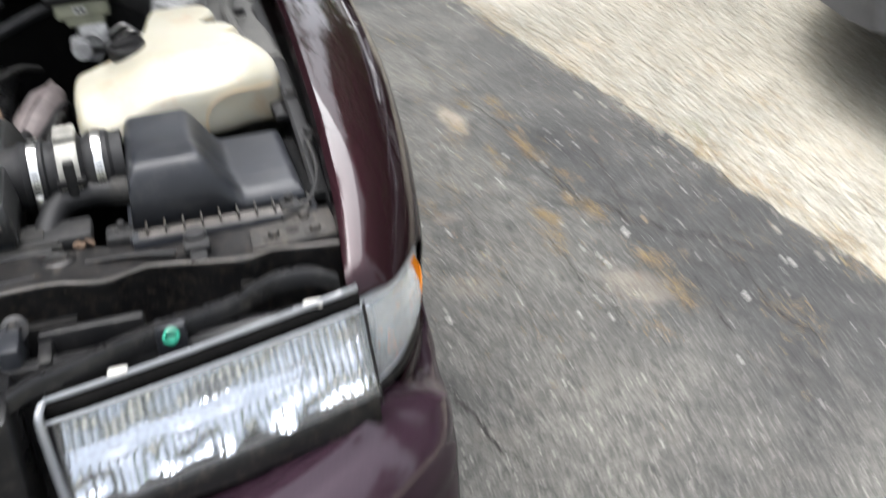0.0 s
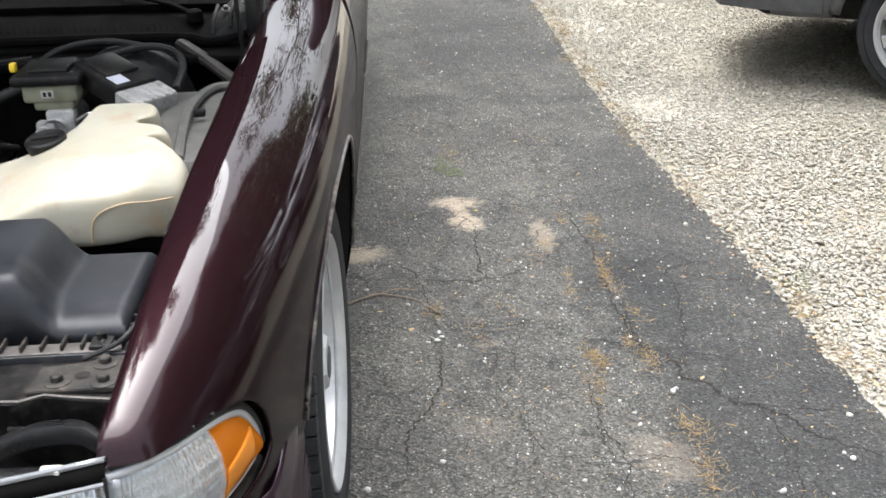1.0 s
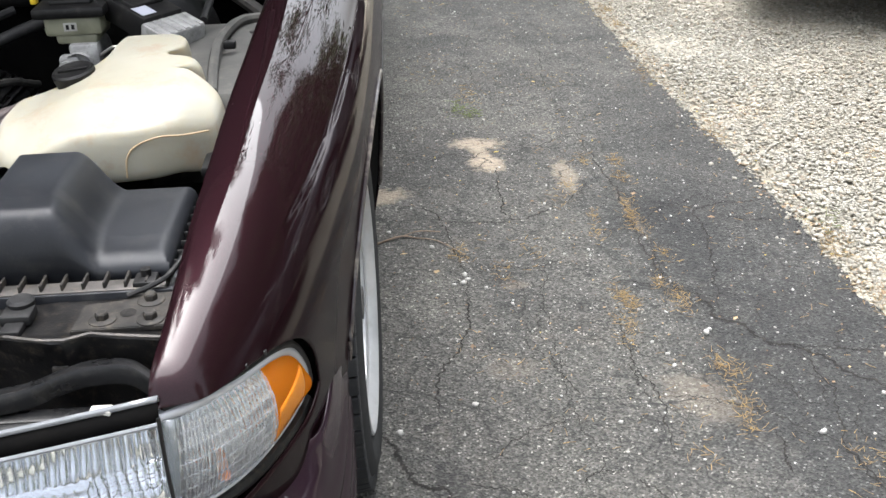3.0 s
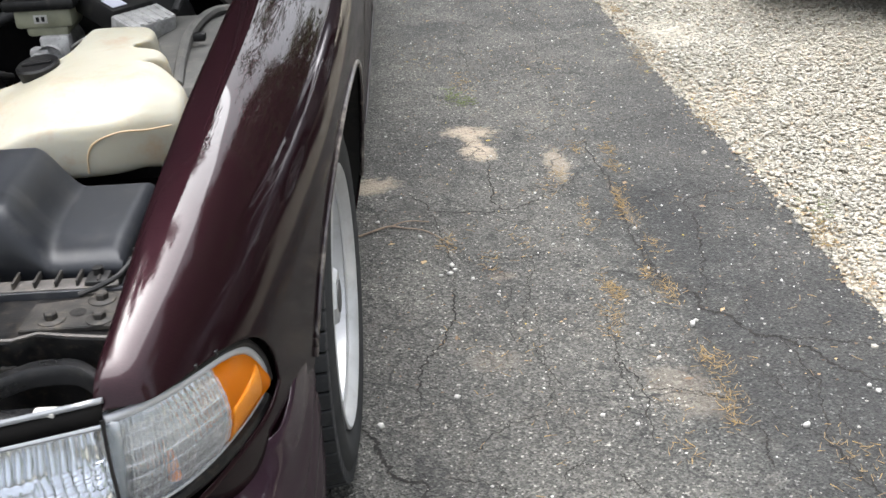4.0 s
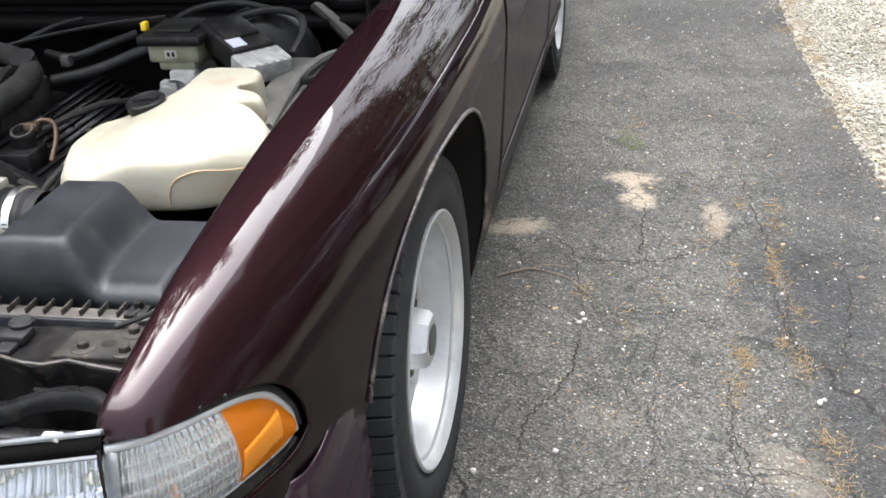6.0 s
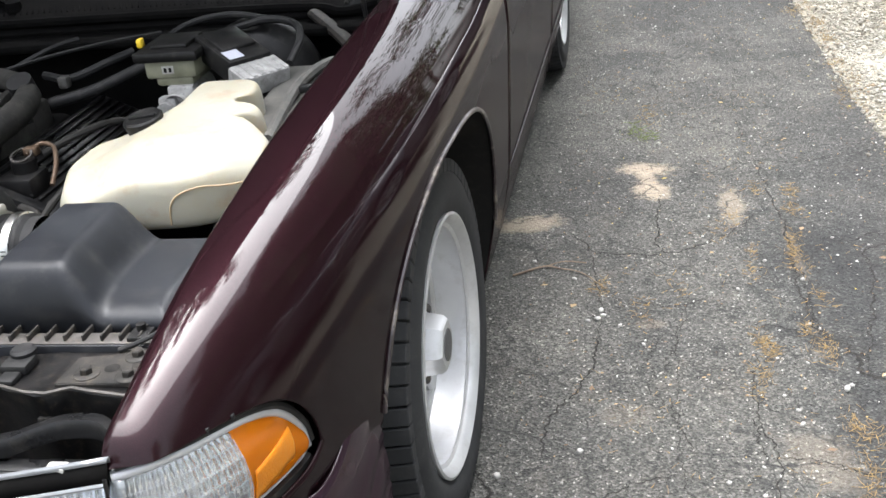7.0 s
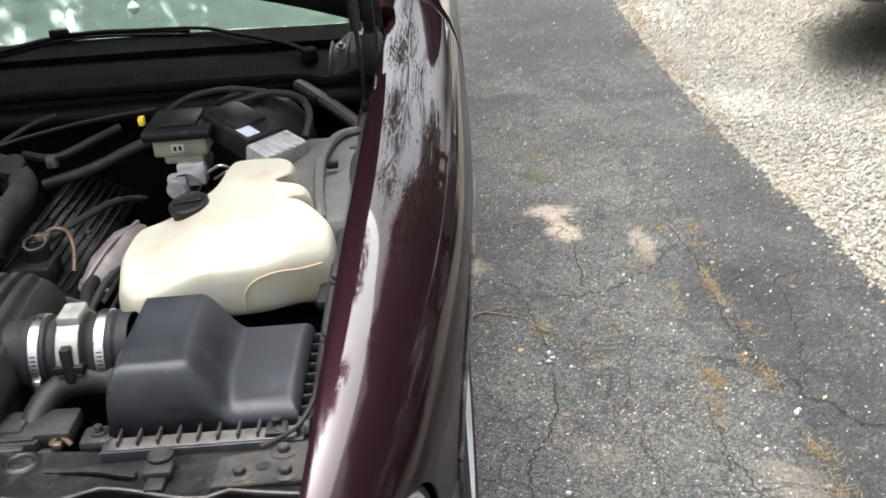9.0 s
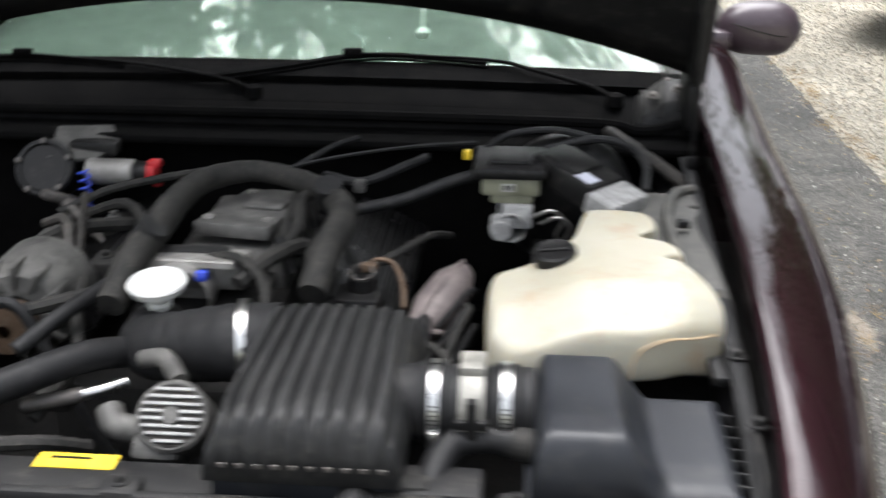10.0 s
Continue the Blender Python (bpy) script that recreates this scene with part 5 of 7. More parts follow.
part("shroud_plate", joined(slab([(0.318, -0.600), (0.318, -0.545), (0.345, -0.532), (0.408, -0.528), (0.416, -0.565), (0.410, -0.600)], 0.755, 0.770, 0.004), moved(block(-0.018, 0.018, -0.014, 0.014, 0, 0.008, 0.004), pose(0.372, -0.570, 0.768)), block(0.318, 0.326, -0.598, -0.545, 0.766, 0.776, 0.003)), GRIME, radiator, "dusty plastic plate beside the shroud")
part("latch_bump", joined(block(0.290, 0.334, -0.618, -0.560, 0.756, 0.773, 0.008), block(0.300, 0.322, -0.618, -0.590, 0.770, 0.781, 0.006)), DUSTY, radiator, "rounded dusty latch")

# cowl, wipers, windscreen
rows = []
for i in range(61):
    x = -0.80 + 1.605 * i / 60
    c = 1 - (abs(x) / 0.82) ** 2
    rows.append([(x, 0.435, 0.862), (x, 0.43, 0.885), (x, 0.437, 0.896), (x, 0.45, 0.896), (x, 0.462, 0.882), (x, 0.50, 0.890 + 0.012 * c), (x, 0.545 + 0.0 * c, 0.912 + 0.02 * c), (x, 0.575 - 0.01 * c, 0.915 + 0.02 * c), (x, 0.61, 0.915 + 0.016 * c), (x, 0.66, 0.895)])
cowl = part("cowl_panel", grid(rows), COWLING, car, "dusty black cowl panel below the windscreen", solid=0.004)
part("bay_seal", tube([(-0.78, 0.445, 0.895), (-0.3, 0.435, 0.905), (0.3, 0.435, 0.905), (0.62, 0.44, 0.90), (0.70, 0.43, 0.89), (0.79, 0.45, 0.90)], 0.010, 8), NEARBLACK, cowl, "black rubber seal along the bay's rear edge")
for k in range(92):
    x = -0.62 + k * 0.0135
    c = 1 - (abs(x) / 0.82) ** 2
    part("cowl_slat", moved(block(-0.0016, 0.0016, -0.022, 0.022, -0.004, 0.0012, 0.0004), pose(x, 0.528, 0.9025 + 0.016 * c, 26, 0, 18)), COWLING, cowl)
end = part("cowl_end", joined(dome(0.690, 0.815, 0.452, 0.570, 0.872, lambda x, y: 0.905 + 0.035 * soft((x - 0.69) / 0.07) + 0.022 * soft((y - 0.47) / 0.07) - 0.010 * soft((x - 0.775) / 0.02), 40, 36, side=0.02), block(0.752, 0.800, 0.56, 0.63, 0.93, 0.972, 0.012)), DUSTY, cowl, "dusty moulded end of the cowl panel", solid=0.003)
for x, y in ((0.724, 0.500), (0.768, 0.490), (0.755, 0.545)):
    part("cowl_bolt", bolt(x, y, 0.955 if x > 0.74 else 0.938, 0.006, 0.011, (0, -0.35, 0.94)), OLDSTEEL, end)
for k in range(3):
    part("cowl_fold", tube([(0.700 + 0.035 * k, 0.452, 0.900 + 0.012 * k), (0.702 + 0.035 * k, 0.470, 0.925 + 0.012 * k), (0.706 + 0.035 * k, 0.52, 0.944 + 0.010 * k)], 0.004, 6), GRIME, end)


def wiper(pivot, reach, blade, hold):
    """A wiper: arm from its pivot to the blade's holder, and a bowed blade lying along the foot of the glass."""
    p, r = Vector(pivot), Vector(reach)
    arm = tube([p, p.lerp(r, 0.2) + Vector((0, 0, 0.010)), p.lerp(r, 0.6) + Vector((0, 0, 0.008)), r, hold], lambda t: 0.0095 - 0.005 * t, 8, flat=0.6)
    w = part("wiper", joined(arm, moved(lathe([(0, 0.018), (0.02, 0.016), (0.024, 0.01), (0.024, 0.0005)], 16, "z"), Matrix.Translation(p - Vector((0, 0, 0.012))))), COWLING, car, "black wiper resting at the foot of the glass")
    part("blade", joined(tube(blade, 0.006, 6), tube([Vector(q) + Vector((0, -0.003, -0.008)) for q in blade], 0.003, 6)), COWLING, w)
    part("holder", moved(block(-0.020, 0.020, -0.007, 0.007, -0.005, 0.010, 0.003), Matrix.Translation(Vector(hold))), COWLING, w)
    return w


wiper((0.655, 0.525, 0.925), (0.405, 0.592, 0.981), [(-0.125, 0.538, 0.951), (0.008, 0.564, 0.967), (0.113, 0.588, 0.981), (0.226, 0.597, 0.985), (0.405, 0.590, 0.976)], (0.135, 0.588, 0.990))
wiper((-0.055, 0.525, 0.925), (-0.317, 0.562, 0.966), [(-0.98, 0.545, 0.944), (-0.80, 0.566, 0.957), (-0.60, 0.586, 0.968), (-0.44, 0.580, 0.967), (-0.33, 0.564, 0.958)], (-0.545, 0.584, 0.976))


def screen_point(u, v, up=0.0):
    """The windscreen: u from -1 to 1 across, v from 0 at the foot to 1 at the roof."""
    x = u * (0.79 - 0.20 * v)
    c = 1 - u * u
    return (x, 0.63 - 0.02 * c + 0.78 * v - 0.07 * c * v + up * -0.5, 0.962 + 0.016 * c + 0.40 * v + 0.03 * c * v + up * 0.86)


part("windscreen", grid([[screen_point(u, v) for v in [-0.075 + 1.075 * k / 16 for k in range(17)]] for u in [-1 + k / 16 for k in range(33)]]), GLASS, car, "greenish curved windscreen reflecting trees and sky", solid=0.005).visible_shadow = False
# black strip laid over the glass foot for its dark reflection and shade
part("glass_foot_shade", grid([[screen_point(u, v, h) for v, h in ((-0.070, -0.03), (-0.080, 0.0), (-0.078, 0.007), (-0.022, 0.006))] for u in [-1 + k / 16 for k in range(33)]]), COWLING, car, "black strip standing in for the dark reflection at the foot of the glass")
for s in (1, -1):
    part("roof_pillar", tube([screen_point(s * 1.02, v, 0.0) for v in (0, 0.3, 0.6, 1.0)], 0.03, 8), PAINT, car)
    part("side_window", grid([[(s * (0.845 - 0.22 * v), y + (0.5 - 0.16 * (y - 0.9)) * v, 1.0 + 0.36 * v) for v in [k / 6 for k in range(7)]] for y in [0.95 + 0.2 * k for k in range(14)]]), GLASS, car, solid=0.004)
part("roof", grid([[(x, y, 1.385 - 0.05 * (x / 0.6) ** 2 - 0.03 * ((y - 2.1) / 0.8) ** 2) for x in [-0.6 + 0.1 * k for k in range(13)]] for y in [1.38 + 0.1 * k for k in range(16)]]), PAINT, car, solid=0.02)
part("rear_body", grid([[(x, y, between([(2.85, 1.34), (3.35, 1.06), (4.2, 1.02), (4.32, 0.7), (4.3, 0.3)], y if y < 4.3 else 4.3) - 0.03 * (x / 0.8) ** 2) for x in [-0.8 + 0.1 * k for k in range(17)]] for y in [2.85 + 0.073 * k for k in range(20)]]), PAINT, car, solid=0.02)
part("tail", block(-0.88, 0.88, 4.24, 4.36, 0.25, 0.95, 0.05), PAINT, car)
part("floorpan", block(-0.80, 0.80, 0.5, 4.2, 0.2, 0.24), DARK, car)
part("dashboard", grid([[(x, y, between([(0.60, 0.905), (0.70, 0.93), (0.9, 0.985), (1.15, 0.99), (1.22, 0.95), (1.3, 0.7)], y) - 0.02 * (x / 0.7) ** 2) for y in [0.6 + 0.05 * k for k in range(15)]] for x in [-0.74 + 0.0925 * k for k in range(17)]]), CABIN, car, "grey dashboard top behind the glass")
for s in (0.36, -0.36):
    part("front_seat", joined(block(s - 0.26, s + 0.26, 1.5, 2.05, 0.5, 0.66, 0.06), moved(block(-0.25, 0.25, -0.07, 0.07, 0, 0.62, 0.05), pose(s, 2.08, 0.62, -15))), CABIN, car)
part("rear_seat", block(-0.65, 0.65, 2.75, 3.0, 0.5, 1.1, 0.08), CABIN, car)
part("rear_window", grid([[(x, 2.86 + 0.5 * v, 1.33 - 0.26 * v) for v in (0, 0.5, 1)] for x in (-0.6, 0, 0.6)]), GLASS, car, solid=0.004)

ornament = part("hanging_ornament", moved(lathe([(-0.013, 0.0005), (-0.012, 0.006), (-0.006, 0.012), (0.002, 0.0135), (0.008, 0.010), (0.013, 0.003), (0.014, 0.0005)], 24, "z"), pose(0.262, 0.722, 1.004)), WHITE, None)
tagged(ornament, "small round white ornament hanging inside the windscreen", "ornament")
part("cord", tube([(0.262, 0.722, 1.017), (0.262, 0.745, 1.05), (0.262, 0.80, 1.10)], 0.0022, 6, 3), WHITE, ornament)

# raised bonnet
rows = []
LEAN = radians(66)
for i in range(41):
    u = -1 + i / 20
    row = []
    for k in range(25):
        v = k / 24
        half = 0.805 - 0.05 * v ** 2
        x = u * half
        c = 1 - abs(u) ** 2.2
        bow = 0.035 * c * math.sin(math.pi * min(1, 0.25 + v))
        d = 1.22 * v * (1 - 0.03 * u * u)
        row.append((x, 0.47 - d * math.cos(LEAN) + bow * 0.9, 0.99 + 0.125 * c + d * math.sin(LEAN) + bow * 0.4 - 0.125 * c * v))
    rows.append(row)
bonnet = part("bonnet", grid(rows), PAINT, car, "raised dark bonnet", solid=-0.012)
bonnet.data.materials.append(BLACK)
inner_rows = [[Vector((p[0] * 1.012, p[1] - 0.013, p[2] - 0.006)) for p in r] for r in rows]
part("bonnet_liner", grid(inner_rows), BLACK, bonnet, "black underside of the bonnet", solid=0.006)
part("hinge", joined(block(0.775, 0.80, 0.40, 0.52, 0.90, 0.985, 0.006), moved(block(-0.012, 0.012, -0.01, 0.10, -0.02, 0.16, 0.006), pose(0.79, 0.44, 0.96, 20))), BLACK, car)
strut = part("gas_strut", tube([(0.778, 0.30, 0.876), (0.774, 0.285, 1.05)], 0.0045, 10, 1), BLACK, car, "black gas strut holding the bonnet up")
part("cylinder", tube([(0.775, 0.288, 1.02), (0.765, 0.25, 1.45)], 0.0105, 12, 1), BLACK, strut)
part("ball_joint", moved(lathe([(-0.012, 0.0005), (-0.012, 0.008), (0.0, 0.012), (0.012, 0.008), (0.012, 0.0005)], 14, "z"), pose(0.778, 0.30, 0.872)), BLACK, strut)
part("bay_brace", tube([(0.64, 0.43, 0.888), (0.70, 0.365, 0.865), (0.785, 0.262, 0.83)], 0.018, 10, 4, flat=0.65), DUSTEEL, car, "dark diagonal brace bar")

# door mirror
mir = []
for k in range(25):
    t = k / 24
    r = max(0.05, 1 - abs(2 * t - 1) ** 3.2) ** 0.5 * (0.90 + 0.10 * t)
    mir.append([(0.893 + 0.186 * t, 0.875 + 0.03 * t + 0.052 * r * abs(math.cos(a)) ** 0.9 * (1 if math.cos(a) > 0 else -1), 1.0 - 0.006 * t + 0.062 * r * abs(math.sin(a)) ** 0.85 * (1 if math.sin(a) > 0 else -1)) for a in (2 * math.pi * (j + 0.5) / 28 for j in range(28))])
# the soft lilac sky reflection is put into the base colour, under dust blotches
MIRRORCHERRY = worn("cherry plastic with sky sheen in its colour", (0.034, 0.022, 0.029), (0.056, 0.039, 0.049), 0.42, dust=(0.16, 0.13, 0.14), amount=0.35, scale=14, relief=0.1, Coat_Weight=0.5, Coat_Roughness=0.2)
mirror = part("door_mirror", grid(mir, True, True), MIRRORCHERRY, car, "rounded cherry door mirror housing with painted sky sheen")
part("mirror_foot", block(0.845, 0.92, 0.83, 0.93, 0.955, 1.0, 0.014), MIRRORCHERRY, mirror)
part("shell_seam", tube([(0.915, 0.828, 1.018), (0.965, 0.832, 1.003), (1.015, 0.842, 0.990), (1.05, 0.86, 0.985)], 0.0016, 6), CRACK, mirror, "dark seam across the shell")

# ---- air intake ----
airbox = part("air_cleaner_box", joined(block(0.500, 0.735, -0.612, -0.385, 0.60, 0.762, 0.008), block(0.496, 0.742, -0.622, -0.378, 0.754, 0.768, 0.003)), PLASTIC, car, "dark grey plastic air cleaner housing")
part("lid", dome(0.502, 0.732, -0.604, -0.388, 0.768, lambda x, y: 0.797 + 0.057 * soft((0.645 - x + 0.12 * max(0, -0.52 - y)) / 0.055) - 0.10 * max(0, -0.545 - y), 60, 56, side=0.022, front=0.012), PLASTIC, airbox, "stepped dark grey lid", solid=0.003)
part("front_flange", block(0.500, 0.738, -0.640, -0.610, 0.742, 0.772, 0.002), PLASTIC, airbox)
part("dusty_ledge", block(0.508, 0.730, -0.637, -0.612, 0.7715, 0.7735, 0.0006), OLDSTEEL, airbox, "pale dust on the ledge")
for k in range(10):
    x = 0.518 + k * 0.0235
    part("rib", block(x, x + 0.003, -0.632, -0.604, 0.772, 0.781, 0.001), DUSTEEL, airbox)
for k in range(8):
    y = -0.585 + k * 0.025
    part("rib", block(0.731, 0.746, y, y + 0.003, 0.766, 0.781, 0.001), DUSTY, airbox)
part("clip", joined(block(0.692, 0.718, -0.634, -0.606, 0.763, 0.779, 0.003), moved(lathe([(0, 0.006), (0.012, 0.006), (0.012, 0.0005)], 12, "z"), pose(0.705, -0.615, 0.775))), BLACK, airbox)

AX_Y, AX_Z = -0.448, 0.805
duct = part("intake_duct", moved(lathe([(0.34, 0.044), (0.365, 0.046), (0.372, 0.05), (0.380, 0.046), (0.386, 0.05), (0.40, 0.05), (0.403, 0.046), (0.412, 0.046), (0.418, 0.050), (0.447, 0.050), (0.452, 0.044), (0.46, 0.05), (0.485, 0.05), (0.49, 0.046), (0.505, 0.046)], 40), pose(0, AX_Y, AX_Z)), RUBBER, car, "black rubber intake duct with an airflow meter")
for x in (0.388, 0.472):
    part("hose_clamp", moved(joined(lathe([(x - 0.0065, 0.0495), (x - 0.0058, 0.0522), (x + 0.0058, 0.0522), (x + 0.0065, 0.0495)], 48), block(x - 0.006, x + 0.006, -0.058, -0.046, -0.030, -0.008, 0.003)), pose(0, AX_Y, AX_Z)), CHROME, duct, "bright steel hose clamp")
    for k in range(9):
        part("clamp_slot", moved(block(x - 0.0035, x + 0.0035, -0.0009, 0.0009, 0.0518, 0.0526), pose(0, AX_Y, AX_Z) @ Matrix.Rotation(radians(66 + 6 * k), 4, "X")), GRIME, duct)
part("airflow_meter", moved(joined(lathe([(0.418, 0.044), (0.418, 0.054), (0.446, 0.054), (0.446, 0.044)], 40), block(0.417, 0.447, -0.022, 0.024, 0.044, 0.060, 0.004)), pose(0, AX_Y, AX_Z)), METERBODY, duct, "pale cast airflow meter body")
part("meter_plug", moved(joined(block(0.426, 0.440, -0.060, -0.044, -0.034, 0.034, 0.003), block(0.414, 0.452, -0.059, -0.046, -0.002, 0.009, 0.002)), pose(0, AX_Y, AX_Z)), BLACK, duct)
part("elbow_hose", tube([(0.500, -0.500, 0.782), (0.455, -0.490, 0.785), (0.415, -0.498, 0.780), (0.394, -0.535, 0.765), (0.388, -0.57, 0.735), (0.386, -0.58, 0.64)], 0.0185, 14), RUBBER, car, "thick black bent hose")
part("elbow_sleeve", tube([(0.508, -0.501, 0.782), (0.482, -0.495, 0.784)], 0.021, 14, 1), GRIME, car)
part("copper_clip", joined(tube([(0.425, -0.592, 0.757), (0.436, -0.586, 0.766), (0.450, -0.592, 0.756)], 0.0035, 8, 4), block(0.428, 0.440, -0.600, -0.588, 0.752, 0.762, 0.003)), COPPER, car, "small coppery clip")


def ribbed(x, y):
    """The resonator's flat raised ribs, parted by narrow grooves; they fan out a little to the front."""
    across = (x - 0.2505) / (0.090 + 0.008 * soft((-0.30 - y) / 0.25))
    wave = math.cos(across * 2 * math.pi * 4.5)
    groove = 0.0058 * math.tanh(2.6 * (wave + 0.35)) * soft((1.06 - abs(across)) / 0.05) * soft((-0.285 - y) / 0.02)
    return 0.861 - 0.012 * soft((-0.53 - y) / 0.08) - 0.010 * soft((y + 0.36) / 0.10) - 0.010 * abs(across) ** 4 + groove


resonator = part("intake_resonator", dome(0.142, 0.362, -0.598, -0.272, 0.782, ribbed, 210, 60, side=0.028), RIBDUST, car, "ribbed black plastic intake resonator", solid=0.003)
part("resonator_base", slab([(0.150, -0.586), (0.354, -0.586), (0.358, -0.28), (0.146, -0.28)], 0.745, 0.786, 0.004), PLASTIC, resonator)
for k in range(10):
    part("rib_tip", block(0.162 + 0.0195 * k, 0.171 + 0.0195 * k, -0.5998, -0.5965, 0.800, 0.806, 0.0012), OLDSTEEL, resonator)
part("intake_boot", tube([(0.17, -0.30, 0.795), (0.10, -0.29, 0.79), (0.03, -0.27, 0.772), (-0.03, -0.24, 0.755), (-0.05, -0.15, 0.74)], lambda t: 0.056 - 0.016 * t, 20, 8, (9, 0.0022)), RUBBER, car, "black rubber boot to the throttle")
part("boot_clamp", moved(lathe([(-0.006, 0.056), (-0.006, 0.060), (0.006, 0.060), (0.006, 0.056)], 32), pose(0.118, -0.292, 0.792, 0, 0, 8)), CHROME, car)

# ---- reservoir ----
outline = [(0.442, -0.30), (0.438, -0.22), (0.443, -0.155), (0.475, -0.135), (0.52, -0.125), (0.555, -0.085), (0.572, -0.03), (0.588, 0.010), (0.628, 0.020), (0.660, 0.002), (0.681, -0.034), (0.680, -0.064), (0.655, -0.086), (0.684, -0.098), (0.711, -0.120), (0.713, -0.146), (0.686, -0.165), (0.716, -0.178), (0.746, -0.202), (0.755, -0.238), (0.752, -0.280), (0.726, -0.300), (0.690, -0.318), (0.640, -0.332), (0.560, -0.335), (0.480, -0.330)]
ring = smooth_path([(x, y, 0) for x, y in outline + outline[:1]], 5)[:-1]
mid = Vector((0.60, -0.19, 0))


def crown(x, y):
    return 0.850 + 0.038 * soft((x - 0.46) / 0.13) - 0.030 * soft((x - 0.69) / 0.07) - 0.034 * soft((-0.245 - y) / 0.075) + 0.010 * soft((y + 0.10) / 0.08) - 0.010 * soft((y + 0.03) / 0.05)


rows = []
for scale, drop in ((0.70, 0.082), (0.92, 0.080), (0.975, 0.076), (0.995, 0.066), (1.0, 0.054), (1.0, 0.040), (0.992, 0.022), (0.972, 0.009), (0.94, 0.003), (0.88, 0.0005), (0.78, 0.0), (0.62, 0.0), (0.42, 0.0), (0.2, 0.0), (0.03, 0.0)):
    row = []
    for p in ring:
        q = mid + (p - mid) * scale
        row.append((q.x, q.y, crown(q.x, q.y) - drop))
    rows.append(row)
tank = part("washer_reservoir", grid(rows, True, True), TANKP, car, "yellowed white plastic washer reservoir")
_skin = tank.modifiers.new("moulded", "REMESH")
_skin.mode, _skin.voxel_size, _skin.use_smooth_shade = "VOXEL", 0.0035, True
_ease = tank.modifiers.new("rounding", "SMOOTH")
_ease.factor, _ease.iterations = 0.5, 4
part("mould_line", tube([(0.628, -0.3335, 0.785), (0.632, -0.3335, 0.812), (0.646, -0.3315, 0.829), (0.676, -0.3235, 0.837), (0.708, -0.3115, 0.834), (0.738, -0.2935, 0.832)], 0.0014, 6), worn("browned plastic seam", (0.34, 0.24, 0.14), (0.44, 0.33, 0.2), 0.6), tank, "browned moulding line")
part("cap", moved(joined(lathe([(-0.014, 0.028), (0.002, 0.031), (0.007, 0.031), (0.010, 0.028), (0.008, 0.022), (0.008, 0.0005)], 36, "z"), block(-0.022, 0.022, -0.004, 0.004, 0.007, 0.012, 0.002)), pose(0.531, -0.155, 0.878, 8, -6)), BLACK, tank, "round black filler cap")
part("tank_screw", bolt(0.730, -0.232, 0.853, 0.008, 0.016), DUSTEEL, tank)

# ---- brake unit and modules ----
booster = part("brake_booster", moved(lathe([(0.44, 0.10), (0.40, 0.118), (0.36, 0.120), (0.33, 0.10), (0.315, 0.06), (0.31, 0.0005)], 40, "y"), pose(0.56, -0.08, 0.80)), BLACK, car, "round black brake booster")
master = part("master_cylinder", joined(block(0.415, 0.51, 0.115, 0.225, 0.865, 0.898, 0.006), block(0.43, 0.50, 0.12, 0.22, 0.85, 0.87, 0.006)), RESERVE, car, "stained brake fluid reservoir")
part("lid", joined(block(0.40, 0.52, 0.105, 0.24, 0.896, 0.915, 0.006), block(0.425, 0.495, 0.13, 0.215, 0.913, 0.922, 0.004)), BLACK, master, "black reservoir lid")
part("caution_mark", block(0.448, 0.470, 0.1135, 0.1145, 0.874, 0.888), OLDWHITE, master)
for k in range(2):
    part("mark_bar", block(0.452 + 0.009 * k, 0.457 + 0.009 * k, 0.1128, 0.1134, 0.877, 0.885), BLACK, master)
part("casting", joined(moved(lathe([(-0.02, 0.024), (0.14, 0.026), (0.14, 0.0005)], 24, "y"), pose(0.465, 0.12, 0.815)), block(0.432, 0.468, 0.10, 0.125, 0.795, 0.835, 0.008), moved(lathe([(-0.008, 0.0005), (-0.008, 0.016), (0.01, 0.018)], 20, "y"), pose(0.448, 0.10, 0.812)), block(0.45, 0.50, 0.11, 0.14, 0.81, 0.852, 0.006)), PALEALLOY, master, "cast aluminium cylinder body")
part("yellow_clip", block(0.383, 0.394, 0.168, 0.185, 0.908, 0.924, 0.003), YELLOW, master, "small yellow clip")
for k, (dx, dz) in enumerate(((0, 0), (0.012, -0.012))):
    part("brake_line", tube([(0.50 + dx, 0.12, 0.83 + dz), (0.53 + dx, 0.11, 0.845 + dz), (0.55 + dx, 0.12, 0.825 + dz), (0.54 + dx, 0.14, 0.79 + dz), (0.56, 0.2, 0.75)], 0.003, 8), STEEL, master)
ax = Vector((0.72, -0.66, -0.24)).normalized()
cross = Vector((0.66, 0.75, 0.0)).normalized()
MOD = Matrix((ax, cross, ax.cross(cross))).transposed().to_4x4()
MOD.translation = (0.572, 0.150, 0.892)
module = part("control_module", moved(joined(block(-0.07, 0.058, -0.042, 0.042, -0.024, 0.020, 0.006), block(-0.05, 0.02, -0.034, 0.034, 0.018, 0.026, 0.004)), MOD), BLACK, car, "black module with a ribbed alloy heat sink")
part("heat_sink", moved(block(0.056, 0.112, -0.046, 0.046, -0.024, 0.012, 0.004), MOD), PALEALLOY, module, "ribbed pale alloy heat sink")
for k in range(6):
    part("cooling_fin", moved(block(0.060, 0.110, -0.042 + 0.0155 * k, -0.033 + 0.0155 * k, 0.011, 0.0135, 0.001), MOD), PALEALLOY, module)
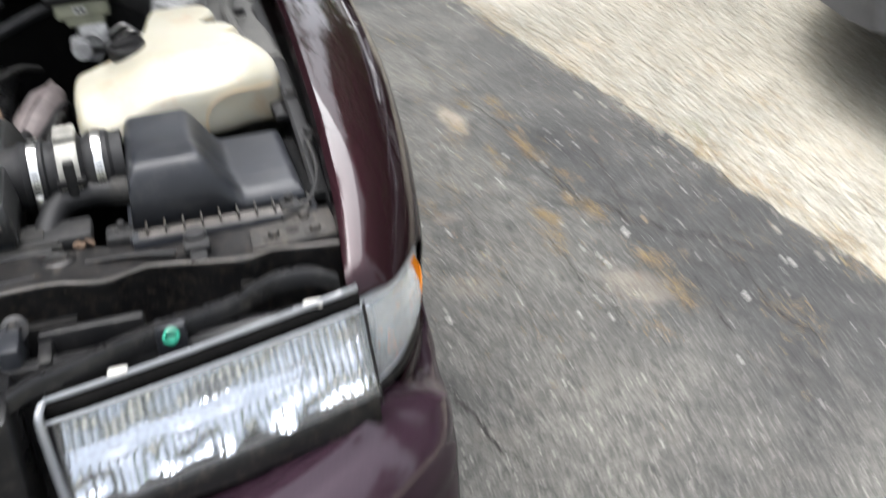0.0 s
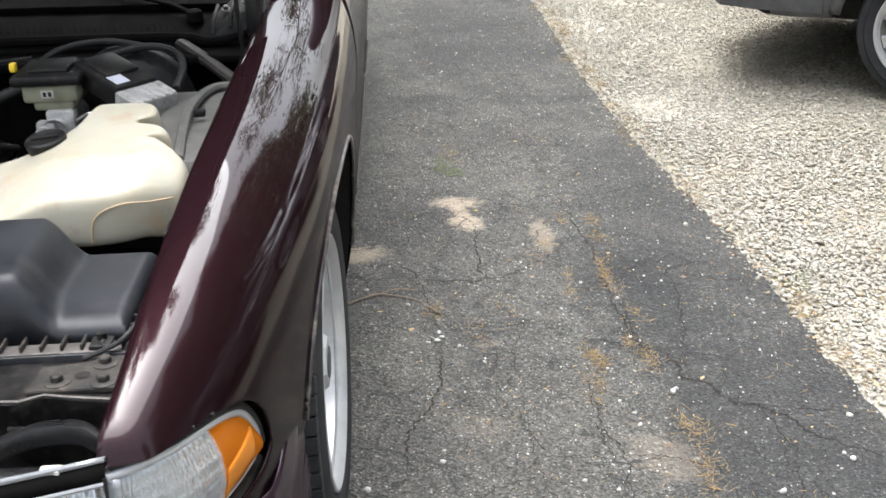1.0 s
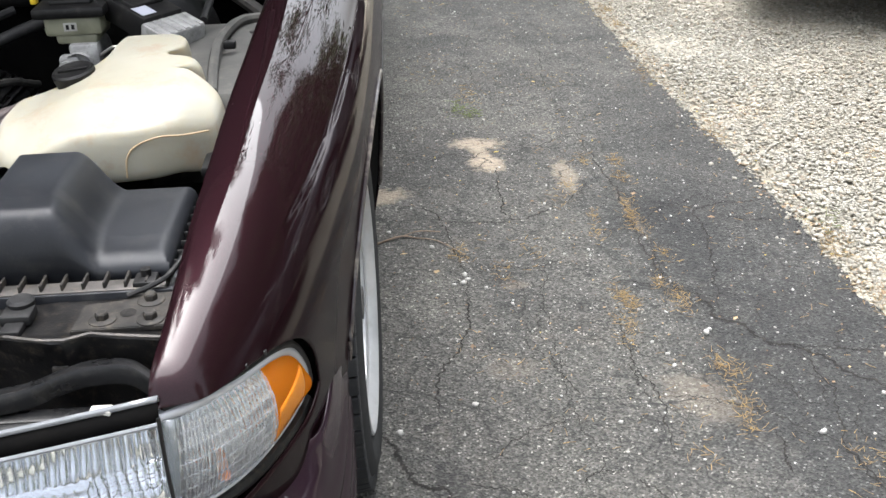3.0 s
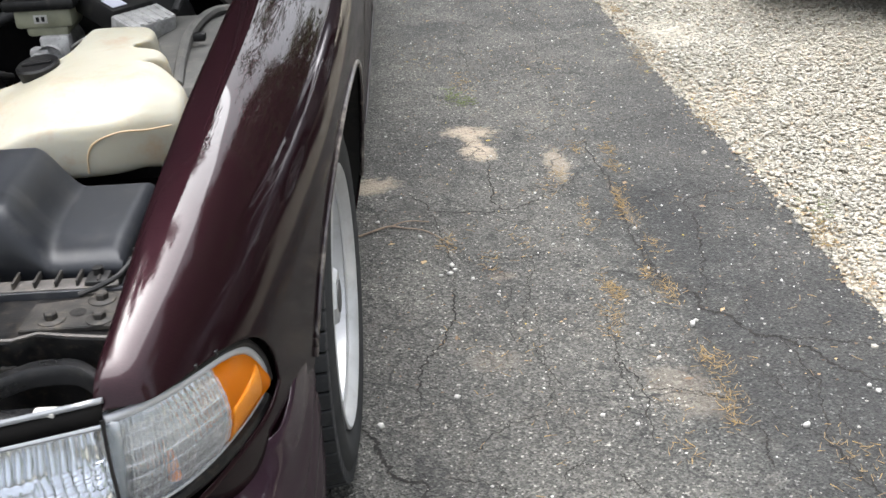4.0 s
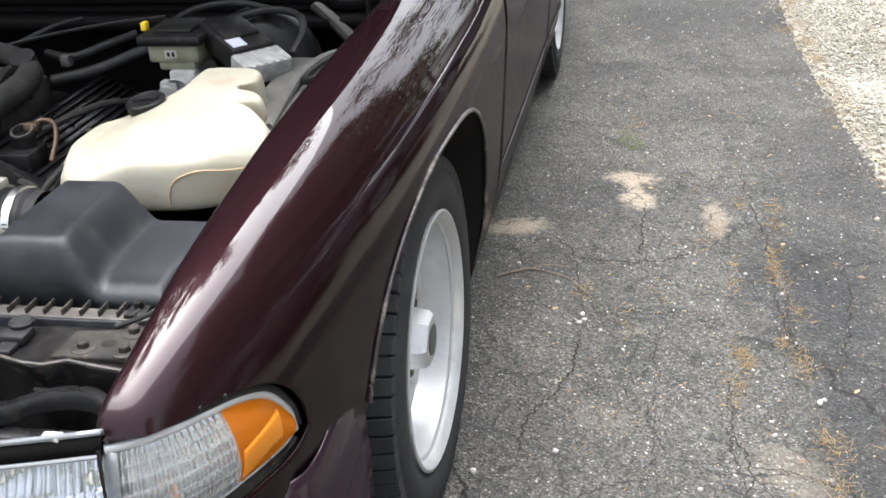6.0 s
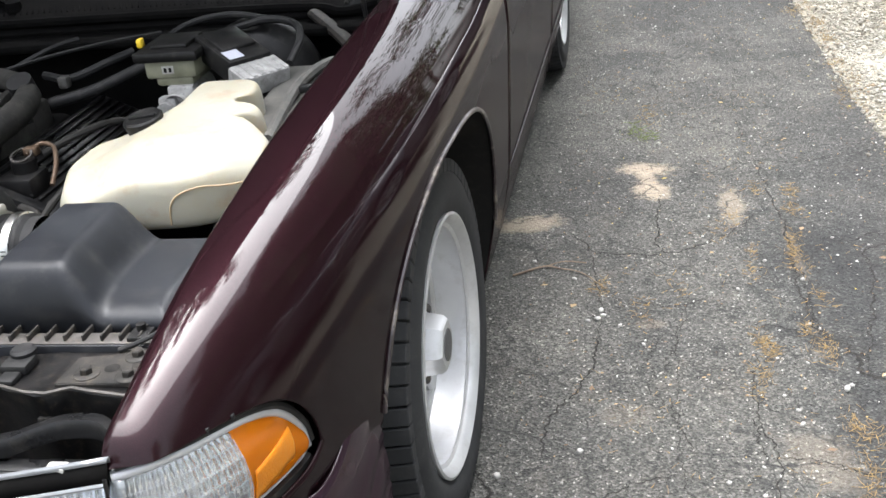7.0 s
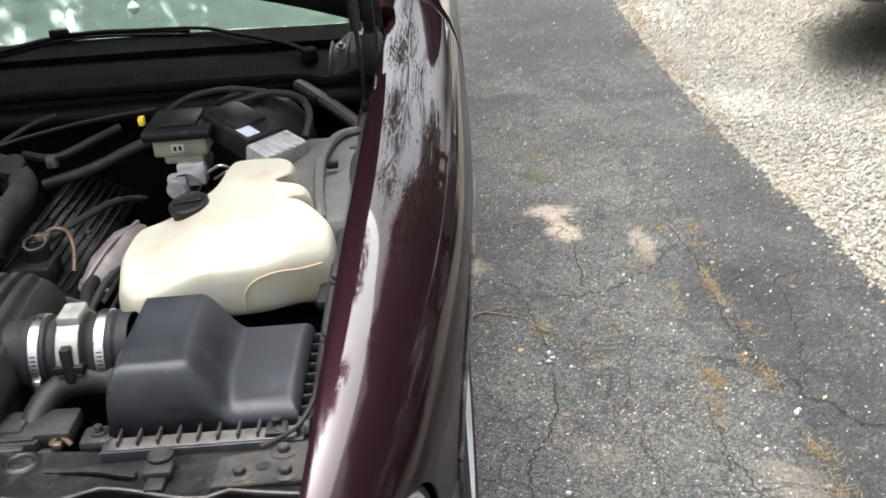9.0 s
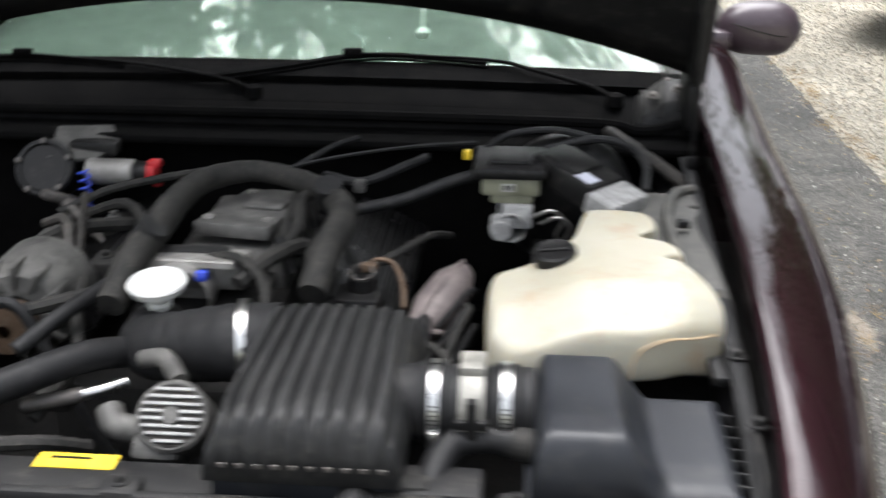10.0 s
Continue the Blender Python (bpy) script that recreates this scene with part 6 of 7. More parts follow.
part("paper_label", moved(block(0.018, 0.050, -0.036, -0.008, 0.0205, 0.0215), MOD), material("faded label", (0.42, 0.43, 0.5), 0.6), module)
part("module_hose", tube([(0.52, 0.24, 0.91), (0.60, 0.255, 0.925), (0.66, 0.235, 0.92), (0.685, 0.18, 0.905), (0.68, 0.12, 0.88)], 0.007, 8), RUBBER, car)
part("module_hose", tube([(0.40, 0.20, 0.90), (0.45, 0.26, 0.925), (0.53, 0.27, 0.935), (0.60, 0.265, 0.925)], 0.006, 8), RUBBER, car)

# ---- engine ----
part("engine_block", joined(block(-0.24, 0.24, -0.16, 0.40, 0.35, 0.64, 0.03), block(-0.12, 0.12, -0.1, 0.36, 0.62, 0.74, 0.02)), DARK, car)
for s in (1, -1):
    cov = part("valve_cover", moved(block(-0.075, 0.065, -0.24, 0.24, -0.03, 0.035, 0.012), pose(s * 0.235, 0.13, 0.708, 0, s * 26)), GLOSSBLACK, car, "black valve cover")
    for k in range(8):
        part("rib", moved(block(-0.062 + 0.015 * k, -0.057 + 0.015 * k, -0.22, 0.22, 0.034, 0.041, 0.001), pose(s * 0.235, 0.13, 0.708, 0, s * 26)), BLACK, cov)
    part("cover_bolt", bolt(s * 0.27, 0.12, 0.728, 0.007, 0.012), OLDSTEEL, cov)
part("heat_shield", moved(joined(lathe([(-0.082, 0.012), (-0.070, 0.024), (-0.02, 0.037), (0.04, 0.034), (0.075, 0.018), (0.088, 0.004)], 24, "y"), tube([(0.0, -0.078, 0.026), (0.006, 0.0, 0.038), (0.0, 0.08, 0.018)], 0.004, 8), tube([(-0.036, -0.05, 0.0), (0.0, -0.082, 0.018), (0.034, -0.06, 0.0)], 0.005, 8)), pose(0.362, -0.035, 0.742, 20, 0, -26)), worn("dull rose metal", (0.15, 0.125, 0.12), (0.25, 0.21, 0.20), 0.6, dust=(0.10, 0.085, 0.075), amount=0.6, scale=30, metal=0.3), car, "dull metal heat shield")
plenum = part("intake_manifold", joined(moved(block(-0.065, 0.065, -0.12, 0.12, -0.012, 0.012, 0.004), pose(0.03, 0.16, 0.805, -6, 0, -8)), block(-0.07, 0.11, 0.0, 0.30, 0.72, 0.79, 0.012)), GREYPLATE, car, "dirty grey cast intake manifold")
for u, v, w in ((-0.05, -0.09, 0.010), (0.05, -0.08, 0.009), (0.045, 0.07, 0.012), (-0.045, 0.09, 0.008)):
    part("boss", moved(lathe([(0.008, w), (0.016, w * 0.9), (0.017, 0.0005)], 14, "z"), pose(0.03, 0.16, 0.805, -6, 0, -8) @ Matrix.Translation((u, v, 0))), ALLOY, plenum)
part("plenum_step", moved(block(-0.02, 0.05, -0.02, 0.10, 0.010, 0.020, 0.006), pose(0.03, 0.16, 0.805, -6, 0, -8)), GREYPLATE, plenum)
part("fuel_rail", tube([(0.085, 0.26, 0.822), (0.095, 0.15, 0.824), (0.10, 0.03, 0.818), (0.095, -0.04, 0.80)], 0.007, 8), GRIME, car)
for k in range(4):
    part("injector", tube([(0.098, 0.20 - 0.065 * k, 0.825), (0.112, 0.195 - 0.065 * k, 0.80), (0.122, 0.19 - 0.065 * k, 0.77)], 0.008, 8, 3), DUSTY, car)
part("lower_plate", moved(slab([(-0.085, -0.05), (0.06, -0.06), (0.075, 0.0), (0.02, 0.035), (-0.055, 0.03)], 0.0, 0.012, 0.003), pose(-0.01, -0.03, 0.800, -8)), ALLOY, car, "pale dusty cast plate")
part("throttle_body", joined(block(-0.105, 0.055, -0.055, 0.02, 0.755, 0.80, 0.01), moved(lathe([(-0.03, 0.05), (0.03, 0.05), (0.03, 0.0005)], 24, "y"), pose(-0.035, -0.08, 0.765))), ALLOY, car, "cast throttle body")
part("linkage_cover", block(-0.10, 0.03, -0.045, -0.015, 0.798, 0.818, 0.006), DUSTY, car)
part("oil_cap", moved(lathe([(-0.038, 0.016), (-0.030, 0.018), (-0.026, 0.016), (-0.012, 0.020), (-0.008, 0.038), (0.003, 0.0425), (0.006, 0.0405), (0.003, 0.037), (0.001, 0.030), (0.001, 0.0005)], 44, "z"), pose(-0.030, -0.197, 0.830, 6)), WHITE, car, "round white filler cap")
part("blue_plug", block(0.028, 0.044, -0.205, -0.192, 0.838, 0.854, 0.004), BLUE, car, "small blue plug")
part("upper_hose", tube([(-0.105, -0.19, 0.79), (-0.098, -0.10, 0.825), (-0.088, -0.01, 0.842), (-0.085, 0.09, 0.850), (-0.066, 0.19, 0.852), (0.0, 0.245, 0.852), (0.07, 0.225, 0.851), (0.135, 0.175, 0.848), (0.182, 0.11, 0.845), (0.196, 0.04, 0.838), (0.186, -0.05, 0.825), (0.178, -0.13, 0.79)], lambda t: 0.0215 + 0.003 * math.sin(9 * t), 14, 8, (26, 0.0012)), GRIME, car, "thick dusty grey loom round the manifold")
for p, q in (((-0.10, -0.05, 0.83), (-0.078, -0.05, 0.86)), ((0.16, 0.15, 0.83), (0.16, 0.13, 0.872))):
    part("tape_band", tube([p, q], 0.024, 12, 1), RUBBER, car)
part("loom", tube([(0.20, 0.15, 0.82), (0.28, 0.17, 0.835), (0.36, 0.19, 0.862), (0.41, 0.19, 0.878)], 0.011, 10), RUBBER, car)
part("loom", tube([(0.13, 0.27, 0.84), (0.2, 0.24, 0.84), (0.27, 0.27, 0.86), (0.31, 0.30, 0.87)], 0.008, 8), RUBBER, car)
part("loom_plug", block(0.19, 0.21, 0.205, 0.225, 0.83, 0.852, 0.004), GREYPLATE, car)
part("control_cable", tube([(0.05, 0.22, 0.862), (0.15, 0.25, 0.880), (0.28, 0.26, 0.90), (0.40, 0.25, 0.915)], 0.0035, 6), RUBBER, car)
part("control_cable", tube([(0.08, 0.24, 0.862), (0.14, 0.30, 0.885), (0.18, 0.34, 0.89)], 0.0055, 6), RUBBER, car)
coil = part("ignition_coil", joined(moved(lathe([(-0.02, 0.022), (0.010, 0.021), (0.013, 0.0005)], 20, "z"), pose(0.240, -0.046, 0.775)), block(0.20, 0.27, -0.09, -0.02, 0.72, 0.765, 0.008)), BLACK, car, "dark coil cluster with a coppery strap")
part("strap", tube([(0.243, -0.035, 0.790), (0.258, -0.012, 0.800), (0.285, -0.018, 0.797), (0.303, -0.05, 0.780), (0.310, -0.09, 0.755)], 0.0042, 10), COPPER, coil)
part("strap_ring", moved(lathe([(-0.0025, 0.016), (-0.0025, 0.0195), (0.0025, 0.0195), (0.0025, 0.016)], 24, "z"), pose(0.240, -0.046, 0.792, 20)), OLDSTEEL, coil)
part("terminal", block(0.236, 0.262, -0.036, -0.018, 0.786, 0.801, 0.004), COPPER, coil)
part("lower_hose", tube([(0.40, -0.42, 0.755), (0.36, -0.25, 0.72), (0.34, -0.12, 0.74), (0.35, -0.05, 0.72)], 0.012, 10), RUBBER, car)
for k, (a, b) in enumerate((((0.37, -0.16), (0.40, -0.05)), ((0.39, -0.22), (0.41, -0.10)), ((0.36, -0.10), (0.42, 0.03)))):
    part("wire", tube([(a[0], a[1], 0.73), ((a[0] + b[0]) / 2 + 0.02, (a[1] + b[1]) / 2, 0.765), (b[0], b[1], 0.70)], 0.004, 6), DUSTY, car)
PUMP = pose(0.063, -0.436, 0.758, 42, 0, 180)
pump = part("air_pump", joined(moved(lathe([(-0.05, 0.030), (-0.045, 0.044), (0.016, 0.046), (0.020, 0.042), (0.020, 0.0005)], 40, "y"), PUMP), moved(block(-0.012, 0.05, -0.05, 0.010, -0.055, -0.02, 0.010), PUMP), tube([(0.02, -0.43, 0.735), (-0.02, -0.42, 0.735), (-0.035, -0.40, 0.745)], 0.018, 10, 4), tube([(0.06, -0.40, 0.79), (0.03, -0.36, 0.80), (-0.005, -0.345, 0.79)], 0.013, 10, 4)), GREYPLATE, car, "round grey motor with a slotted face")
for k in range(8):
    z = -0.034 + k * 0.0092
    w = math.sqrt(max(0.0003, 0.039 ** 2 - z ** 2))
    part("slat", moved(block(-w, w, 0.0195, 0.0235, z, z + 0.0045, 0.001, 1), PUMP), PALEALLOY, pump)
part("hub_plate", moved(lathe([(0.0195, 0.012), (0.0245, 0.011), (0.0245, 0.0005)], 16, "y"), PUMP), GREYPLATE, pump)
part("dark_face", moved(lathe([(0.0198, 0.040), (0.0206, 0.039), (0.0206, 0.0005)], 32, "y"), PUMP), CRACK, pump)
part("radiator_hose", tube([(-0.40, -0.42, 0.70), (-0.28, -0.42, 0.74), (-0.18, -0.385, 0.765), (-0.10, -0.31, 0.77), (-0.05, -0.25, 0.75)], 0.022, 16), RUBBER, car, "thick black coolant hose")
part("chrome_pipe", tube([(-0.095, -0.340, 0.730), (-0.07, -0.330, 0.733), (-0.045, -0.312, 0.735)], 0.009, 12), CHROME, car, "short bright pipe end")
part("pipe_sleeve", tube([(-0.17, -0.362, 0.722), (-0.13, -0.352, 0.727), (-0.095, -0.340, 0.730)], 0.011, 12), OLDSTEEL, car)
alt = part("alternator", moved(joined(lathe([(-0.07, 0.03), (-0.065, 0.06), (-0.02, 0.078), (0.05, 0.078), (0.07, 0.06), (0.07, 0.0005)], 32, "y")), pose(-0.26, -0.09, 0.755)), GREYPLATE, car, "dusty grey alternator")
for k in range(12):
    a = 2 * math.pi * k / 12
    part("vane", moved(block(-0.004, 0.004, -0.074, -0.02, 0.04, 0.076, 0.001), pose(-0.26, -0.09, 0.755) @ Matrix.Rotation(a, 4, "Y")), GREYPLATE, alt)
part("pulley", moved(lathe([(-0.12, 0.01), (-0.12, 0.036), (-0.11, 0.04), (-0.10, 0.032), (-0.09, 0.04), (-0.08, 0.036), (-0.08, 0.0005)], 32, "y"), pose(-0.255, -0.10, 0.755)), COPPER, alt, "rusty belt pulley")
part("belt", tube([(-0.30, -0.21, 0.78), (-0.24, -0.215, 0.80), (-0.20, -0.22, 0.74), (-0.14, -0.22, 0.60), (-0.08, -0.22, 0.5)], 0.009, 6), RUBBER, car)
part("heater_hose", tube([(-0.20, -0.30, 0.77), (-0.15, -0.23, 0.80), (-0.12, -0.12, 0.80), (-0.15, 0.0, 0.77), (-0.2, 0.1, 0.72)], 0.012, 10), RUBBER, car)
part("dip_tube", tube([(-0.23, -0.02, 0.73), (-0.25, 0.08, 0.80), (-0.27, 0.16, 0.83)], 0.007, 8), DUSTEEL, car)
drum = pose(-0.395, 0.305, 0.822, 60)
comp = part("wiper_motor", joined(moved(lathe([(-0.03, 0.050), (0.022, 0.056), (0.028, 0.052), (0.028, 0.046), (0.024, 0.042), (0.024, 0.0005)], 36, "z"), drum), block(-0.36, -0.27, 0.32, 0.36, 0.845, 0.872, 0.006)), BLACK, car, "dark round motor with a pale cylinder")
part("mounting_plate", moved(slab([(-0.055, -0.03), (0.03, -0.045), (0.075, 0.0), (0.06, 0.05), (-0.04, 0.055)], -0.004, 0.004, 0.001), pose(-0.345, 0.335, 0.862, 25, 0, 15)), GREYPLATE, comp)
for k in range(5):
    a = 2 * math.pi * k / 5 + 0.4
    part("drum_bolt", moved(lathe([(0, 0.006), (0.006, 0.006), (0.007, 0.0005)], 6, "z"), drum @ Matrix.Translation((0.049 * math.cos(a), 0.049 * math.sin(a), 0.026))), OLDSTEEL, comp)
part("cylinder", moved(lathe([(0.0, 0.0005), (0.0, 0.022), (0.004, 0.0245), (0.085, 0.0245), (0.088, 0.022), (0.088, 0.0005)], 28), pose(-0.318, 0.298, 0.825)), ALLOY, comp)
part("cylinder_end", moved(lathe([(0.0, 0.018), (0.004, 0.021), (0.026, 0.021), (0.028, 0.0005)], 24), pose(-0.230, 0.298, 0.825)), BLACK, comp)
part("red_cap", joined(moved(lathe([(0.0, 0.018), (0.010, 0.021), (0.016, 0.018), (0.018, 0.0005)], 14), pose(-0.204, 0.296, 0.826)), block(-0.202, -0.178, 0.285, 0.307, 0.836, 0.852, 0.005), block(-0.196, -0.180, 0.288, 0.304, 0.800, 0.812, 0.004)), RED, comp, "red plastic cap")
coilspring = [(-0.312 + 0.0085 * math.cos(a), 0.262 + 0.0085 * math.sin(a), 0.765 + 0.0024 * a) for a in (0.6 * k for k in range(53))]
part("blue_spring", tube(coilspring, 0.0026, 6, 2), BLUE, comp, "small blue coil spring")
rod = part("link_rod", joined(tube([(-0.335, 0.222, 0.792), (-0.285, 0.185, 0.766), (-0.242, 0.152, 0.742)], lambda t: 0.012 - 0.005 * t, 10, 4), moved(block(-0.045, 0.02, -0.012, 0.012, -0.008, 0.008, 0.005), pose(-0.335, 0.225, 0.795, 0, 25, 35))), OLDSTEEL, car, "dull steel link rod")
part("throttle_bracket", tube([(-0.33, 0.12, 0.79), (-0.28, 0.09, 0.81), (-0.25, 0.02, 0.78)], 0.009, 8), OLDSTEEL, car)
part("battery_side", block(-0.70, -0.48, -0.45, -0.1, 0.60, 0.80, 0.01), BLACK, car)

CLUTTER = [
    ([(-0.16, -0.36, 0.70), (-0.13, -0.28, 0.74), (-0.16, -0.18, 0.77), (-0.19, -0.08, 0.78)], 0.008),
    ([(-0.34, -0.30, 0.72), (-0.30, -0.22, 0.76), (-0.20, -0.20, 0.79), (-0.12, -0.16, 0.80)], 0.010),
    ([(-0.30, 0.22, 0.77), (-0.22, 0.20, 0.80), (-0.16, 0.12, 0.80), (-0.14, 0.0, 0.79)], 0.009),
    ([(-0.38, 0.05, 0.74), (-0.32, 0.02, 0.78), (-0.27, 0.10, 0.79), (-0.20, 0.18, 0.77)], 0.012),
    ([(-0.10, 0.30, 0.83), (-0.18, 0.28, 0.82), (-0.26, 0.24, 0.81), (-0.34, 0.20, 0.78)], 0.007),
    ([(0.10, -0.02, 0.80), (0.12, 0.06, 0.82), (0.11, 0.14, 0.835), (0.13, 0.2, 0.84)], 0.010),
    ([(0.06, -0.10, 0.79), (0.10, -0.04, 0.81), (0.14, 0.03, 0.80), (0.17, -0.04, 0.76)], 0.012),
    ([(-0.02, -0.04, 0.80), (0.05, -0.07, 0.82), (0.10, -0.11, 0.80), (0.12, -0.18, 0.76)], 0.008),
    ([(0.30, -0.16, 0.73), (0.33, -0.22, 0.77), (0.38, -0.26, 0.77), (0.41, -0.33, 0.75)], 0.006),
    ([(0.37, -0.30, 0.74), (0.40, -0.22, 0.79), (0.41, -0.14, 0.78), (0.40, -0.04, 0.74)], 0.005),
    ([(0.24, 0.02, 0.77), (0.29, 0.05, 0.79), (0.33, 0.12, 0.79), (0.36, 0.2, 0.76)], 0.006),
    ([(-0.06, -0.42, 0.70), (-0.10, -0.46, 0.73), (-0.17, -0.47, 0.73), (-0.25, -0.44, 0.71)], 0.009),
]
for points, r in CLUTTER:
    part("loom", tube(points, r, 8, 8, (9, 0.0015)), GRIME, car)
for x, y, z, sx, sy, sz in ((-0.15, -0.30, 0.70, 0.05, 0.04, 0.03), (-0.19, 0.02, 0.76, 0.04, 0.06, 0.03), (-0.10, -0.03, 0.775, 0.05, 0.03, 0.03), (0.09, -0.055, 0.77, 0.03, 0.04, 0.03), (-0.33, 0.16, 0.74, 0.06, 0.05, 0.04), (0.12, 0.08, 0.80, 0.018, 0.03, 0.02), (-0.24, 0.20, 0.76, 0.03, 0.05, 0.03), (0.31, -0.20, 0.72, 0.03, 0.03, 0.03)):
    part("bracket", joined(block(x - sx / 2, x + sx / 2, y - sy / 2, y + sy / 2, z - sz / 2, z + sz / 2, 0.006), bolt(x, y, z + sz / 2, 0.007, 0.011)), GREYPLATE if x < -0.2 else GRIME, car)

# ---- parked grey car on the gravel ----
suv = thing("parked_car", "grey metallic car parked on the gravel", "car", (3.26, 2.66, 0), group="cars parked on the gravel")
suv.rotation_euler = (0, 0, radians(-29))          # local -x runs to its bumper, +y into its body


def body_side(y0, y1):
    rows = []
    for x in [-0.93 + 0.06 * k for k in range(77)]:
        low = 0.37 if x < -0.42 else 0.30
        for a in (0.0, 2.75):
            d = (x - a) / 0.40
            if abs(d) < 1:
                low = max(low, 0.30 + 0.37 * math.sqrt(1 - d * d))
        bow = 0.05 * max(0, (-0.6 - x) / 0.4) ** 2 * 4
        rows.append([(x, y0 + bow + 0.03, low), (x, y0 + bow, low + 0.05), (x, y0 - 0.03 + bow, 0.62 if low < 0.6 else low + 0.06), (x, y0 - 0.02 + bow, min(0.9, 0.80 + 0.1 * soft((x + 0.95) / 1.2)) if low < 0.6 else max(0.80, low + 0.08)), (x, y0 + 0.04 + bow, 0.84 + 0.18 * soft((x + 0.95) / 1.4))])
    return rows


part("side_panel", grid(body_side(0.0, 0)), SUVPAINT, suv, "grey metallic side", solid=0.01)
part("bumper", joined(slab([(-0.95, 0.18), (-0.89, 0.06), (-0.72, 0.0), (-0.44, -0.012), (-0.44, 0.2), (-0.80, 0.35), (-0.90, 0.85), (-0.80, 1.35), (-0.44, 1.5), (-0.44, 1.712), (-0.72, 1.70), (-0.89, 1.64), (-0.95, 1.52), (-1.04, 1.2), (-1.07, 0.85), (-1.04, 0.5)], 0.35, 0.62, 0.02), block(-0.66, -0.40, 0.0, 0.3, 0.325, 0.42, 0.02)), SUVPLASTIC, suv, "grey plastic bumper")
part("arch_trim", grid([[((0.37 + w) * math.cos(a), -0.03 + 0.02 * w, 0.30 + (0.37 + w) * math.sin(a)) for w in (0, 0.05)] for a in (math.radians(6 + 166 * k / 30) for k in range(31))]), SUVPLASTIC, suv, solid=0.02)
part("underbody", block(-0.75, 3.55, 0.10, 1.60, 0.30, 0.80, 0.05), DARK, suv)
part("far_side", grid([[(x, 1.70 - y, z) for x, y, z in r] for r in body_side(0.0, 0)]), SUVPAINT, suv, solid=0.01)
part("bonnet", grid([[(x, y, 0.86 + 0.17 * soft((x + 0.95) / 1.4) - 0.10 * abs((y - 0.85) / 0.82) ** 3 - 0.10 * soft((-0.75 - x) / 0.2)) for y in [0.04 + 0.0675 * k for k in range(25)]] for x in [-0.93 + 0.09 * k for k in range(17)]]), SUVPAINT, suv, solid=0.01)
part("nose", grid([[(-0.93 - 0.10 * math.sin(math.pi * k / 24), 0.04 + 0.0675 * k, z) for k in range(25)] for z in (0.60, 0.68, 0.76, 0.80)]), SUVPAINT, suv, solid=0.02)
for y in (0.16, 1.30):
    part("headlamp", block(-0.99, -0.80, y, y + 0.24, 0.66, 0.78, 0.03), REFLECT, suv, "clear car headlamp")
part("windscreen", grid([[(0.42 + 0.72 * v, 0.12 + 0.12 * v + (1.46 - 0.24 * v) * u, 1.02 + 0.44 * v) for v in [k / 6 for k in range(7)]] for u in [k / 8 for k in range(9)]]), DARKGLASS, suv, solid=0.01)
part("roof", grid([[(x, y, 1.50 - 0.05 * ((y - 0.85) / 0.6) ** 2 - 0.04 * ((x - 1.9) / 1.0) ** 2) for y in [0.24 + 0.122 * k for k in range(11)]] for x in [1.12 + 0.19 * k for k in range(11)]]), SUVPAINT, suv, solid=0.03)
for s in (0, 1):
    for name, x0, x1 in (("front_window", 0.62, 1.62), ("rear_window", 1.70, 2.62), ("quarter_window", 2.70, 3.30)):
        part(name, grid([[(max(x, 0.50 + 0.68 * v) if x < 1 else min(x, 3.45 - 0.45 * v), (0.035 + 0.17 * v) if not s else 1.665 - 0.17 * v, 1.04 + 0.38 * v) for v in [k / 5 for k in range(6)]] for x in [x0 + (x1 - x0) * k / 6 for k in range(7)]]), DARKGLASS, suv, solid=0.008)
    part("window_frame", tube([(0.42, 0.06 if not s else 1.64, 1.03), (1.12, 0.22 if not s else 1.48, 1.45), (2.2, 0.21 if not s else 1.49, 1.48), (3.02, 0.22 if not s else 1.48, 1.45), (3.6, 0.06 if not s else 1.64, 1.03)], 0.03, 8), SUVPAINT, suv)
    part("cabin_side", grid([[(x, (0.075 + 0.17 * v) if not s else 1.625 - 0.17 * v, 1.0 + 0.46 * v) for v in (0, 0.5, 1)] for x in [0.9 + 0.25 * k for k in range(10)]]), SUVPLASTIC, suv)
part("hatch", grid([[(3.02 + 0.62 * v, 0.22 - 0.14 * v + (1.26 + 0.28 * v) * u, 1.46 - 0.46 * v) for v in (0, 0.33, 0.66, 1)] for u in [k / 6 for k in range(7)]]), DARKGLASS, suv, solid=0.01)
part("tail", block(3.56, 3.78, 0.04, 1.66, 0.34, 1.02, 0.06), SUVPAINT, suv, "grey tailgate and bumper")
for cx, cy, turn in ((0.0, 0.09, -90), (2.75, 0.09, -90), (0.0, 1.6, 90), (2.75, 1.6, 90)):
    hub, rim, f = make_wheel("wheel_far", "silver multi-spoke wheel", pose(cx, cy, 0.302, 0, 0, turn), RIM, tyre_r=0.302, rim_r=0.219, half=0.105)
    hub.name = "wheel"
    hub.parent = suv
    for k in range(10):
        part("spoke", moved(spoke_shape(f, 0.04, 0.195, 0.015, 0.027, -0.008, -0.016), Matrix.Rotation(2 * math.pi * k / 10, 4, "X")), RIM, rim)
    part("hub_face", lathe([(f - 0.05, 0.06), (f - 0.012, 0.055), (f - 0.008, 0.03), (f - 0.008, 0.0005)], 30), RIM, rim)
    part("backing", lathe([(f - 0.06, 0.18), (f - 0.06, 0.0005)], 30), DARK, rim)


for x, y, turn in ((3.33, 0.245, -27), (3.22, 5.15, -29)):
    copy_thing(suv, pose(x, y, 0, 0, 0, turn))


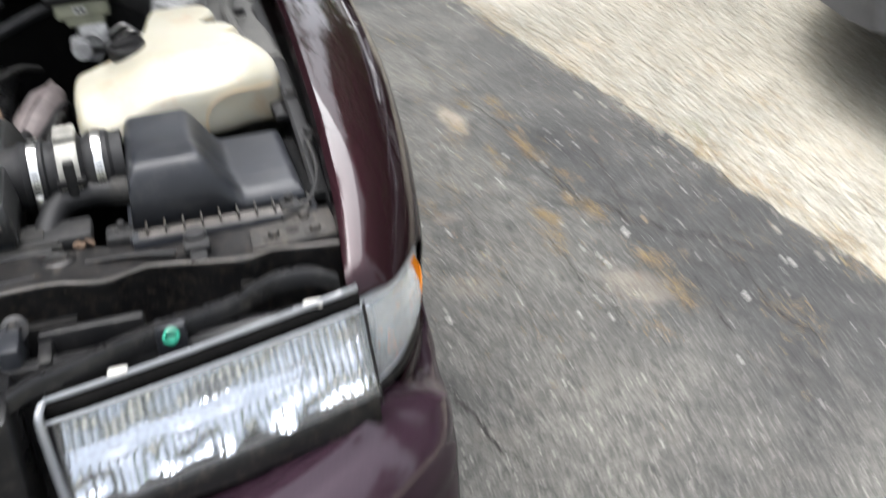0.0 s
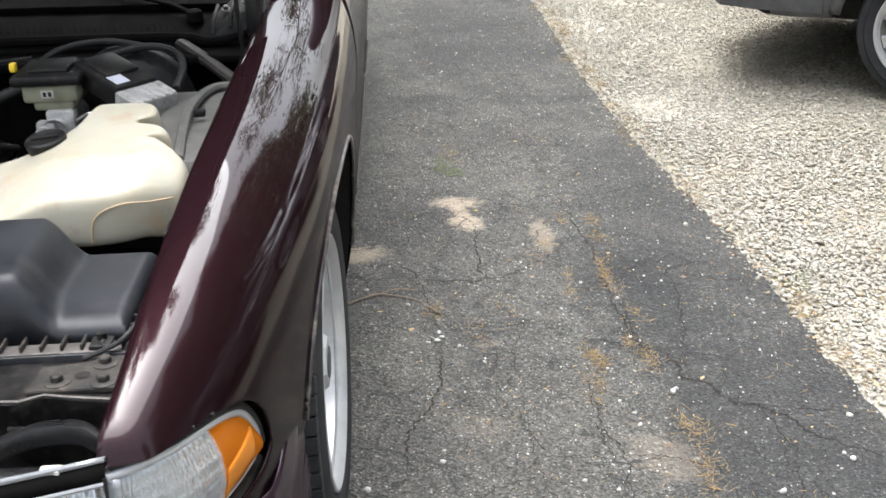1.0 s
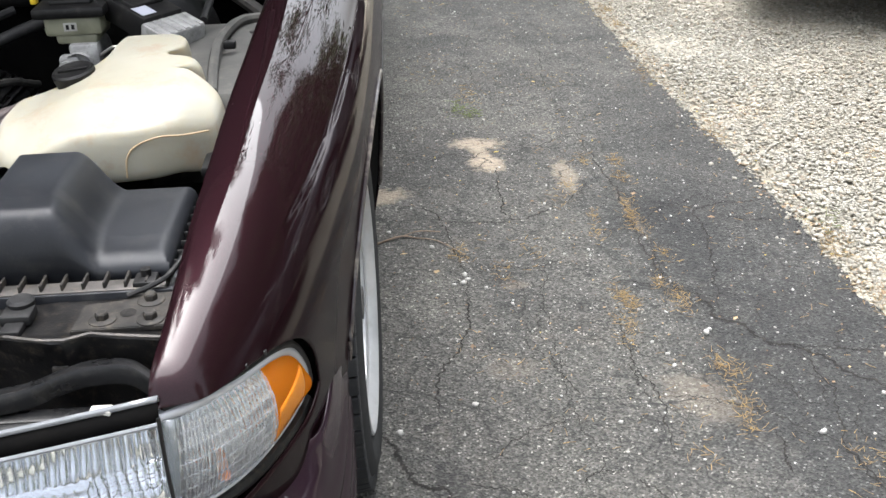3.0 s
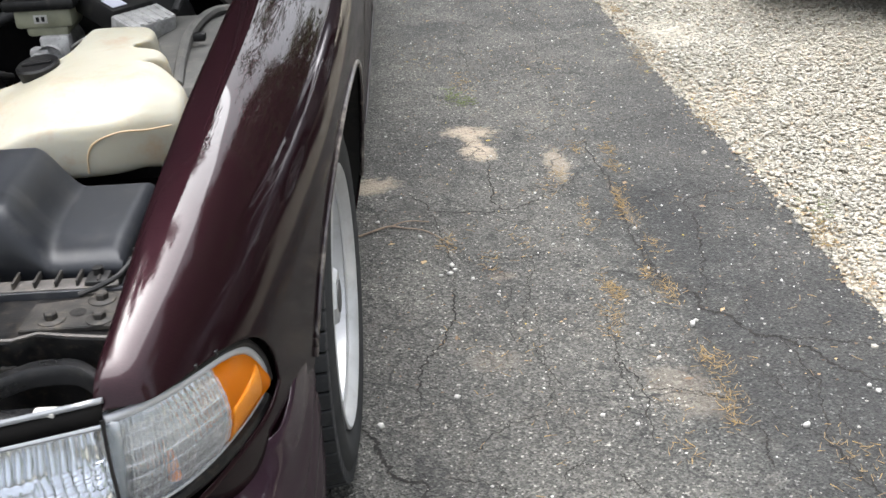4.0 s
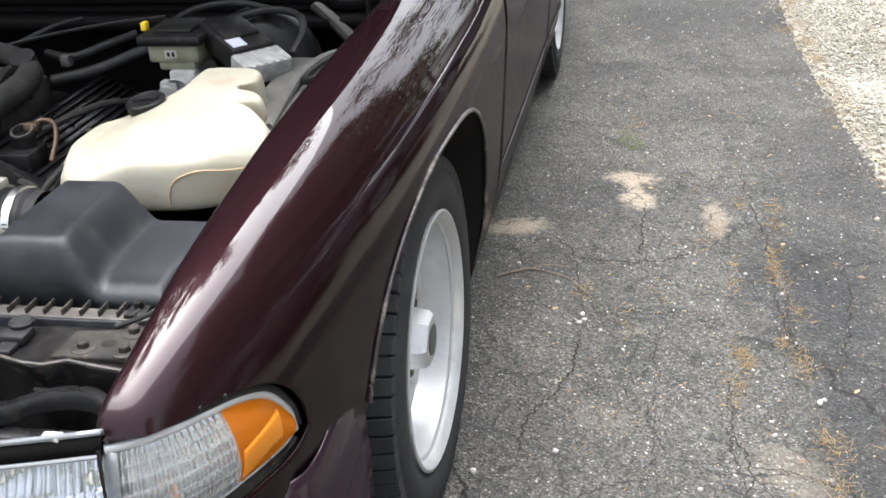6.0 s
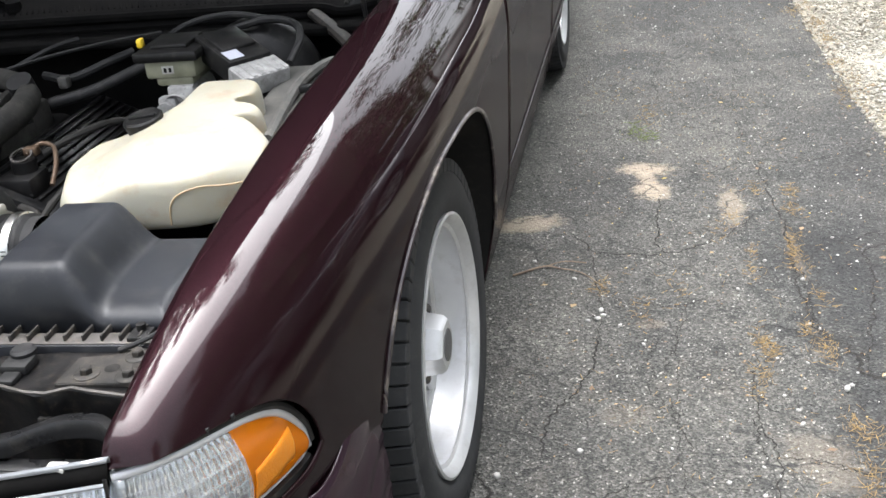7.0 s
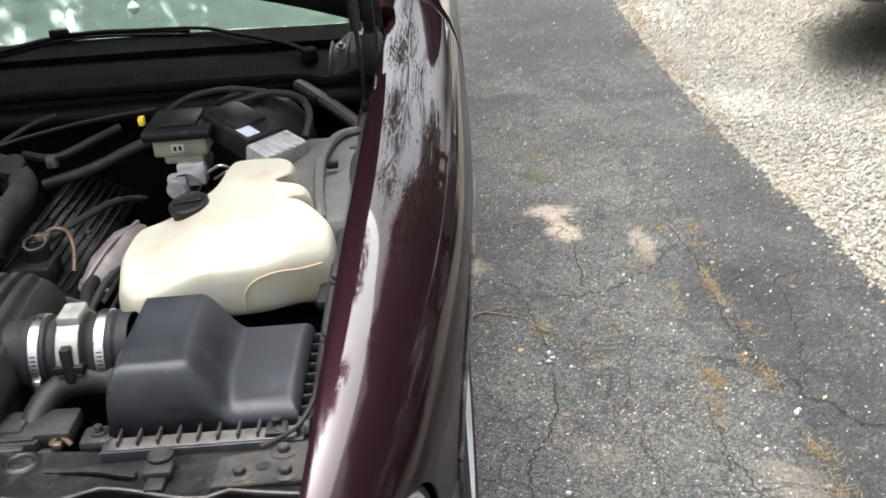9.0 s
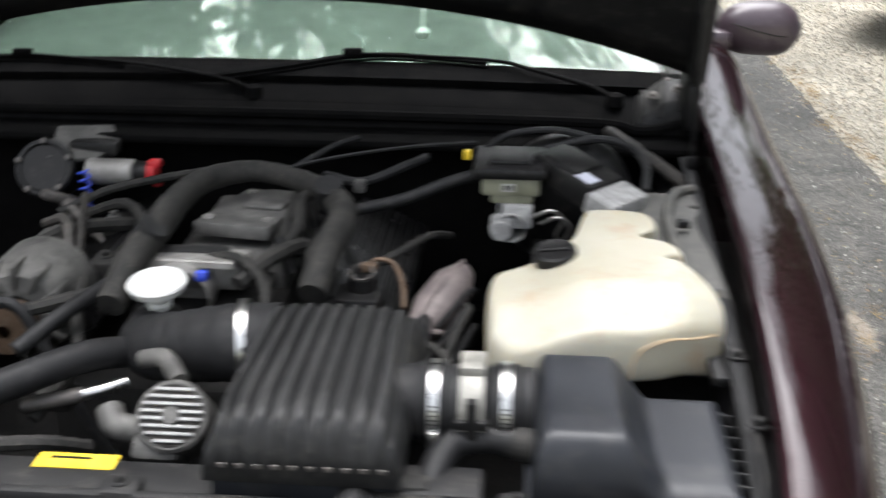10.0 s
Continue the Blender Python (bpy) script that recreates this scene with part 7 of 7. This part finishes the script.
# ---- trees round the driveway, out of view: added to block sky and fill reflections ----
def leaf_mesh(seed, count, low, high, radius, leaf=0.14, limbs=38, spread=1.0):
    """A crown: many small bent leaves along random boughs, with gaps between."""
    gen = np.random.default_rng(seed)
    boughs = []
    for _ in range(limbs):
        a, h = gen.uniform(0, 2 * np.pi), gen.uniform(low, high)
        reach = radius * (1 - 0.55 * abs((h - low) / (high - low) - 0.35)) * gen.uniform(0.6, 1.05)
        boughs.append((a, h, reach))
    verts, faces = [], []
    for _ in range(count):
        a, h, reach = boughs[gen.integers(len(boughs))]
        t = gen.uniform(0.25, 1) ** 0.8
        c = np.array([np.cos(a) * reach * t, np.sin(a) * reach * t, h + 0.5 * t - 0.4 * t * t]) + gen.normal(0, (0.26 + 0.2 * t) * spread, 3)
        s = leaf * gen.uniform(0.65, 1.35)
        u = gen.normal(0, 1, 3)
        u /= np.linalg.norm(u)
        w = np.cross(u, gen.normal(0, 1, 3))
        w /= np.linalg.norm(w)
        b = len(verts)
        verts += [tuple(c - u * s), tuple(c + w * s * 0.45), tuple(c + u * s), tuple(c - w * s * 0.45)]
        faces.append((b, b + 1, b + 2, b + 3))
    me = bpy.data.meshes.new("crown")
    me.from_pydata(verts, [], faces)
    me.materials.append(LEAF)
    return me, boughs


def make_tree(seed, height, radius, low, leaves=11000, leaf=0.14, limbs=38, spread=1.0):
    tree = thing("tree", "tall leafy tree with a bare lower trunk", "tree", group="trees round the driveway")
    crown_me, boughs = leaf_mesh(seed, leaves, low, height, radius, leaf, limbs, spread)
    trunk = [tube([(0, 0, -0.1), (0.08, 0.05, height * 0.3), (-0.06, 0.1, height * 0.6), (0.05, 0, height * 0.97)], lambda t: 0.20 * (1 - 0.85 * t), 10)]
    for a, h, reach in boughs:
        trunk.append(tube([(0, 0, h - 0.5), (math.cos(a) * reach * 0.5, math.sin(a) * reach * 0.5, h + 0.1), (math.cos(a) * reach, math.sin(a) * reach, h + 0.1)], lambda t: 0.05 * (1.1 - t), 6, 4))
    part("trunk", joined(*trunk), BARK, tree)
    crown = new("crown", crown_me)
    crown.parent = tree
    return tree


first = make_tree(1, 15.0, 3.8, 4.0)
second = make_tree(2, 12.5, 3.3, 3.0)
first.location, second.location = (-4.5, 9.0, 0), (8.2, 13.5, 0)
SPOTS = [(-7.5, 4.0), (9.0, 7.5), (-9.5, 13.0), (12.5, 16.0), (16.0, 20.0), (13.0, 1.0), (-6.8, 8.0), (9.5, 12.5), (-10.0, -1.0), (-12.0, 6.0), (-6.5, 15.5), (15.0, 9.0), (-7.0, 21.0), (18.0, 24.0), (-14.0, 16.0), (9.5, 1.5), (-6.2, 11.5), (-3.4, 13.0),
         (8.6, 9.2), (9.4, 5.4), (10.6, 3.2), (11.5, 6.5), (10.5, 10.8), (-14.0, -9.0), (16.0, -8.0), (-18.0, -22.0), (-11.0, -26.0), (17.0, -21.0), (21.0, -13.0)]
for n, (x, y) in enumerate(SPOTS):
    copy_thing(second if n % 2 else first, pose(x, y, 0, 0, 0, 67 * n))
shrub = make_tree(8, 5.5, 2.4, 0.7, 8000, 0.11)
tagged(shrub, "dense leafy shrub at the wood's edge", "shrub", group="shrubs round the driveway")
shrub.location = (9.0, 10.0, 0)
for n, (x, y) in enumerate([(10.0, 7.4), (10.4, 4.6), (10.8, 1.8), (11.5, -1.0), (-6.0, 5.0), (-6.4, 1.0), (-7.0, 12.0), (-5.4, 17.0)]):
    copy_thing(shrub, pose(x, y, 0, 0, 0, 53 * n))
airy = make_tree(5, 14.0, 4.2, 5.0, 22000, 0.085)
airy.location = (-5.5, 6.5, 0)
copy_thing(airy, pose(-4.6, 9.5, 0, 0, 0, 250))
copy_thing(airy, pose(10.5, 19.5, 0, 0, 0, 40))
clumped = make_tree(12, 14.0, 4.4, 5.0, 19000, 0.10, 26, 0.62)
clumped.location = (-1.8, 5.1, 0)
copy_thing(clumped, pose(-4.2, 3.2, 0, 0, 0, 200))
sparse = make_tree(9, 15.0, 4.6, 2.5, 3600, 0.13)
tagged(sparse, "thin tree with few leaves beside the driveway")
sparse.location = (3.6, 21.0, 0)
